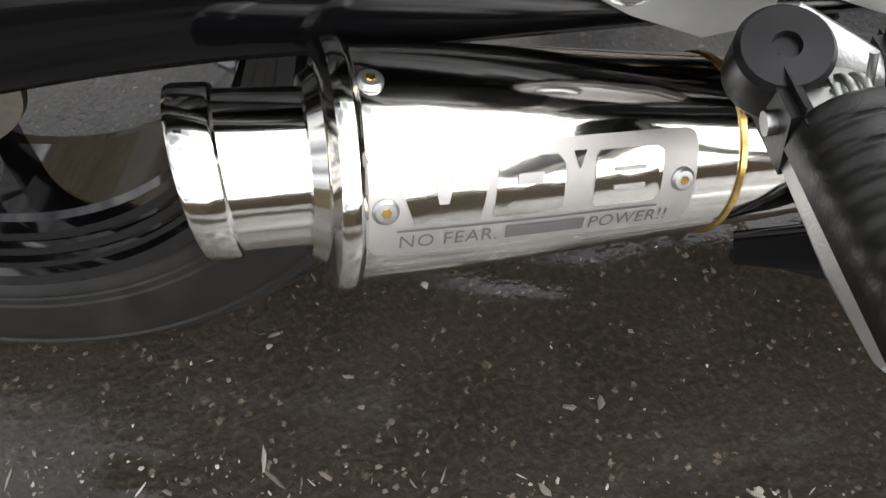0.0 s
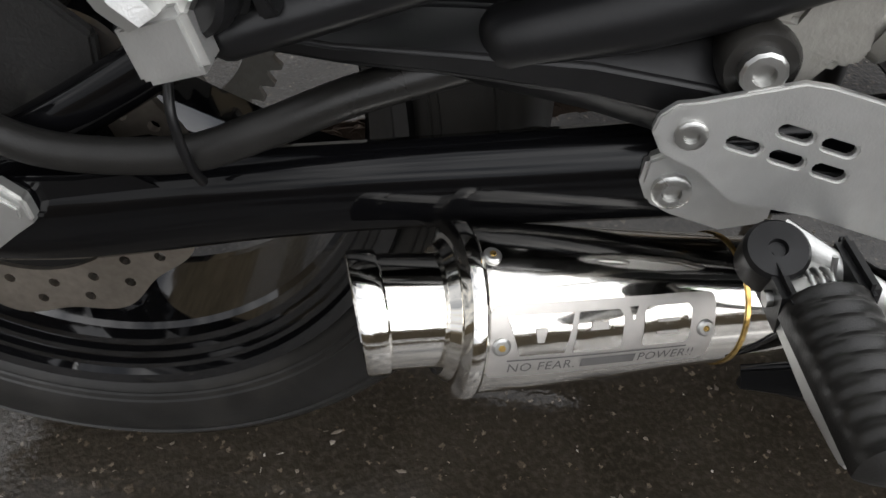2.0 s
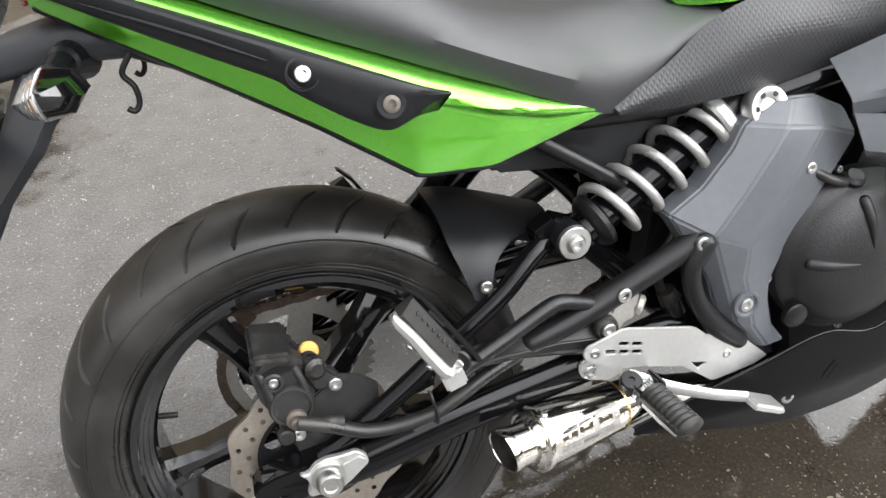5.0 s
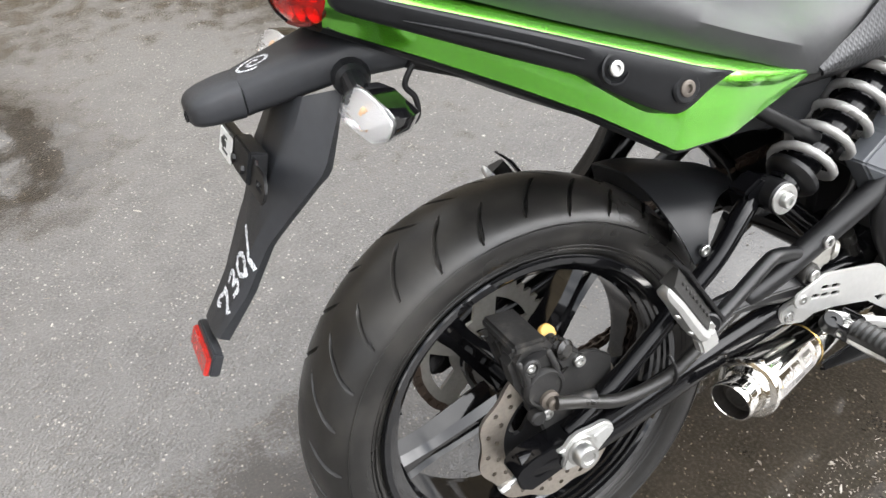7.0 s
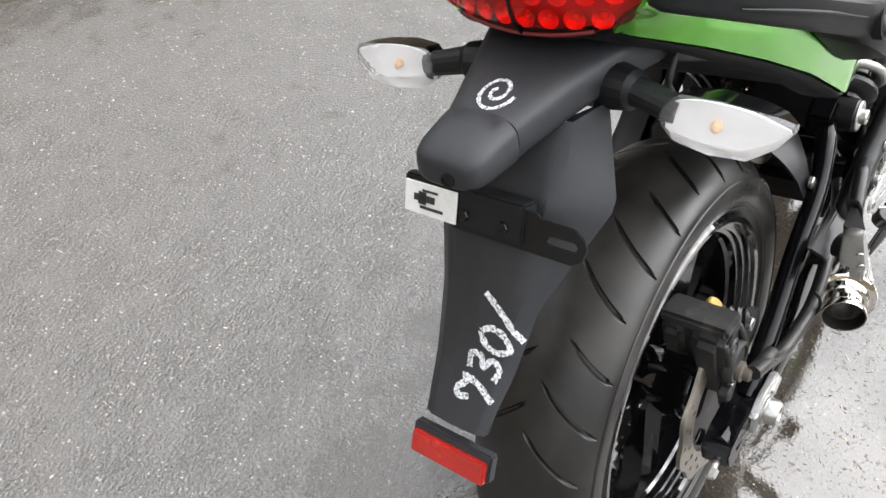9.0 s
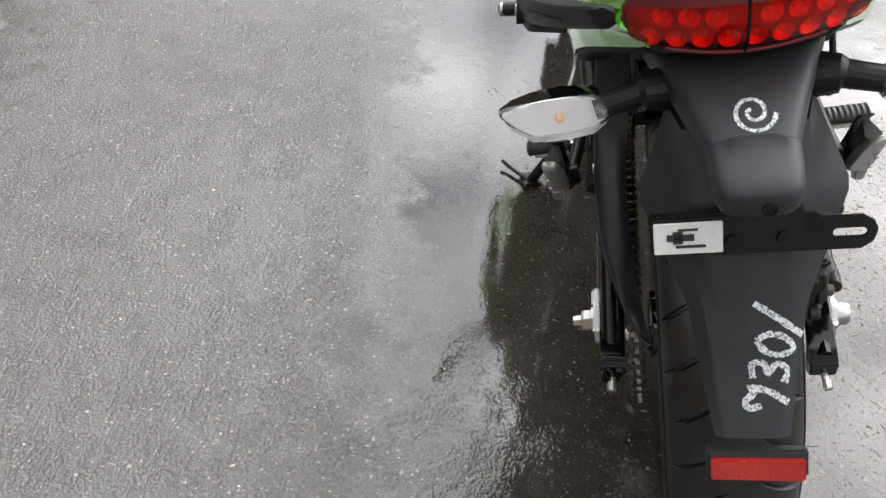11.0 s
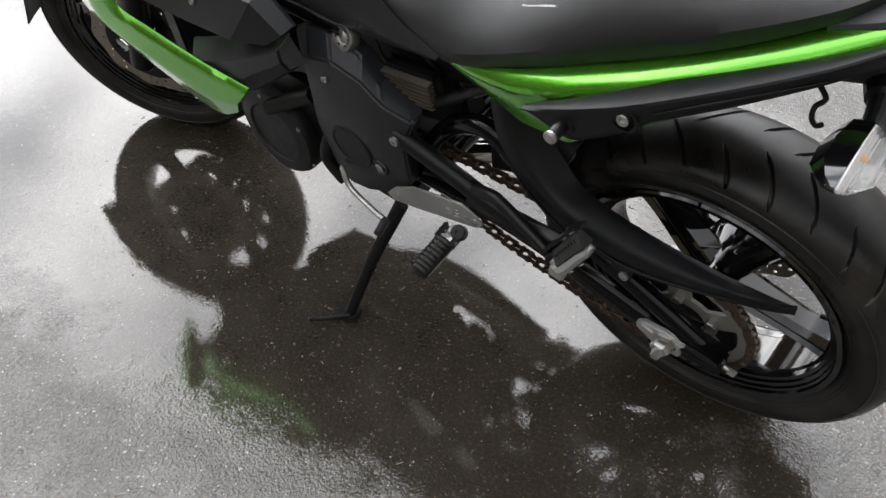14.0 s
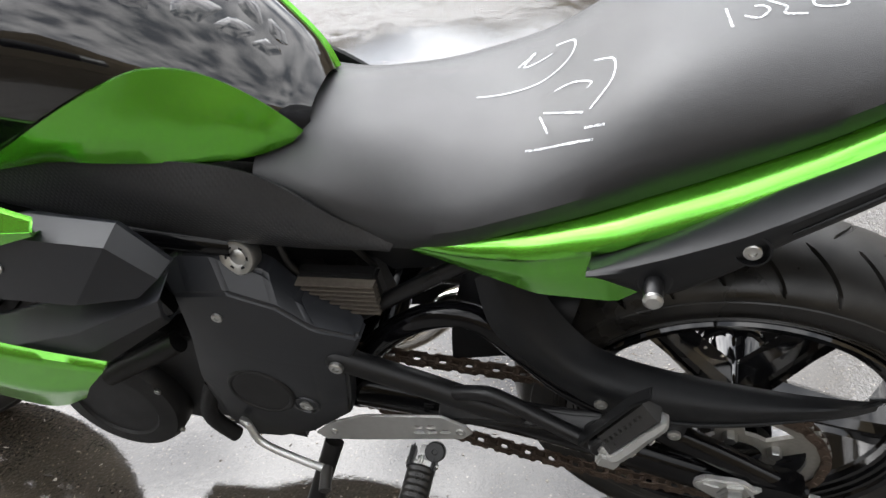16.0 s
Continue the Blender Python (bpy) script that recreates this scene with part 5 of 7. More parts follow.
# rear mudguard: a beam under the lamp, a cap, and the hanging plate carrier
BEAM = ((0.00, 0.100, 0.800, 0.775), (-0.08, 0.088, 0.846, 0.800), (-0.15, 0.066, 0.848, 0.800), (-0.20, 0.050, 0.838, 0.794), (-0.255, 0.034, 0.826, 0.786))
def rounded_section(x, w, hi, lo, n=28):
    """A cross-section like a rounded box, flatter on top."""
    out = []
    for q in range(n):
        a = 2 * math.pi * q / n
        c, t = math.cos(a), math.sin(a)
        out.append((x, w * math.copysign(abs(c) ** 0.62, c), (hi + lo) / 2 + (hi - lo) / 2 * math.copysign(abs(t) ** 0.55, t)))
    return out


loops = [rounded_section(*sec) for sec in BEAM]
bm = bmesh.new()
skin(bm, loops)
guard = part("rear_mudguard", bm, GUARD, bike, "long black plastic rear mudguard with chalk number", 50)
loops = []
for x, k, dz in ((-0.2535, 0.93, 0), (-0.2568, 0.94, 0), (-0.2572, 1.03, 0), (-0.275, 1.0, -0.002), (-0.290, 0.96, -0.005), (-0.300, 0.88, -0.008), (-0.306, 0.74, -0.012), (-0.309, 0.50, -0.016)):
    loops.append(rounded_section(x, 0.034 * k, 0.8265 + dz, 0.7855 + (1 - k) * 0.016))
bm = bmesh.new()
skin(bm, loops)
cap_ = part("end_cap", bm, GUARD, guard, angle=50)
part("cap_hole", lathe([(0.006, 0), (0.006, 0.0012), (0.0045, 0.0014), (0.004, -0.002), (0.0, -0.002)], along((-0.3095, -0.006, 0.799), (-1, -0.1, 0.1)), 16), PLASTIC, cap_)
rows = [[(-0.165, -0.060, 0.800), (-0.205, -0.050, 0.800), (-0.218, 0, 0.800), (-0.205, 0.050, 0.800), (-0.165, 0.060, 0.800)],
        [(-0.210, -0.0885, 0.734), (-0.247, -0.046, 0.740), (-0.251, 0, 0.740), (-0.247, 0.046, 0.740), (-0.210, 0.0885, 0.734)],
        [(-0.277, -0.050, 0.660), (-0.287, -0.038, 0.664), (-0.289, 0, 0.664), (-0.287, 0.038, 0.664), (-0.277, 0.050, 0.660)],
        [(-0.313, -0.041, 0.606), (-0.318, -0.031, 0.612), (-0.320, 0, 0.612), (-0.318, 0.031, 0.612), (-0.313, 0.041, 0.606)],
        [(-0.352, -0.032, 0.566), (-0.355, -0.024, 0.566), (-0.356, 0, 0.566), (-0.355, 0.024, 0.566), (-0.352, 0.032, 0.566)]]
part("plate_carrier", sheet(rows, 0.014, 33, 25, False, False), GUARD, guard, angle=25)
refl_m = Matrix.Translation((-0.372, -0.003, 0.543)) @ Matrix.Rotation(radians(28), 4, "Y")
part("reflector_base", block((0.012, 0.086, 0.027), refl_m @ Matrix.Translation((0.007, 0, 0.004)), 0.002), GUARD, guard)
part("reflector", block((0.008, 0.080, 0.021), refl_m, 0.0015), REFLECT, guard, "red rectangular reflector")
bk = Matrix.Translation((-0.268, 0, 0.737)) @ Matrix.Rotation(radians(20), 4, "Y") @ Matrix(((0, 0, -1, 0), (1, 0, 0, 0), (0, 1, 0, 0), (0, 0, 0, 1)))
brk = part("plate_bracket", plate([(0.030, -0.018), (0.030, 0.016), (-0.050, 0.016), (-0.054, 0.012), (-0.084, 0.012), (-0.093, 0.006), (-0.096, -0.002), (-0.093, -0.012), (-0.084, -0.018)], [slot(-0.075, -0.003, 0.026, 0.007)], 0.003, bk, 0.0008), SATIN, guard)
part("bracket_stay", block((0.020, 0.070, 0.034), Matrix.Translation((-0.2635, -0.006, 0.739)) @ Matrix.Rotation(radians(20), 4, "Y"), 0.002), PLASTIC, brk)
for y in (0.015, -0.024):
    bolt((-0.2735, y, 0.737), (-0.94, 0, 0.34), 0.0050, brk, 0.005, SATIN, False)
part("tag_holder", block((0.012, 0.060, 0.034), Matrix.Translation((-0.268, 0.050, 0.741)) @ Matrix.Rotation(radians(20), 4, "Y"), 0.002), SATIN, brk)
tag = part("tag", block((0.002, 0.055, 0.028), Matrix.Translation((-0.2755, 0.0495, 0.7415)) @ Matrix.Rotation(radians(20), 4, "Y"), 0.0006), WHITE, brk, "white sticker with dark marks")

# turn signals
for s in (-1, 1):
    st = part("turn_signal", tube([(-0.150, 0.040 * s, 0.806), (-0.157, 0.064 * s, 0.810), (-0.161, 0.080 * s, 0.811), (-0.1615, 0.083 * s, 0.811), (-0.165, 0.100 * s, 0.808), (-0.168, 0.122 * s, 0.804)], [0.021, 0.0195, 0.0165, 0.0125, 0.0118, 0.0112], 6, smooth=False), PLASTIC, bike, "rear turn signal with a clear lens on a black stalk", 20)
    rear_half, front_half = [], []
    for y, hh, dd, cz in ((0.110, 0.010, 0.012, 0.803), (0.122, 0.018, 0.022, 0.802), (0.150, 0.020, 0.027, 0.800), (0.178, 0.018, 0.025, 0.799), (0.196, 0.011, 0.015, 0.804), (0.206, 0.003, 0.004, 0.809)):
        cx = -0.170
        rear_half.append([(cx, y * s, cz + hh), (cx - dd * 0.6, y * s, cz + hh * 0.7), (cx - dd, y * s, cz), (cx - dd * 0.6, y * s, cz - hh * 0.8), (cx, y * s, cz - hh)])
        front_half.append([(cx + 0.0006, y * s, cz + hh), (cx + dd * 0.9, y * s, cz + hh * 0.8), (cx + dd * 1.35, y * s, cz), (cx + dd * 0.9, y * s, cz - hh * 0.8), (cx + 0.0006, y * s, cz - hh)])
    for nm, halfs, mt in (("lens", rear_half, CLEAR), ("housing", front_half, TANKP)):
        bm = bmesh.new()
        skin(bm, halfs)
        part(nm, bm, mt, st, "", 40).visible_shadow = nm != "lens"
    part("bulb", lathe([(0.002, -0.012), (0.007, -0.006), (0.008, 0), (0.006, 0.006), (0.001, 0.009)], along((-0.174, 0.152 * s, 0.800), (-1, 0, 0)) @ Matrix.Scale(0.55, 4), 14), AMBER, st)
    part("reflector_bowl", sheet([[(-0.1715, y * s, 0.800 + h) for y, h in ((0.114, 0.012), (0.13, 0.0185), (0.15, 0.0195), (0.178, 0.0165), (0.203, 0.008))], [(-0.1715, y * s, 0.800 - h) for y, h in ((0.114, 0.010), (0.13, 0.0165), (0.15, 0.0190), (0.178, 0.0180), (0.203, -0.004))]], 0.0015, 8, 4), SILVER, st)

# ---- front half and engine ----
for s in (-1, 1):
    side = lambda pts: [(x, y * s, z) for x, y, z in pts]  # noqa: E731
    # side cover round the swingarm pivot
    if s < 0:
        body = facet([[(0.585, -0.146, 0.662), (0.612, -0.150, 0.664), (0.640, -0.150, 0.662), (0.688, -0.146, 0.638)],
                      [(0.545, -0.150, 0.642), (0.592, -0.170, 0.636), (0.640, -0.172, 0.628), (0.699, -0.160, 0.606)],
                      [(0.530, -0.152, 0.616), (0.566, -0.176, 0.606), (0.614, -0.179, 0.594), (0.665, -0.170, 0.570)],
                      [(0.491, -0.154, 0.575), (0.532, -0.178, 0.562), (0.584, -0.182, 0.545), (0.634, -0.172, 0.528)],
                      [(0.446, -0.156, 0.549), (0.496, -0.178, 0.518), (0.543, -0.183, 0.498), (0.604, -0.170, 0.479)],
                      [(0.472, -0.158, 0.505), (0.512, -0.174, 0.472), (0.540, -0.182, 0.455), (0.585, -0.172, 0.438)],
                      [(0.503, -0.158, 0.450), (0.524, -0.176, 0.430), (0.552, -0.182, 0.412), (0.583, -0.174, 0.412)],
                      [(0.516, -0.160, 0.402), (0.536, -0.175, 0.388), (0.560, -0.180, 0.378), (0.592, -0.174, 0.372)],
                      [(0.572, -0.162, 0.338), (0.580, -0.170, 0.336), (0.590, -0.172, 0.336), (0.620, -0.168, 0.336)]], (0, 0.034, 0), 0.003, 0.14, 3)
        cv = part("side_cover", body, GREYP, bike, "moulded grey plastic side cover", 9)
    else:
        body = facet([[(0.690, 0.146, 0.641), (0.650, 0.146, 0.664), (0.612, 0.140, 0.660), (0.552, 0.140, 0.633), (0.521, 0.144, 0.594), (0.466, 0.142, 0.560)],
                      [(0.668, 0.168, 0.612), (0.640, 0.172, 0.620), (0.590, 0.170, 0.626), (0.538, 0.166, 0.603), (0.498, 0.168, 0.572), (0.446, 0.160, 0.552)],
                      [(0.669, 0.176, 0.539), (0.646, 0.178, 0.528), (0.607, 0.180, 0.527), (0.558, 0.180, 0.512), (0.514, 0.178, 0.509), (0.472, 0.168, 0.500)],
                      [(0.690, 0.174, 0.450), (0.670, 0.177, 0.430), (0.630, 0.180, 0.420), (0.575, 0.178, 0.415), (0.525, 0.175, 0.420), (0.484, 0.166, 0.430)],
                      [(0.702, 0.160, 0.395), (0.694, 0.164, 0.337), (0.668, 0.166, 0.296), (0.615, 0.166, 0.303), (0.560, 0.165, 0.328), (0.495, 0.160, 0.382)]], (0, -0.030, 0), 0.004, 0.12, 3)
        # darker base colour than the right-hand cover
        cv = part("side_cover", body, SHROUD, bike, "moulded dark plastic side cover", 14)
    part("pivot_cap", lathe([(k * r, h) for r, h in ((0.027, -0.012), (0.027, 0.003), (0.0245, 0.0075), (0.021, 0.008), (0.0125, 0.0050), (0.0115, 0.0035), (0.010, 0.0045), (0.0, 0.0055)) for k in ((1.0 if s < 0 else 0.84),)], along((0.580, (0.142 if s < 0 else 0.135) * s, 0.654), (0, s, 0.25 if s < 0 else 0.4)), 32), STEEL, cv, "dished bright metal frame cap")
    cap_m = along((0.580, (0.1495 if s < 0 else 0.1415) * s, 0.6560 if s < 0 else 0.6566), (0, s, 0.25 if s < 0 else 0.4)) @ Matrix.Scale(1.0 if s < 0 else 0.84, 4)
    for k in range(6):
        part("cap_hole", lathe([(0.0035, 0), (0.0035, 0.0010), (0.0, 0.0010)], cap_m @ Matrix.Translation((0.0175 * math.cos(k * 1.047), 0.0175 * math.sin(k * 1.047), -0.0012)), 10), PLASTIC, cv)
    part("recess", lathe([(0.019, 0.0), (0.018, 0.003), (0.015, 0.0032), (0.013, 0.0005), (0.0, 0.0005)], along((0.545, (0.1800 if s < 0 else 0.1755) * s, 0.416), (0, s, 0)), 24), SHROUD if s > 0 else GREYP, cv)
    bolt((0.622 if s < 0 else 0.615, (0.176 if s < 0 else 0.1735) * s, 0.582 if s < 0 else 0.585), (0, s, 0), 0.007, cv, 0.004)
    bolt((0.545, (0.1805 if s < 0 else 0.1765) * s, 0.416), (0, s, 0), 0.009, cv, 0.003)
    # textured frame cover under tank and seat
    rows = [side([(0.39, 0.120, 0.682), (0.45, 0.122, 0.715), (0.53, 0.120, 0.768), (0.62, 0.126, 0.786), (0.74, 0.142, 0.794), (0.86, 0.148, 0.780), (0.98, 0.14, 0.79)]),
            side([(0.395, 0.126, 0.677), (0.47, 0.134, 0.696), (0.54, 0.138, 0.722), (0.62, 0.144, 0.738), (0.74, 0.148, 0.730), (0.86, 0.150, 0.735), (0.98, 0.15, 0.76)]),
            side([(0.40, 0.120, 0.672), (0.48, 0.126, 0.672), (0.56, 0.128, 0.674), (0.64, 0.132, 0.678), (0.74, 0.138, 0.685), (0.86, 0.142, 0.695), (0.98, 0.142, 0.72)])]
    part("frame_cover", sheet(rows[::-1] if s > 0 else rows, 0.004, 36, 10), TEXT, bike, "pattern moulded black plastic frame cover")
    # shroud, green side fairing and lower strip
    if s < 0:
        rows = [side([(0.655, 0.150, 0.700), (0.72, 0.190, 0.738), (0.80, 0.222, 0.748), (0.90, 0.24, 0.752)]), side([(0.656, 0.190, 0.662), (0.72, 0.222, 0.678), (0.80, 0.245, 0.690), (0.90, 0.26, 0.70)]), side([(0.665, 0.185, 0.640), (0.73, 0.205, 0.650), (0.80, 0.220, 0.655), (0.90, 0.23, 0.66)])]
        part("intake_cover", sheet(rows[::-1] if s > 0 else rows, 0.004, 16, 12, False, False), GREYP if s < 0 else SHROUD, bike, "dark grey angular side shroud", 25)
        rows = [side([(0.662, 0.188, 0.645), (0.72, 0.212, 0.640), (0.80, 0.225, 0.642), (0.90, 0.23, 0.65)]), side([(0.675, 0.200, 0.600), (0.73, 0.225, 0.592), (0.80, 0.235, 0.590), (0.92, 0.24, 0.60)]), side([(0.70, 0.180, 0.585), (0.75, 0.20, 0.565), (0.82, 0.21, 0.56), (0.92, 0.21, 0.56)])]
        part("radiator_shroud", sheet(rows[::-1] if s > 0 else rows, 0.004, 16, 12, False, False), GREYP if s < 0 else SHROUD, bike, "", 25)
    else:
        shroud = facet([[(0.97, 0.190, 0.705), (0.775, 0.190, 0.757), (0.665, 0.190, 0.752), (0.626, 0.186, 0.694)],
                        [(0.97, 0.218, 0.700), (0.771, 0.222, 0.750), (0.668, 0.218, 0.743), (0.631, 0.210, 0.691)],
                        [(0.97, 0.238, 0.664), (0.838, 0.243, 0.670), (0.720, 0.245, 0.676), (0.648, 0.232, 0.682)],
                        [(0.97, 0.210, 0.655), (0.838, 0.212, 0.655), (0.720, 0.212, 0.662), (0.650, 0.208, 0.672)]], (0, -0.006, -0.002), 0.003, 0.12, 3)
        # left shrouds also take the darker tone; the right ones use GREYP
        ic = part("intake_cover", shroud, SHROUD, bike, "dark angular side shroud", 14)
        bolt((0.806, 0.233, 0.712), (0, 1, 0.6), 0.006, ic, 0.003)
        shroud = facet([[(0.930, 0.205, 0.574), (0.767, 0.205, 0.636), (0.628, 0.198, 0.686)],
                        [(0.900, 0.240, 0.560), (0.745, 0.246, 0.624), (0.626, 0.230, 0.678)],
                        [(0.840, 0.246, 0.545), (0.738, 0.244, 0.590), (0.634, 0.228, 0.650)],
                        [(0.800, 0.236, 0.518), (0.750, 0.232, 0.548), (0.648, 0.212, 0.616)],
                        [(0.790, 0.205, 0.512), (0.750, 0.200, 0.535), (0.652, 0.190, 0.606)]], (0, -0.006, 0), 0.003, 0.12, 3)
        part("radiator_shroud", shroud, SHROUD, bike, "dark angular radiator shroud", 14)
    if s < 0:
        rows = [side([(0.740, 0.238, 0.568), (0.83, 0.244, 0.578), (0.93, 0.252, 0.588), (1.02, 0.256, 0.660), (1.12, 0.250, 0.70)]),
                side([(0.738, 0.250, 0.565), (0.83, 0.257, 0.573), (0.93, 0.264, 0.582), (1.02, 0.268, 0.655), (1.12, 0.262, 0.69)]),
                side([(0.760, 0.252, 0.530), (0.85, 0.260, 0.530), (0.95, 0.267, 0.550), (1.04, 0.270, 0.62), (1.13, 0.264, 0.66)]),
                side([(0.785, 0.240, 0.500), (0.88, 0.248, 0.486), (0.985, 0.254, 0.523), (1.07, 0.258, 0.588), (1.15, 0.254, 0.63)])]
    else:
        rows = [[(0.730, 0.244, 0.571), (0.835, 0.246, 0.582), (0.965, 0.248, 0.609), (1.058, 0.250, 0.637), (1.003, 0.250, 0.705)], [(0.732, 0.250, 0.567), (0.837, 0.254, 0.577), (0.970, 0.258, 0.602), (1.065, 0.260, 0.630), (1.040, 0.256, 0.700)],
                [(0.770, 0.256, 0.530), (0.855, 0.262, 0.520), (0.995, 0.266, 0.555), (1.115, 0.266, 0.600), (1.110, 0.260, 0.680)], [(0.794, 0.250, 0.499), (0.871, 0.252, 0.468), (1.019, 0.254, 0.515), (1.176, 0.252, 0.574), (1.199, 0.248, 0.650)]]
    part("lower_fairing", sheet(rows[::-1] if s > 0 else rows, 0.005, 24, 19, True, False), GREEN, bike, "lime green lower side fairing strip")
    rows = [side([(0.768, 0.205, 0.766), (0.85, 0.225, 0.800), (0.98, 0.23, 0.85), (1.15, 0.21, 0.90)]), side([(0.772, 0.222, 0.757), (0.87, 0.258, 0.768), (1.00, 0.275, 0.79), (1.18, 0.26, 0.82)]), side([(0.790, 0.222, 0.746), (0.88, 0.262, 0.735), (0.96, 0.292, 0.705), (1.10, 0.305, 0.66)])]
    fairing = sheet(rows, 0.005, 24, 16) if s < 0 else facet([[(1.20, 0.215, 0.870), (1.016, 0.225, 0.840), (0.876, 0.222, 0.828), (0.742, 0.214, 0.772)],
                                                              [(1.20, 0.262, 0.810), (1.016, 0.262, 0.795), (0.887, 0.256, 0.776), (0.738, 0.226, 0.767)],
                                                              [(1.20, 0.275, 0.700), (1.050, 0.270, 0.700), (0.930, 0.262, 0.715), (0.742, 0.222, 0.757)],
                                                              [(1.20, 0.262, 0.640), (1.050, 0.255, 0.675), (0.930, 0.248, 0.700), (0.745, 0.212, 0.752)]], (0, -0.006, 0), 0.004, 0.1, 3)
    part("upper_fairing", fairing, GREEN, bike, "lime green side fairing", 12 if s > 0 else 35)

# tank
rows = []
for x, w, hi, lo in ((0.492, 0.045, 0.795, 0.77), (0.52, 0.080, 0.835, 0.768), (0.58, 0.110, 0.895, 0.772), (0.66, 0.128, 0.950, 0.772), (0.76, 0.140, 0.985, 0.770), (0.88, 0.150, 0.99, 0.77), (1.0, 0.14, 0.96, 0.78)):
    h = hi - lo
    rows.append([(x, -w * 0.96, lo), (x, -w, lo + h * 0.35), (x, -w * 0.90, lo + h * 0.72), (x, -w * 0.52, hi - 0.05 * h), (x, 0, hi), (x, w * 0.52, hi - 0.05 * h), (x, w * 0.90, lo + h * 0.72), (x, w, lo + h * 0.35), (x, w * 0.96, lo)])
tank = part("fuel_tank", sheet(rows, 0.004, 32, 40), TANKP, bike, "gloss black fuel tank with green side panels")

# engine
eng = part("engine", block((0.40, 0.24, 0.28), pose(0.82, 0, 0.37, 0, -8, 0), 0.04), ENGINE, bike, "black parallel engine with cast covers")
part("cylinder", block((0.22, 0.24, 0.30), pose(0.86, 0, 0.60, 0, 20, 0), 0.02), ENGINE, eng)
C = (0.705, -0.150, 0.450)
part("clutch_cover", lathe([(0.112, 0), (0.112, 0.018), (0.107, 0.025), (0.100, 0.028), (0.096, 0.034), (0.088, 0.043), (0.072, 0.052), (0.05, 0.058), (0.025, 0.061), (0.0, 0.062)], along(C, (0, -1, 0)), 48), ENGINE, eng, "domed black clutch cover")
part("alternator_cover", lathe([(0.105, 0), (0.105, 0.025), (0.098, 0.036), (0.07, 0.040), (0.066, 0.036), (0.0, 0.038)], along((0.895, 0.118, 0.305), (0, 1, 0.1)), 40), ENGINE, eng, "domed black alternator cover")
part("sprocket_cover", lathe([(0.047, 0), (0.047, 0.004), (0.044, 0.0065), (0.041, 0.0065), (0.039, 0.0048), (0.0, 0.0052)], along((0.602, 0.1755, 0.440), (0, 1, 0)), 36), ENGINE, eng)
part("sump", block((0.40, 0.20, 0.10), pose(0.80, 0, 0.225, 0, -6, 0), 0.03), ENGINE, eng)

# belly cowl on the right
rows = [[(0.399, -0.165, 0.258), (0.481, -0.180, 0.294), (0.570, -0.188, 0.324), (0.660, -0.192, 0.350), (0.736, -0.194, 0.337), (0.82, -0.19, 0.37), (0.95, -0.18, 0.42)],
        [(0.400, -0.168, 0.252), (0.49, -0.184, 0.262), (0.58, -0.192, 0.265), (0.67, -0.195, 0.27), (0.76, -0.195, 0.28), (0.85, -0.19, 0.31), (0.96, -0.18, 0.35)],
        [(0.402, -0.160, 0.247), (0.55, -0.165, 0.214), (0.60, -0.165, 0.205), (0.68, -0.165, 0.200), (0.771, -0.165, 0.212), (0.86, -0.16, 0.24), (0.96, -0.15, 0.28)]]
part("belly_cowl", sheet(rows, 0.004, 32, 12, True, False), COWL, bike, "black plastic belly cowl")
part("cowl_rim", tube(rows[0], 0.0022, 12), GLOSS, bike)
part("cowl_slot", plate(slot(0.672, 0.292, 0.034, 0.012, 0.9), [slot(0.672, 0.292, 0.026, 0.006, 0.9)], 0.003, side_pose(-0.196, -1), 0.0008), COWL, bike)
bolt((0.612, -0.192, 0.263), (0, -1, 0), 0.010, bike, 0.004)

# rear brake: caliper, bracket, hose, master cylinder, pedal
cal = part("brake_caliper", plate([(-0.062, 0.452), (-0.048, 0.470), (-0.018, 0.468), (0.000, 0.450), (0.006, 0.420), (0.008, 0.394), (0.001, 0.366), (-0.018, 0.346), (-0.036, 0.348), (-0.042, 0.378), (-0.056, 0.410)], (), 0.036, side_pose(-0.090, -1), 0.008), DUSTY, bike, "dusty black rear brake caliper")
part("inner_half", plate([(-0.058, 0.452), (-0.046, 0.466), (-0.018, 0.464), (-0.002, 0.446), (0.002, 0.410), (-0.020, 0.380), (-0.050, 0.412)], (), 0.026, side_pose(-0.052, -1), 0.006), DUSTY, cal)
part("bridge", block((0.046, 0.080, 0.014), pose(-0.034, -0.090, 0.466, 0, 8, 0), 0.004), DUSTY, cal)
part("piston_boss", lathe([(0.027, 0), (0.027, 0.006), (0.0245, 0.010), (0.0215, 0.010), (0.0205, 0.007), (0.012, 0.0075), (0.0, 0.008)], along((-0.022, -0.125, 0.401), (0, -1, 0)), 36), DUSTY, cal)
part("pad_pin_boss", lathe([(0.0125, 0), (0.0125, 0.006), (0.0105, 0.008), (0.008, 0.008), (0.007, 0.004), (0.0, 0.004)], along((-0.037, -0.125, 0.437), (0, -1, 0)), 24), DUSTY, cal)
bolt((-0.037, -0.128, 0.437), (0, -1, 0), 0.0062, cal, 0.004)
part("ear", plate([(-0.006, 0.438), (0.004, 0.452), (0.024, 0.434), (0.038, 0.422), (0.040, 0.408), (0.026, 0.402), (0.006, 0.408)], (), 0.018, side_pose(-0.104, -1), 0.004), DUSTY, cal)
bolt((0.0315, -0.122, 0.4125), (0, -1, 0), 0.0085, cal, 0.006)
bolt((-0.0205, -0.124, 0.3555), (0, -1, 0), 0.0080, cal, 0.005)
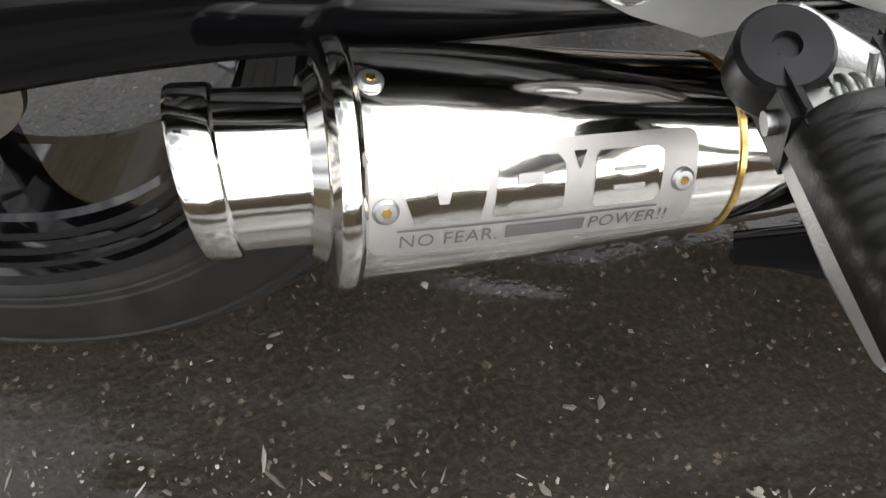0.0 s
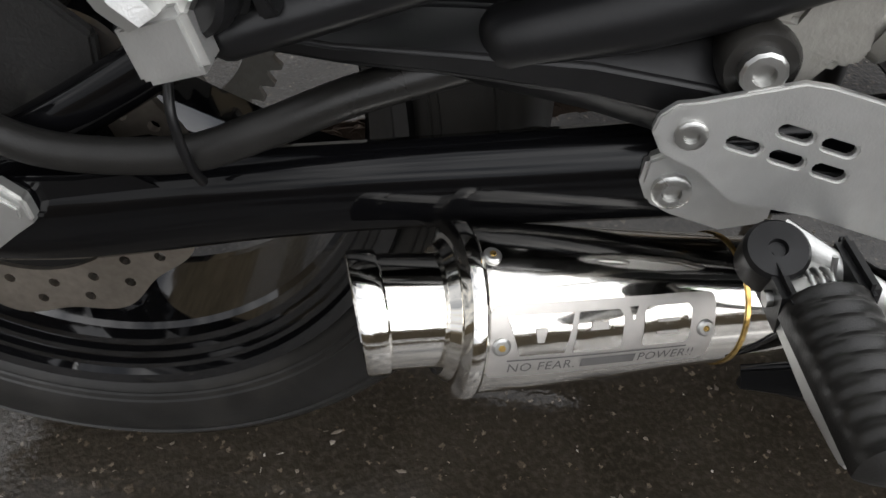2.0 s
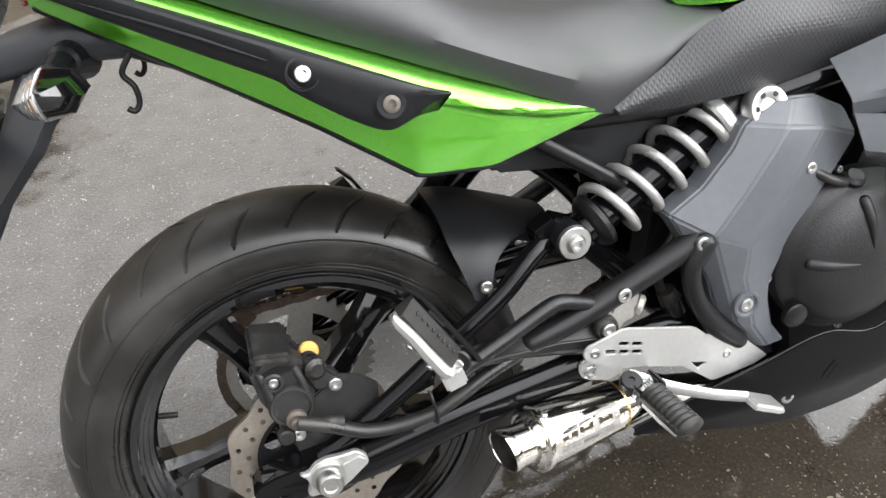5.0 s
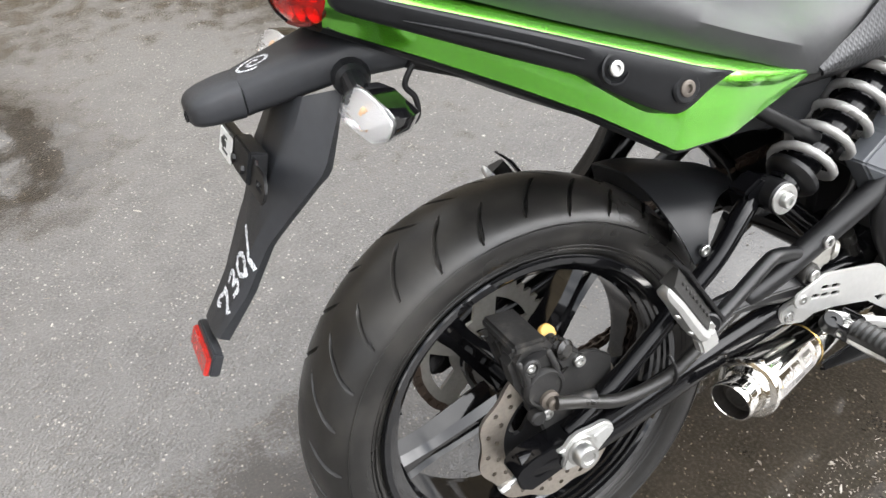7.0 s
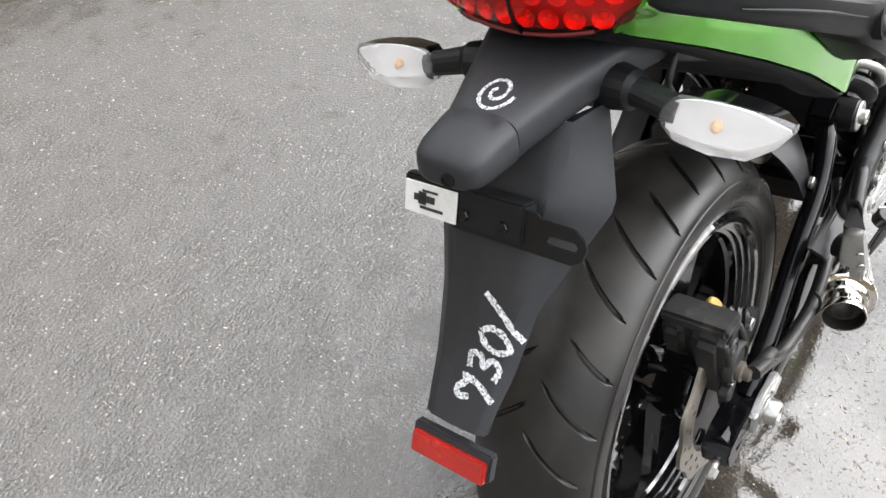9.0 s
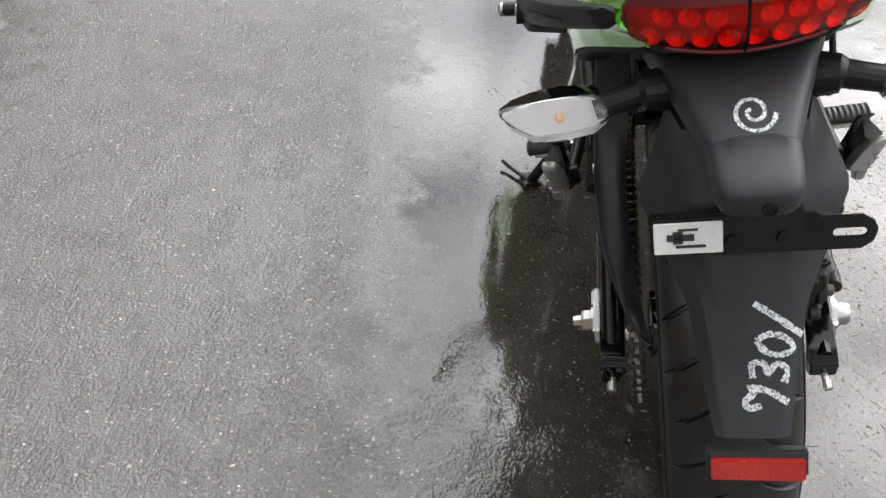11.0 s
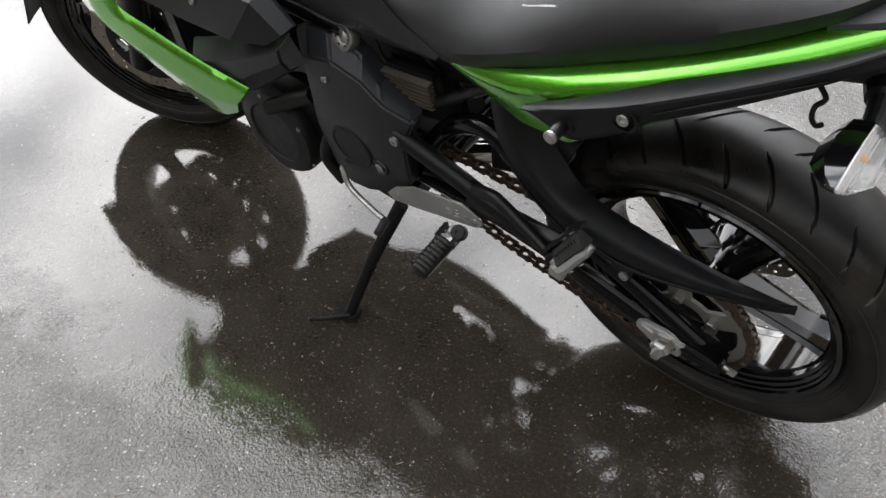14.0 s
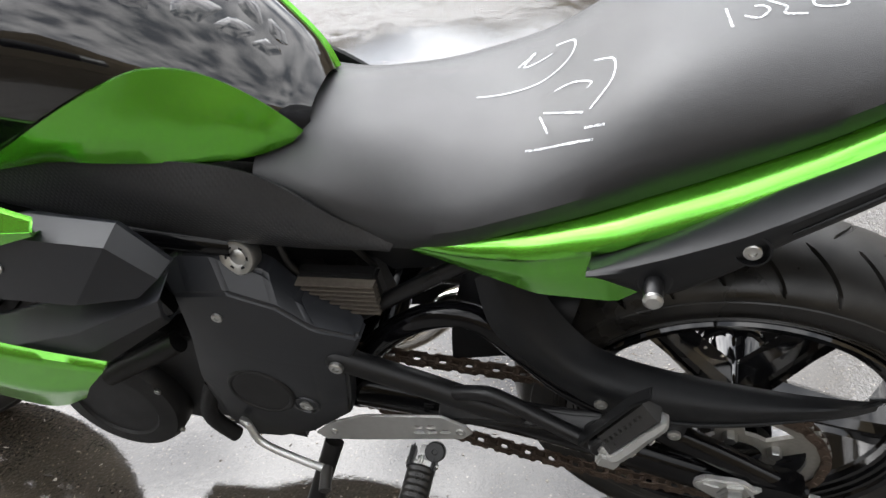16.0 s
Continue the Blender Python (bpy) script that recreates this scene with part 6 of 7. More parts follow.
part("lower_boss", lathe([(0.0105, 0), (0.0105, 0.010), (0.008, 0.012), (0.0, 0.012)], along((-0.035, -0.120, 0.358), (0, -1, 0)), 20), DUSTY, cal)
boot = [(0.0135 - 0.0022 * (k % 2), 0.0045 * k) for k in range(7)] + [(0.008, 0.031)]
part("pin_boot", lathe([(0.0, 0.0)] + boot, along((0.006, -0.100, 0.436), (0.25, -0.95, 0.10)), 20), RUBBER, cal, "ribbed black rubber boot")
part("bleed_cap", lathe([(0.0100, 0.0), (0.0118, 0.002), (0.0118, 0.006), (0.0100, 0.008), (0.0, 0.008)], along((0.010, -0.086, 0.440), (0.2, -0.7, 0.75)), 20), YELLOW, cal, "yellow rubber bleed cap")
part("pad_spring", plate([(-0.055, 0.448), (-0.030, 0.456), (-0.012, 0.452), (-0.014, 0.446), (-0.052, 0.440)], (), 0.0012, side_pose(-0.1265, -1)), SATIN, cal)
part("caliper_bracket", plate([(-0.030, 0.345), (0.005, 0.400), (0.036, 0.420), (0.062, 0.412), (0.082, 0.394), (0.080, 0.368), (0.050, 0.348), (0.030, 0.310), (-0.02, 0.310)], (), 0.008, side_pose(-0.112, -1), 0.002), DUSTY, cal)
part("banjo", lathe([(0.0125, 0), (0.0125, 0.010), (0.0085, 0.012), (0.0085, 0.019), (0.006, 0.021), (0.0, 0.021)], along((-0.020, -0.128, 0.385), (0, -1, 0)), 16), REGUL, cal)
part("hose_ferrule", tube([(-0.018, -0.143, 0.385), (0.004, -0.150, 0.382), (0.032, -0.153, 0.378)], [0.0055, 0.0085, 0.0085], 14, smooth=False), DUSTY, cal)
for x, z in ((-0.050, 0.425), (-0.010, 0.425)):
    part("casting_rib", tube([(x, -0.125, z + 0.022), (x + 0.006, -0.129, z), (x + 0.010, -0.126, z - 0.028)], 0.0045, 12, ends=True), DUSTY, cal)
part("brake_hose", tube([(-0.020, -0.150, 0.390), (0.013, -0.154, 0.379), (0.064, -0.158, 0.358), (0.129, -0.162, 0.362), (0.169, -0.162, 0.378), (0.205, -0.158, 0.394), (0.26, -0.150, 0.412), (0.33, -0.13, 0.43)], 0.0085, 10), RUBBER, bike, "black rubber brake hose")
mc = part("master_cylinder", tube([(0.372, -0.146, 0.452), (0.405, -0.146, 0.436), (0.412, -0.146, 0.432)], [0.012, 0.0135, 0.0125], 20, smooth=False), CASTMETAL, bike, "cast aluminium rear brake master cylinder")
part("flange", plate([(0.350, 0.435), (0.357, 0.441), (0.370, 0.440), (0.376, 0.453), (0.384, 0.476), (0.394, 0.462), (0.408, 0.461), (0.408, 0.452), (0.402, 0.440), (0.404, 0.430), (0.398, 0.421), (0.390, 0.422), (0.380, 0.409), (0.360, 0.423)], (), 0.010, side_pose(-0.150, -1), 0.0025), CASTMETAL, mc)
part("cylinder_end", lathe([(0.0140, 0.0), (0.0140, 0.006), (0.0115, 0.008), (0.0, 0.008)], along((0.409, -0.150, 0.436), (0.72, -0.45, -0.35)), 24), CASTMETAL, mc)
ped = part("brake_pedal", tube([(0.385, -0.175, 0.352), (0.43, -0.20, 0.338), (0.48, -0.215, 0.322), (0.525, -0.220, 0.308)], [0.010, 0.009, 0.008, 0.008], 10, flat=0.6), ALLOY, bike, "polished aluminium brake pedal")
part("pedal_tip", block((0.050, 0.034, 0.010), pose(0.545, -0.228, 0.298, 0, 25, 0), 0.003), ALLOY, ped)

# hugger on the right and chain guard on the left
rows = [[(0.222, 0.092, 0.470), (0.212, 0.091, 0.515), (0.202, 0.082, 0.549), (0.196, 0.045, 0.562), (0.194, 0.0, 0.567), (0.194, -0.050, 0.558), (0.194, -0.085, 0.540), (0.203, -0.108, 0.508), (0.213, -0.118, 0.474)],
        [(0.270, 0.092, 0.462), (0.262, 0.091, 0.508), (0.255, 0.082, 0.540), (0.255, 0.045, 0.550), (0.255, 0.0, 0.554), (0.250, -0.050, 0.548), (0.236, -0.088, 0.534), (0.224, -0.110, 0.508), (0.224, -0.1185, 0.474)],
        [(0.365, 0.088, 0.430), (0.362, 0.086, 0.470), (0.360, 0.075, 0.500), (0.360, 0.045, 0.510), (0.355, 0.0, 0.516), (0.335, -0.048, 0.522), (0.285, -0.078, 0.528), (0.246, -0.106, 0.512), (0.236, -0.1175, 0.482)]]
hug = part("rear_hugger", sheet(rows, 0.003, 24, 16), PLASTIC, bike, "black plastic hugger over the rear tyre")
bolt((0.2265, -0.1190, 0.491), (0, -1, 0), 0.008, hug, 0.005)
top = [(0.258, 0.100, 0.650), (0.246, 0.108, 0.590), (0.216, 0.114, 0.536), (0.178, 0.120, 0.504), (0.098, 0.120, 0.482), (-0.02, 0.112, 0.458), (-0.112, 0.099, 0.440), (-0.146, 0.084, 0.431)]
low = [(0.306, 0.128, 0.640), (0.292, 0.136, 0.565), (0.245, 0.142, 0.508), (0.172, 0.147, 0.446), (0.085, 0.145, 0.424), (0.014, 0.134, 0.422), (-0.096, 0.107, 0.420), (-0.146, 0.083, 0.412)]
mid = [((a[0] + b[0]) / 2, max(a[1], b[1]) - 0.001, (a[2] + b[2]) / 2 + 0.010) for a, b in zip(top, low)]
inner = [(0.256, 0.088, 0.645), (0.236, 0.092, 0.582), (0.204, 0.097, 0.532), (0.165, 0.102, 0.500), (0.08, 0.104, 0.476), (-0.03, 0.098, 0.452), (-0.112, 0.088, 0.436), (-0.145, 0.079, 0.427)]
mid = [(x, y + 0.002, z + 0.004) for x, y, z in mid]
cg = part("chain_guard", sheet([low, mid, top, inner], 0.003, 40, 18), PLASTIC, bike, "black plastic chain guard")
part("guard_tab", plate([(0.100, 0.436), (0.104, 0.412), (0.086, 0.398), (0.070, 0.402), (0.066, 0.430)], (), 0.003, side_pose(0.142, 1), 0.001), PLASTIC, cg)
part("stiffener", tube([(0.150, 0.149, 0.452), (0.085, 0.148, 0.436), (0.014, 0.137, 0.430), (-0.090, 0.110, 0.426)], [0.001, 0.003, 0.003, 0.001], 12), PLASTIC, cg)
bolt((0.168, 0.1475, 0.460), (0, 1, 0), 0.008, cg, 0.005)
bolt((0.081, 0.1450, 0.408), (0, 1, 0), 0.008, cg, 0.005)

# chain: alternating links round the two sprockets
def chain_path():
    pts = []
    r0, r1, c1 = 0.108, 0.034, V((0.60, 0, 0.42))
    c0 = V((0, 0, ZW))
    for k in range(13):
        a = radians(100 + 160 * k / 12)
        pts.append(c0 + r0 * V((math.cos(a), 0, math.sin(a))))
    pts += [V(p) for p in ((0.12, 0, 0.207), (0.253, 0, 0.234), (0.384, 0, 0.271), (0.50, 0, 0.325))]
    for k in range(9):
        a = radians(-85 + 170 * k / 8)
        pts.append(c1 + r1 * V((math.cos(a), 0, math.sin(a))))
    return pts


links = 104
loop = spline(chain_path(), links, True)
bm = bmesh.new()
for k in range(links):
    a, b = loop[k], loop[(k + 1) % links]
    d = b - a
    turn = Matrix.Rotation(-math.atan2(d.z, d.x), 4, "Y")
    for y in ((0.094, 0.108) if k % 2 else (0.0965, 0.1055)):
        plate(slot(0, 0, d.length * 1.75, 0.013, 0, 3), (), 0.0018, Matrix.Translation((a + b) / 2 + V((0, y, 0))) @ turn @ Matrix(((1, 0, 0, 0), (0, 0, 1, 0), (0, 1, 0, 0), (0, 0, 0, 1))), 0, bm)
    lathe([(0.0045, 0.092), (0.0045, 0.112)], Matrix.Translation(a) @ Matrix.Rotation(radians(-90), 4, "X"), 8, bm)
tagged(part("drive_chain", bm, CHAIN, bike, "rusty drive chain"), kind="")

# side stand, shift lever
st = part("side_stand", tube([(0.535, 0.165, 0.310), (0.575, 0.24, 0.20), (0.606, 0.318, 0.086)], [0.014, 0.012, 0.011], 12), SATIN, bike, "black steel side stand")
part("stand_foot", block((0.050, 0.040, 0.008), pose(0.610, 0.322, 0.083, LEAN, 0, 20), 0.003), SATIN, st)
part("stand_tang", tube([(0.600, 0.325, 0.088), (0.635, 0.365, 0.098), (0.652, 0.385, 0.108)], 0.004, 8), SATIN, st)
sh = part("shift_lever", tube([(0.655, 0.180, 0.360), (0.637, 0.192, 0.372), (0.622, 0.200, 0.342), (0.560, 0.212, 0.330), (0.525, 0.215, 0.322)], 0.0055, 10), ALLOY, bike, "bright steel gear shift lever")
part("toe_rubber", tube([(0.528, 0.212, 0.322), (0.520, 0.245, 0.320)], 0.008, 12), RUBBER, sh)

# ---- smaller things on the motorcycle ----
# green panels and grip pads on the tank
for s in (-1, 1):
    side = lambda pts: [(x, y * s, z) for x, y, z in pts]  # noqa: E731
    rows = [side([(0.494, 0.058, 0.783), (0.508, 0.067, 0.810), (0.530, 0.073, 0.836), (0.556, 0.081, 0.860), (0.577, 0.089, 0.875), (0.600, 0.099, 0.885), (0.626, 0.112, 0.889), (0.660, 0.127, 0.880), (0.690, 0.134, 0.868), (0.738, 0.142, 0.844), (0.805, 0.147, 0.808), (0.885, 0.149, 0.778)]),
            side([(0.500, 0.065, 0.780), (0.520, 0.082, 0.795), (0.540, 0.091, 0.807), (0.560, 0.100, 0.818), (0.582, 0.108, 0.827), (0.605, 0.115, 0.832), (0.632, 0.124, 0.836), (0.664, 0.132, 0.834), (0.694, 0.138, 0.829), (0.742, 0.144, 0.818), (0.807, 0.148, 0.796), (0.887, 0.150, 0.775)]),
            side([(0.504, 0.068, 0.777), (0.530, 0.088, 0.776), (0.552, 0.101, 0.777), (0.570, 0.107, 0.779), (0.592, 0.114, 0.782), (0.615, 0.119, 0.785), (0.640, 0.126, 0.788), (0.670, 0.132, 0.791), (0.700, 0.138, 0.795), (0.748, 0.141, 0.797), (0.812, 0.147, 0.788), (0.890, 0.150, 0.772)])]
    rows = [[(x, y + (0.003 if s > 0 else -0.0005), z - (0.0 if s > 0 else 0.003)) for x, y, z in row] for row in rows]
    part("tank_panel", sheet(rows[::-1] if s > 0 else rows, 0.006, 48, 14), GREEN, tank, "lime green knee panel")

# regulator with fins behind the left cover
reg = part("regulator", block((0.105, 0.020, 0.060), pose(0.478, 0.106, 0.582, 0, 4, 0), 0.004), SATIN, bike, "finned black regulator")
for k in range(7):
    part("fin", block((0.100, 0.014, 0.0028), pose(0.478, 0.122, 0.559 + 0.0078 * k, 0, 4, 0), 0.0005), REGUL, reg)

# clutch cover ribs, oil plug
for k, a in enumerate((100, 28, -35, 172)):
    c, q = math.cos(radians(a)), math.sin(radians(a))
    part("rib", tube([(0.705 + r * c, -0.150 - d, 0.450 + r * q) for r, d in ((0.022, 0.0605), (0.045, 0.0585), (0.068, 0.0530), (0.084, 0.0440))], [0.0012, 0.0045, 0.007, 0.0075], 16, ends=True), ENGINE, eng)
part("oil_plug", lathe([(0.017, 0), (0.017, 0.008), (0.013, 0.010), (0.0, 0.010)], along((0.618, -0.178, 0.383), (0, -1, 0)), 24), SATIN, eng)

# airbox and battery tray fill the frame behind the covers
air = part("airbox", block((0.24, 0.12, 0.11), pose(0.50, 0.012, 0.632, 0, 8, 0), 0.015), PLASTIC, bike, "black plastic airbox")
part("tray", block((0.20, 0.17, 0.03), pose(0.30, 0, 0.655, 0, 14, 0), 0.008), PLASTIC, air)
part("inner_panel", block((0.10, 0.05, 0.16), pose(0.60, 0.04, 0.54, 0, 20, 0), 0.01), PLASTIC, air)
part("inner_panel", block((0.14, 0.06, 0.20), pose(0.56, -0.02, 0.47, 0, 10, 0), 0.01), ENGINE, air)
# hoses and leads by the brake light switch
for pts, r in (([(0.41, -0.150, 0.47), (0.440, -0.140, 0.485), (0.455, -0.125, 0.44), (0.47, -0.120, 0.40)], 0.006), ([(0.395, -0.140, 0.455), (0.43, -0.130, 0.475), (0.47, -0.125, 0.50), (0.49, -0.11, 0.55)], 0.005),
               ([(0.63, -0.168, 0.575), (0.655, -0.178, 0.560), (0.675, -0.176, 0.552)], 0.006), ([(0.44, 0.085, 0.60), (0.455, 0.100, 0.65), (0.47, 0.098, 0.68)], 0.004), ([(0.54, 0.112, 0.66), (0.535, 0.112, 0.62), (0.520, 0.105, 0.585)], 0.004)):
    part("hose", tube(pts, r, 8), RUBBER, bike, "black rubber hose")
part("switch_boot", tube([(0.462, -0.128, 0.432), (0.478, -0.126, 0.395)], [0.012, 0.014], 12), RUBBER, bike)
part("filler_cap", lathe([(0.014, 0), (0.014, 0.010), (0.010, 0.014), (0.0, 0.014)], along((0.690, -0.170, 0.548), (0, -0.6, 1)), 16), SATIN, eng)
for k in range(8):
    a = radians(20 + 42 * k)
    bolt((0.705 + 0.118 * math.cos(a), -0.160, 0.450 + 0.118 * math.sin(a)), (0, -1, 0), 0.005, eng, 0.005)
for k in range(6):
    a = radians(30 + 60 * k)
    bolt((0.895 + 0.102 * math.cos(a), 0.150, 0.305 + 0.102 * math.sin(a)), (0, 1, 0), 0.005, eng, 0.004)
part("case_rib", tube([(0.70, 0.150, 0.40), (0.72, 0.165, 0.34), (0.70, 0.160, 0.28)], 0.012, 8), ENGINE, eng)
part("case_rib", tube([(0.74, 0.13, 0.46), (0.82, 0.15, 0.42), (0.86, 0.16, 0.40)], 0.016, 8), ENGINE, eng)
part("header_pipe", tube([(0.62, 0.075, 0.255), (0.70, 0.085, 0.235), (0.80, 0.08, 0.21)], 0.022, 14), CHROME, eng)
part("clip", tube([(0.133, -0.166, 0.400), (0.135, -0.1735, 0.388), (0.138, -0.173, 0.366), (0.139, -0.164, 0.350)], 0.0022, 8), SATIN, bike)
# tank grip pad segments, and the left handlebar
bpy.context.view_layer.update()


def pad_on(target, outline, lift, mat, name, label):
    """A thin raised pad that follows the tank, from an outline in plan."""
    bm = bmesh.new()
    base = bm.faces.new([bm.verts.new((x, y, 0)) for x, y in outline])
    inner = bmesh.ops.inset_region(bm, faces=[base], thickness=0.0016)
    bmesh.ops.triangulate(bm, faces=[base])
    bmesh.ops.subdivide_edges(bm, edges=list({e for f in bm.faces if len(f.verts) == 3 for e in f.edges}), cuts=3, use_grid_fill=True)
    rim = {v for v in bm.verts if v.is_boundary}
    ok = True
    for v in bm.verts:
        hit, place, normal, _ = target.ray_cast(V((v.co.x, v.co.y, 1.5)), V((0, 0, -1)))
        ok = ok and hit
        v.co = place + V((0, 0, lift if v not in rim else -0.0005)) if hit else v.co
    if ok:
        part(name, bm, mat, target, label)


for s in (1, -1):
    for out in ([(0.608, 0.010), (0.608, 0.038), (0.603, 0.055), (0.582, 0.045), (0.570, 0.006), (0.575, 0.004)],
                [(0.575, 0.041), (0.552, 0.033), (0.539, 0.006), (0.550, 0.003), (0.560, 0.006), (0.566, 0.012)],
                [(0.545, 0.029), (0.526, 0.024), (0.519, 0.010), (0.523, 0.003), (0.531, 0.003), (0.536, 0.006)],
                [(0.650, 0.006), (0.650, 0.062), (0.640, 0.070), (0.618, 0.060), (0.616, 0.010)]):
        pad_on(tank, [(x, y * s) for x, y in out], 0.0022, PAD, "tank_pad", "clear tank protector segment")
# the maker's name on the tank, as plain bars
for k in range(4):
    x0, x1 = 0.772 + 0.030 * k, 0.796 + 0.030 * k
    bm = bmesh.new()
    bm.faces.new([bm.verts.new(v) for v in ((x0, 0.1125 + 0.0033 * k, 0.955), (x1, 0.1155 + 0.0033 * k, 0.955), (x1, 0.1275 + 0.0036 * k, 0.941), (x0, 0.1235 + 0.0036 * k, 0.942))])
    part("name_bar", bm, GREEN, tank, "bright green bar")
bar = part("handlebar", tube([(1.02, 0.04, 0.985), (0.94, 0.18, 1.005), (0.80, 0.266, 0.992)], 0.011, 16), SATIN, bike, "black handlebar with rubber grip")
part("grip", tube([(0.81, 0.262, 0.992), (0.695, 0.296, 0.987)], 0.0165, 18, smooth=False), RUBBER, bar)
part("bar_end", lathe([(0.012, 0), (0.016, 0.002), (0.016, 0.036), (0.0175, 0.038), (0.0175, 0.048), (0.013, 0.052), (0.0, 0.052)], along((0.695, 0.296, 0.987), (-0.96, 0.21, -0.03)), 24), STEEL, bar)

# headlamp cowl, radiator, front mudguard: the front end that the puddle mirrors
rows = []
for x, w, hi, lo in ((1.06, 0.20, 0.97, 0.74), (1.20, 0.23, 1.04, 0.70), (1.36, 0.21, 1.06, 0.69), (1.48, 0.15, 1.00, 0.70), (1.56, 0.07, 0.90, 0.74)):
    rows.append([(x, -w * 0.7, lo), (x, -w, (lo + hi) / 2), (x, -w * 0.6, hi - 0.02), (x, 0, hi), (x, w * 0.6, hi - 0.02), (x, w, (lo + hi) / 2), (x, w * 0.7, lo)])
part("headlamp_cowl", sheet(rows, 0.004, 20, 24), GREEN, bike, "lime green headlamp cowl")
rad = part("radiator", block((0.04, 0.34, 0.28), pose(1.07, 0, 0.52, 0, -12, 0), 0.006), ENGINE, bike, "black radiator")
for k in range(10):
    part("fin", block((0.004, 0.30, 0.004), pose(1.046 + 0.005 * k, 0, 0.41 + 0.024 * k, 0, -12, 0), 0.0), SATIN, rad)
rows = []
for a in (-25, 15, 55, 95, 120):
    c, q = math.cos(radians(a + 35)), math.sin(radians(a + 35))
    rows.append([(0.326 * c, y, 0.326 * q - 9 * y * y * q) for y in (-0.068, -0.035, 0, 0.035, 0.068)])
part("front_mudguard", sheet(rows, 0.003, 14, 20), PLASTIC, front, "black front mudguard")
part("fork_bridge", block((0.05, 0.24, 0.03), pose(1.215, 0, 0.86, 0, -24, 0), 0.006), SATIN, bike)
part("right_handlebar", tube([(0.98, -0.10, 0.98), (0.95, -0.22, 1.03), (0.86, -0.36, 1.04)], 0.015, 12), SATIN, bike)
# marks on the tag
tm = Matrix.Translation((-0.2769, 0.0495, 0.7420)) @ Matrix.Rotation(radians(20), 4, "Y")
for y, z, w, h in ((-0.006, 0.001, 0.022, 0.006), (-0.008, 0.001, 0.008, 0.011), (0.002, -0.007, 0.024, 0.0025), (0.0, 0.008, 0.016, 0.002)):
    part("tag_mark", block((0.0008, w, h), tm @ Matrix.Translation((0, -y, z)), 0.0), DARKGREEN, tag)

# the wheel of another motorcycle parked across the yard
other = new("parked_motorcycle")
other.matrix_world = pose(-0.895, 2.075, 0.0, 0, 4, 8)
tagged(other, "rear wheel of another dark motorcycle parked on wet asphalt", "motorcycle")
up_one = Matrix.Translation((0, 0, 0.305))
far_wheel = part("rear_wheel", rim_mesh(0.222, 0.060), RIMPAINT, other, "gloss black cast rim")
far_wheel.matrix_basis = up_one
part("tyre", tyre_mesh(0.305, 0.070, 0.223, 480, 40), RUBBER, far_wheel)
for k in range(5):
    part("spoke", spoke_mesh(2 * math.pi * k / 5, 0.020, 0.196, 0.030, 0.021, 0.015), RIMPAINT, far_wheel)

# ---- chalk marks, drawn by hand ----
STROKES = {"0": [[(0.5, 1), (0.15, 0.7), (0.1, 0.3), (0.4, 0), (0.75, 0.25), (0.8, 0.7), (0.5, 1)]], "1": [[(0.45, 0.0), (0.5, 1.0)]], "l": [[(-0.15, -0.20), (0.30, 0.35), (0.85, 1.25)]], "3": [[(0.1, 0.9), (0.6, 1), (0.7, 0.7), (0.35, 0.52), (0.75, 0.35), (0.6, 0.05), (0.1, 0.05)]],
           "7": [[(0.15, 0.55), (0.0, 0.85), (0.2, 1.0), (0.6, 0.8), (0.75, 0.95), (0.7, 0.4), (0.4, -0.15)]], "5": [[(0.8, 1), (0.25, 1), (0.2, 0.6), (0.65, 0.55), (0.7, 0.15), (0.15, 0)]], "6": [[(0.7, 1), (0.25, 0.6), (0.15, 0.2), (0.5, 0), (0.75, 0.25), (0.5, 0.5), (0.2, 0.3)]],
           "2": [[(0.15, 0.8), (0.5, 1), (0.75, 0.75), (0.2, 0.05), (0.85, 0.05)]], "4": [[(0.6, 1), (0.1, 0.4), (0.85, 0.45)], [(0.7, 0.9), (0.6, 0)]], "O": [[(0.5, 1), (0.12, 0.7), (0.12, 0.25), (0.5, 0), (0.85, 0.3), (0.82, 0.75), (0.5, 1)]],
           "K": [[(0.2, 1), (0.15, 0)], [(0.8, 1), (0.2, 0.5), (0.85, 0)]], "P": [[(0.2, 0), (0.2, 1), (0.7, 0.9), (0.7, 0.6), (0.2, 0.5)]], "N": [[(0.15, 0), (0.2, 1), (0.7, 0), (0.8, 1)]], "T": [[(0.05, 1), (0.9, 1)], [(0.5, 1), (0.45, 0)]],
           "F": [[(0.2, 0), (0.2, 1), (0.8, 1)], [(0.2, 0.55), (0.6, 0.55)]], "M": [[(0.1, 0), (0.2, 1), (0.45, 0.3), (0.7, 1), (0.8, 0)]], "(": [[(0.6, 1.1), (0.3, 0.5), (0.6, -0.1)]], ")": [[(0.3, 1.2), (0.8, 0.9), (0.8, 0.3), (0.2, -0.2)]], "B": [[(0.2, 0), (0.2, 1), (0.65, 0.9), (0.6, 0.6), (0.2, 0.5), (0.75, 0.4), (0.7, 0.05), (0.2, 0)]],
           "-": [[(0.0, 0.5), (1.0, 0.5)]], "v": [[(0.0, 0.6), (0.15, 0.3), (0.4, 0.4), (1.2, 0.7)]], "x": [[(0.2, 0.2), (0.7, 0.7)], [(0.2, 0.6), (0.6, 0.3)]],
           "@": [[(0.50 + 0.105 * (k / 5) * math.cos(k * 0.5), 0.5 + 0.105 * (k / 5) * math.sin(k * 0.5)) for k in range(4, 26)]]}
bpy.context.view_layer.update()


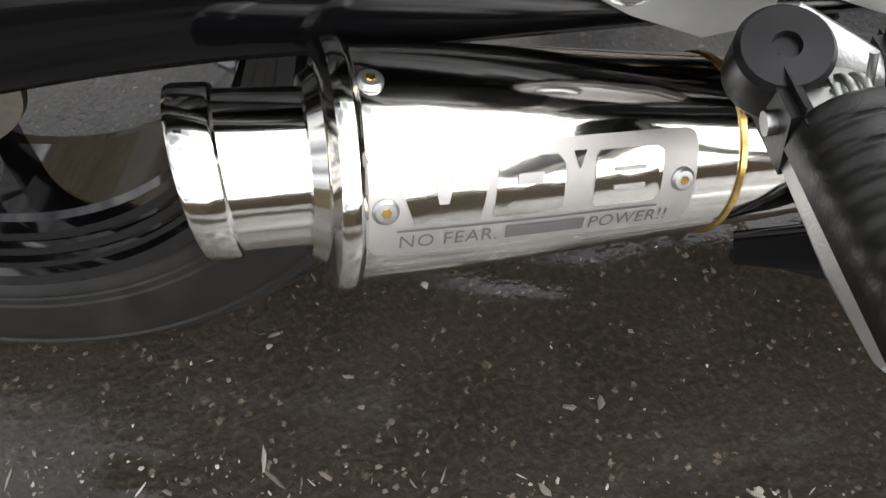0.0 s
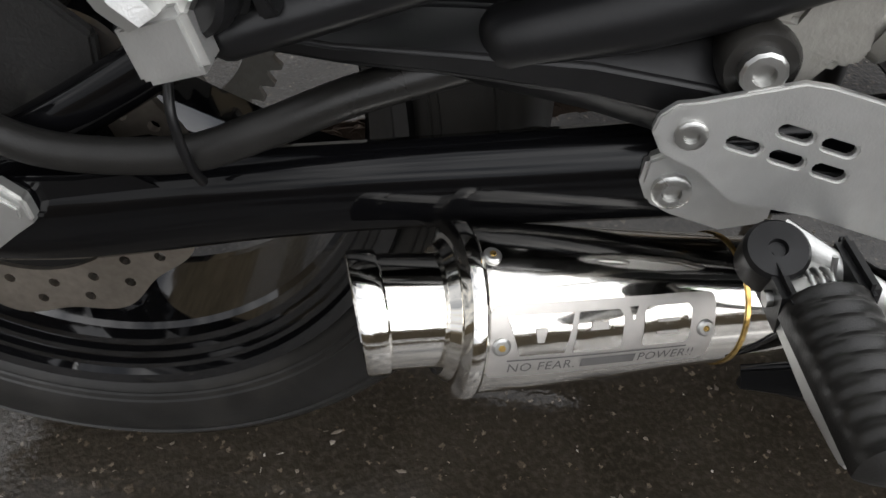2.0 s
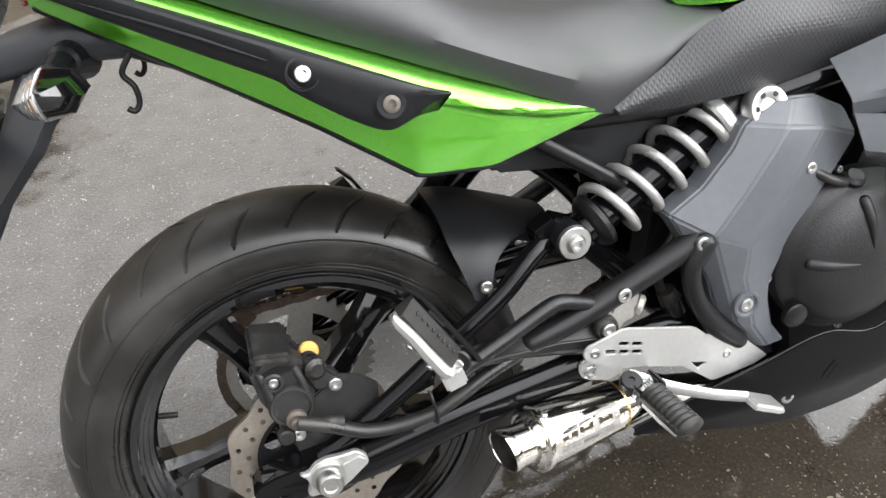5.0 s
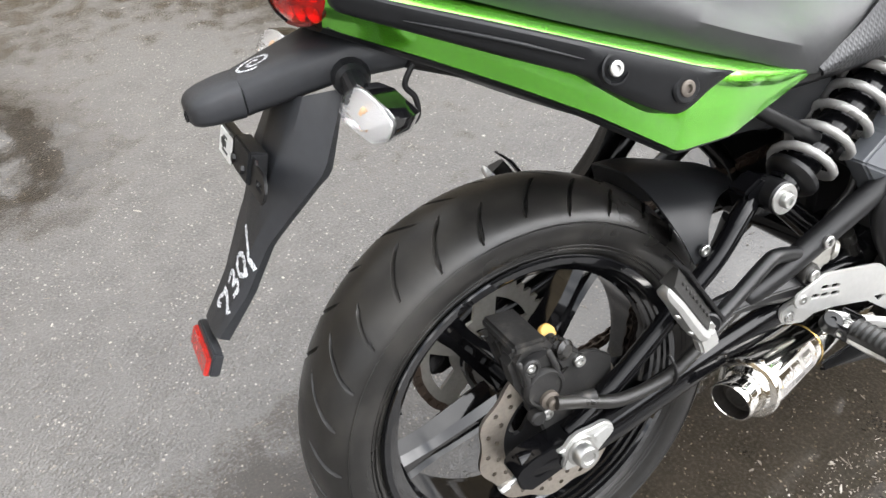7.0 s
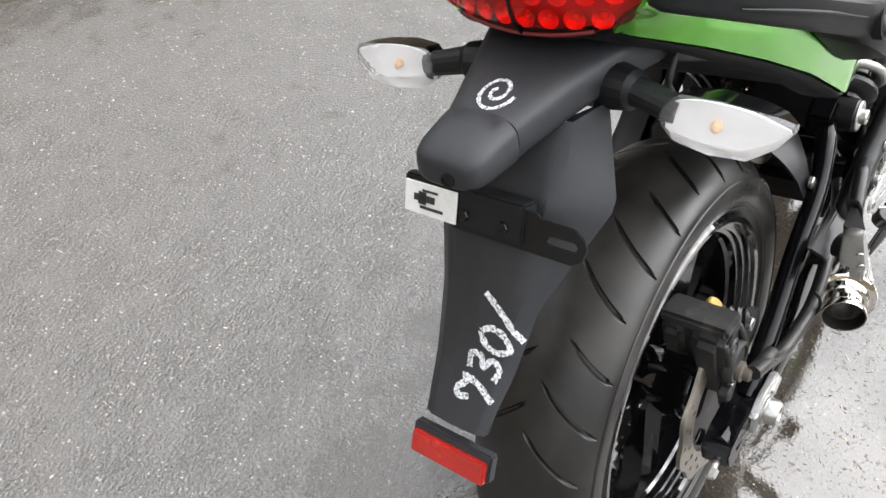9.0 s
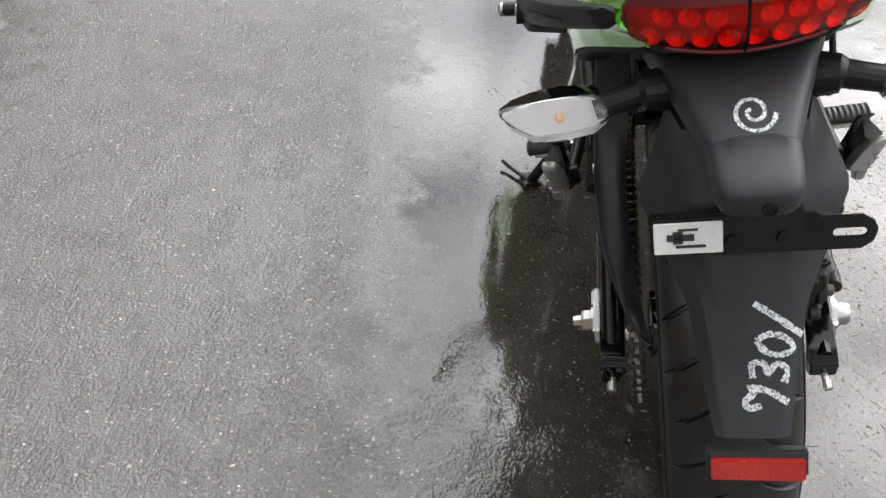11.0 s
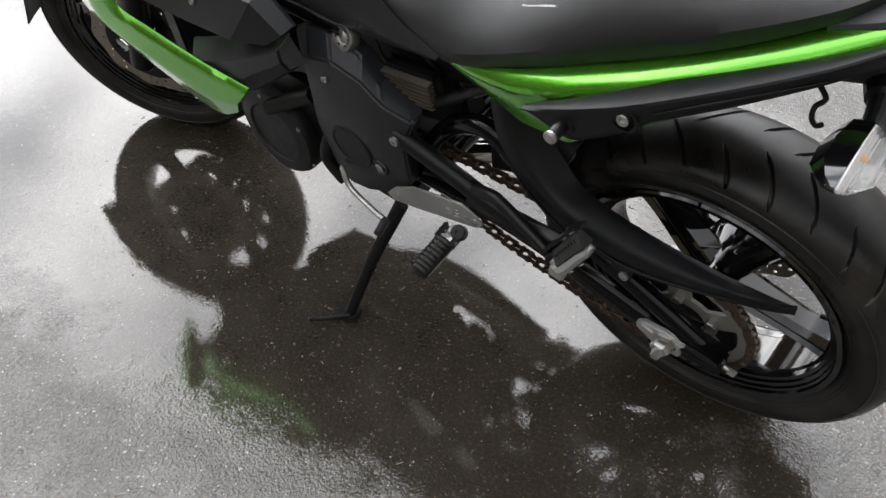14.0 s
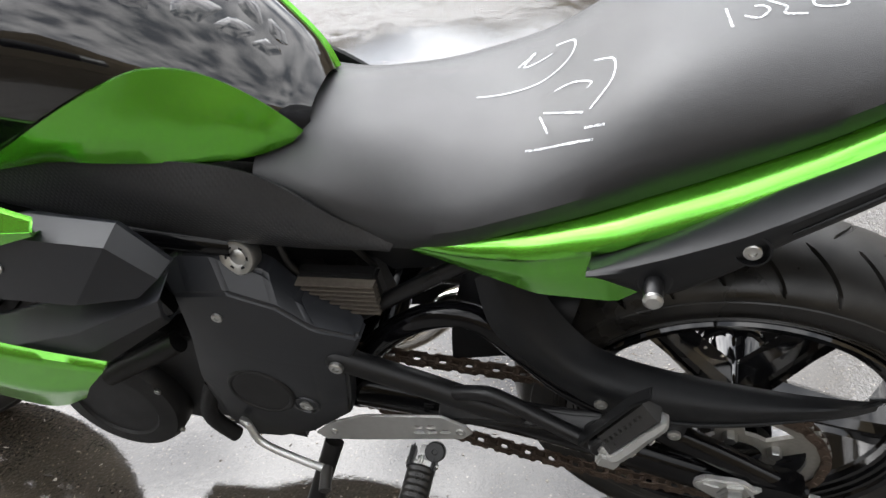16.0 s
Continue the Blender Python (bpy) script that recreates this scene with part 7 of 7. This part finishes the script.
def chalk(name, target, text, at, right, up, size, width=0.0030, gap=0.95):
    """Strokes laid on a part's surface: at is the first letter's foot, seen against right x up."""
    right, up = V(right).normalized(), V(up)
    up = (up - right * up.dot(right)).normalized()
    out = right.cross(up)
    bm = bmesh.new()
    rng = random.Random(text)
    for i, ch in enumerate(text):
        for line in STROKES.get(ch, ()):
            pts = spline([(x, y, 0) for x, y in line], max(12, 7 * len(line))) if len(line) > 2 else straight([(x, y, 0) for x, y in line], 10)
            strip = []
            for p in pts:
                start = V(at) + right * (i * gap + p.x * 0.8) * size + up * p.y * size
                hit, place, normal, _ = target.ray_cast(start + out * 0.08, -out)
                strip.append((place, normal if normal.dot(out) > 0 else -normal) if hit else None)
            prev = None
            for k, s_ in enumerate(strip):
                near = strip[min(k + 1, len(strip) - 1)] or s_, strip[max(k - 1, 0)] or s_
                if s_ is None:
                    prev = None
                    continue
                way = near[0][0] - near[1][0]
                if way.length < 1e-6:
                    prev = None
                    continue
                across = s_[1].cross(way.normalized()) * width * (0.38 + 0.22 * rng.random())
                pair = [bm.verts.new(s_[0] + s_[1] * 0.0007 + across), bm.verts.new(s_[0] + s_[1] * 0.0007 - across)]
                if prev:
                    bm.faces.new((prev[0], prev[1], pair[1], pair[0]))
                prev = pair
    if bm.faces:
        part(name, bm, CHALK, target, "white chalk strokes")


by_name = {o.name: o for o in bike.children_recursive}
carrier, seat_, cowl_, beam_ = by_name["plate_carrier"], by_name["seat"], by_name["tail_cowl"], by_name["rear_mudguard"]
chalk("chalk_number", carrier, "730l", (-0.347, -0.024, 0.588), (0.038, -0.014, 0.063), (0.020, 0.04, 0.030), 0.031, 0.0058, 0.80)
chalk("chalk_swirl", beam_, "@", (-0.252, 0.014, 0.83), (0, -1, 0), (1, 0, 0), 0.040, 0.0034)
chalk("chalk_writing", cowl_, "B6211", (-0.1925, 0.027, 0.9215), (0.05, -1, -0.04), (1, 0.05, 0.2), 0.0125, 0.0022)
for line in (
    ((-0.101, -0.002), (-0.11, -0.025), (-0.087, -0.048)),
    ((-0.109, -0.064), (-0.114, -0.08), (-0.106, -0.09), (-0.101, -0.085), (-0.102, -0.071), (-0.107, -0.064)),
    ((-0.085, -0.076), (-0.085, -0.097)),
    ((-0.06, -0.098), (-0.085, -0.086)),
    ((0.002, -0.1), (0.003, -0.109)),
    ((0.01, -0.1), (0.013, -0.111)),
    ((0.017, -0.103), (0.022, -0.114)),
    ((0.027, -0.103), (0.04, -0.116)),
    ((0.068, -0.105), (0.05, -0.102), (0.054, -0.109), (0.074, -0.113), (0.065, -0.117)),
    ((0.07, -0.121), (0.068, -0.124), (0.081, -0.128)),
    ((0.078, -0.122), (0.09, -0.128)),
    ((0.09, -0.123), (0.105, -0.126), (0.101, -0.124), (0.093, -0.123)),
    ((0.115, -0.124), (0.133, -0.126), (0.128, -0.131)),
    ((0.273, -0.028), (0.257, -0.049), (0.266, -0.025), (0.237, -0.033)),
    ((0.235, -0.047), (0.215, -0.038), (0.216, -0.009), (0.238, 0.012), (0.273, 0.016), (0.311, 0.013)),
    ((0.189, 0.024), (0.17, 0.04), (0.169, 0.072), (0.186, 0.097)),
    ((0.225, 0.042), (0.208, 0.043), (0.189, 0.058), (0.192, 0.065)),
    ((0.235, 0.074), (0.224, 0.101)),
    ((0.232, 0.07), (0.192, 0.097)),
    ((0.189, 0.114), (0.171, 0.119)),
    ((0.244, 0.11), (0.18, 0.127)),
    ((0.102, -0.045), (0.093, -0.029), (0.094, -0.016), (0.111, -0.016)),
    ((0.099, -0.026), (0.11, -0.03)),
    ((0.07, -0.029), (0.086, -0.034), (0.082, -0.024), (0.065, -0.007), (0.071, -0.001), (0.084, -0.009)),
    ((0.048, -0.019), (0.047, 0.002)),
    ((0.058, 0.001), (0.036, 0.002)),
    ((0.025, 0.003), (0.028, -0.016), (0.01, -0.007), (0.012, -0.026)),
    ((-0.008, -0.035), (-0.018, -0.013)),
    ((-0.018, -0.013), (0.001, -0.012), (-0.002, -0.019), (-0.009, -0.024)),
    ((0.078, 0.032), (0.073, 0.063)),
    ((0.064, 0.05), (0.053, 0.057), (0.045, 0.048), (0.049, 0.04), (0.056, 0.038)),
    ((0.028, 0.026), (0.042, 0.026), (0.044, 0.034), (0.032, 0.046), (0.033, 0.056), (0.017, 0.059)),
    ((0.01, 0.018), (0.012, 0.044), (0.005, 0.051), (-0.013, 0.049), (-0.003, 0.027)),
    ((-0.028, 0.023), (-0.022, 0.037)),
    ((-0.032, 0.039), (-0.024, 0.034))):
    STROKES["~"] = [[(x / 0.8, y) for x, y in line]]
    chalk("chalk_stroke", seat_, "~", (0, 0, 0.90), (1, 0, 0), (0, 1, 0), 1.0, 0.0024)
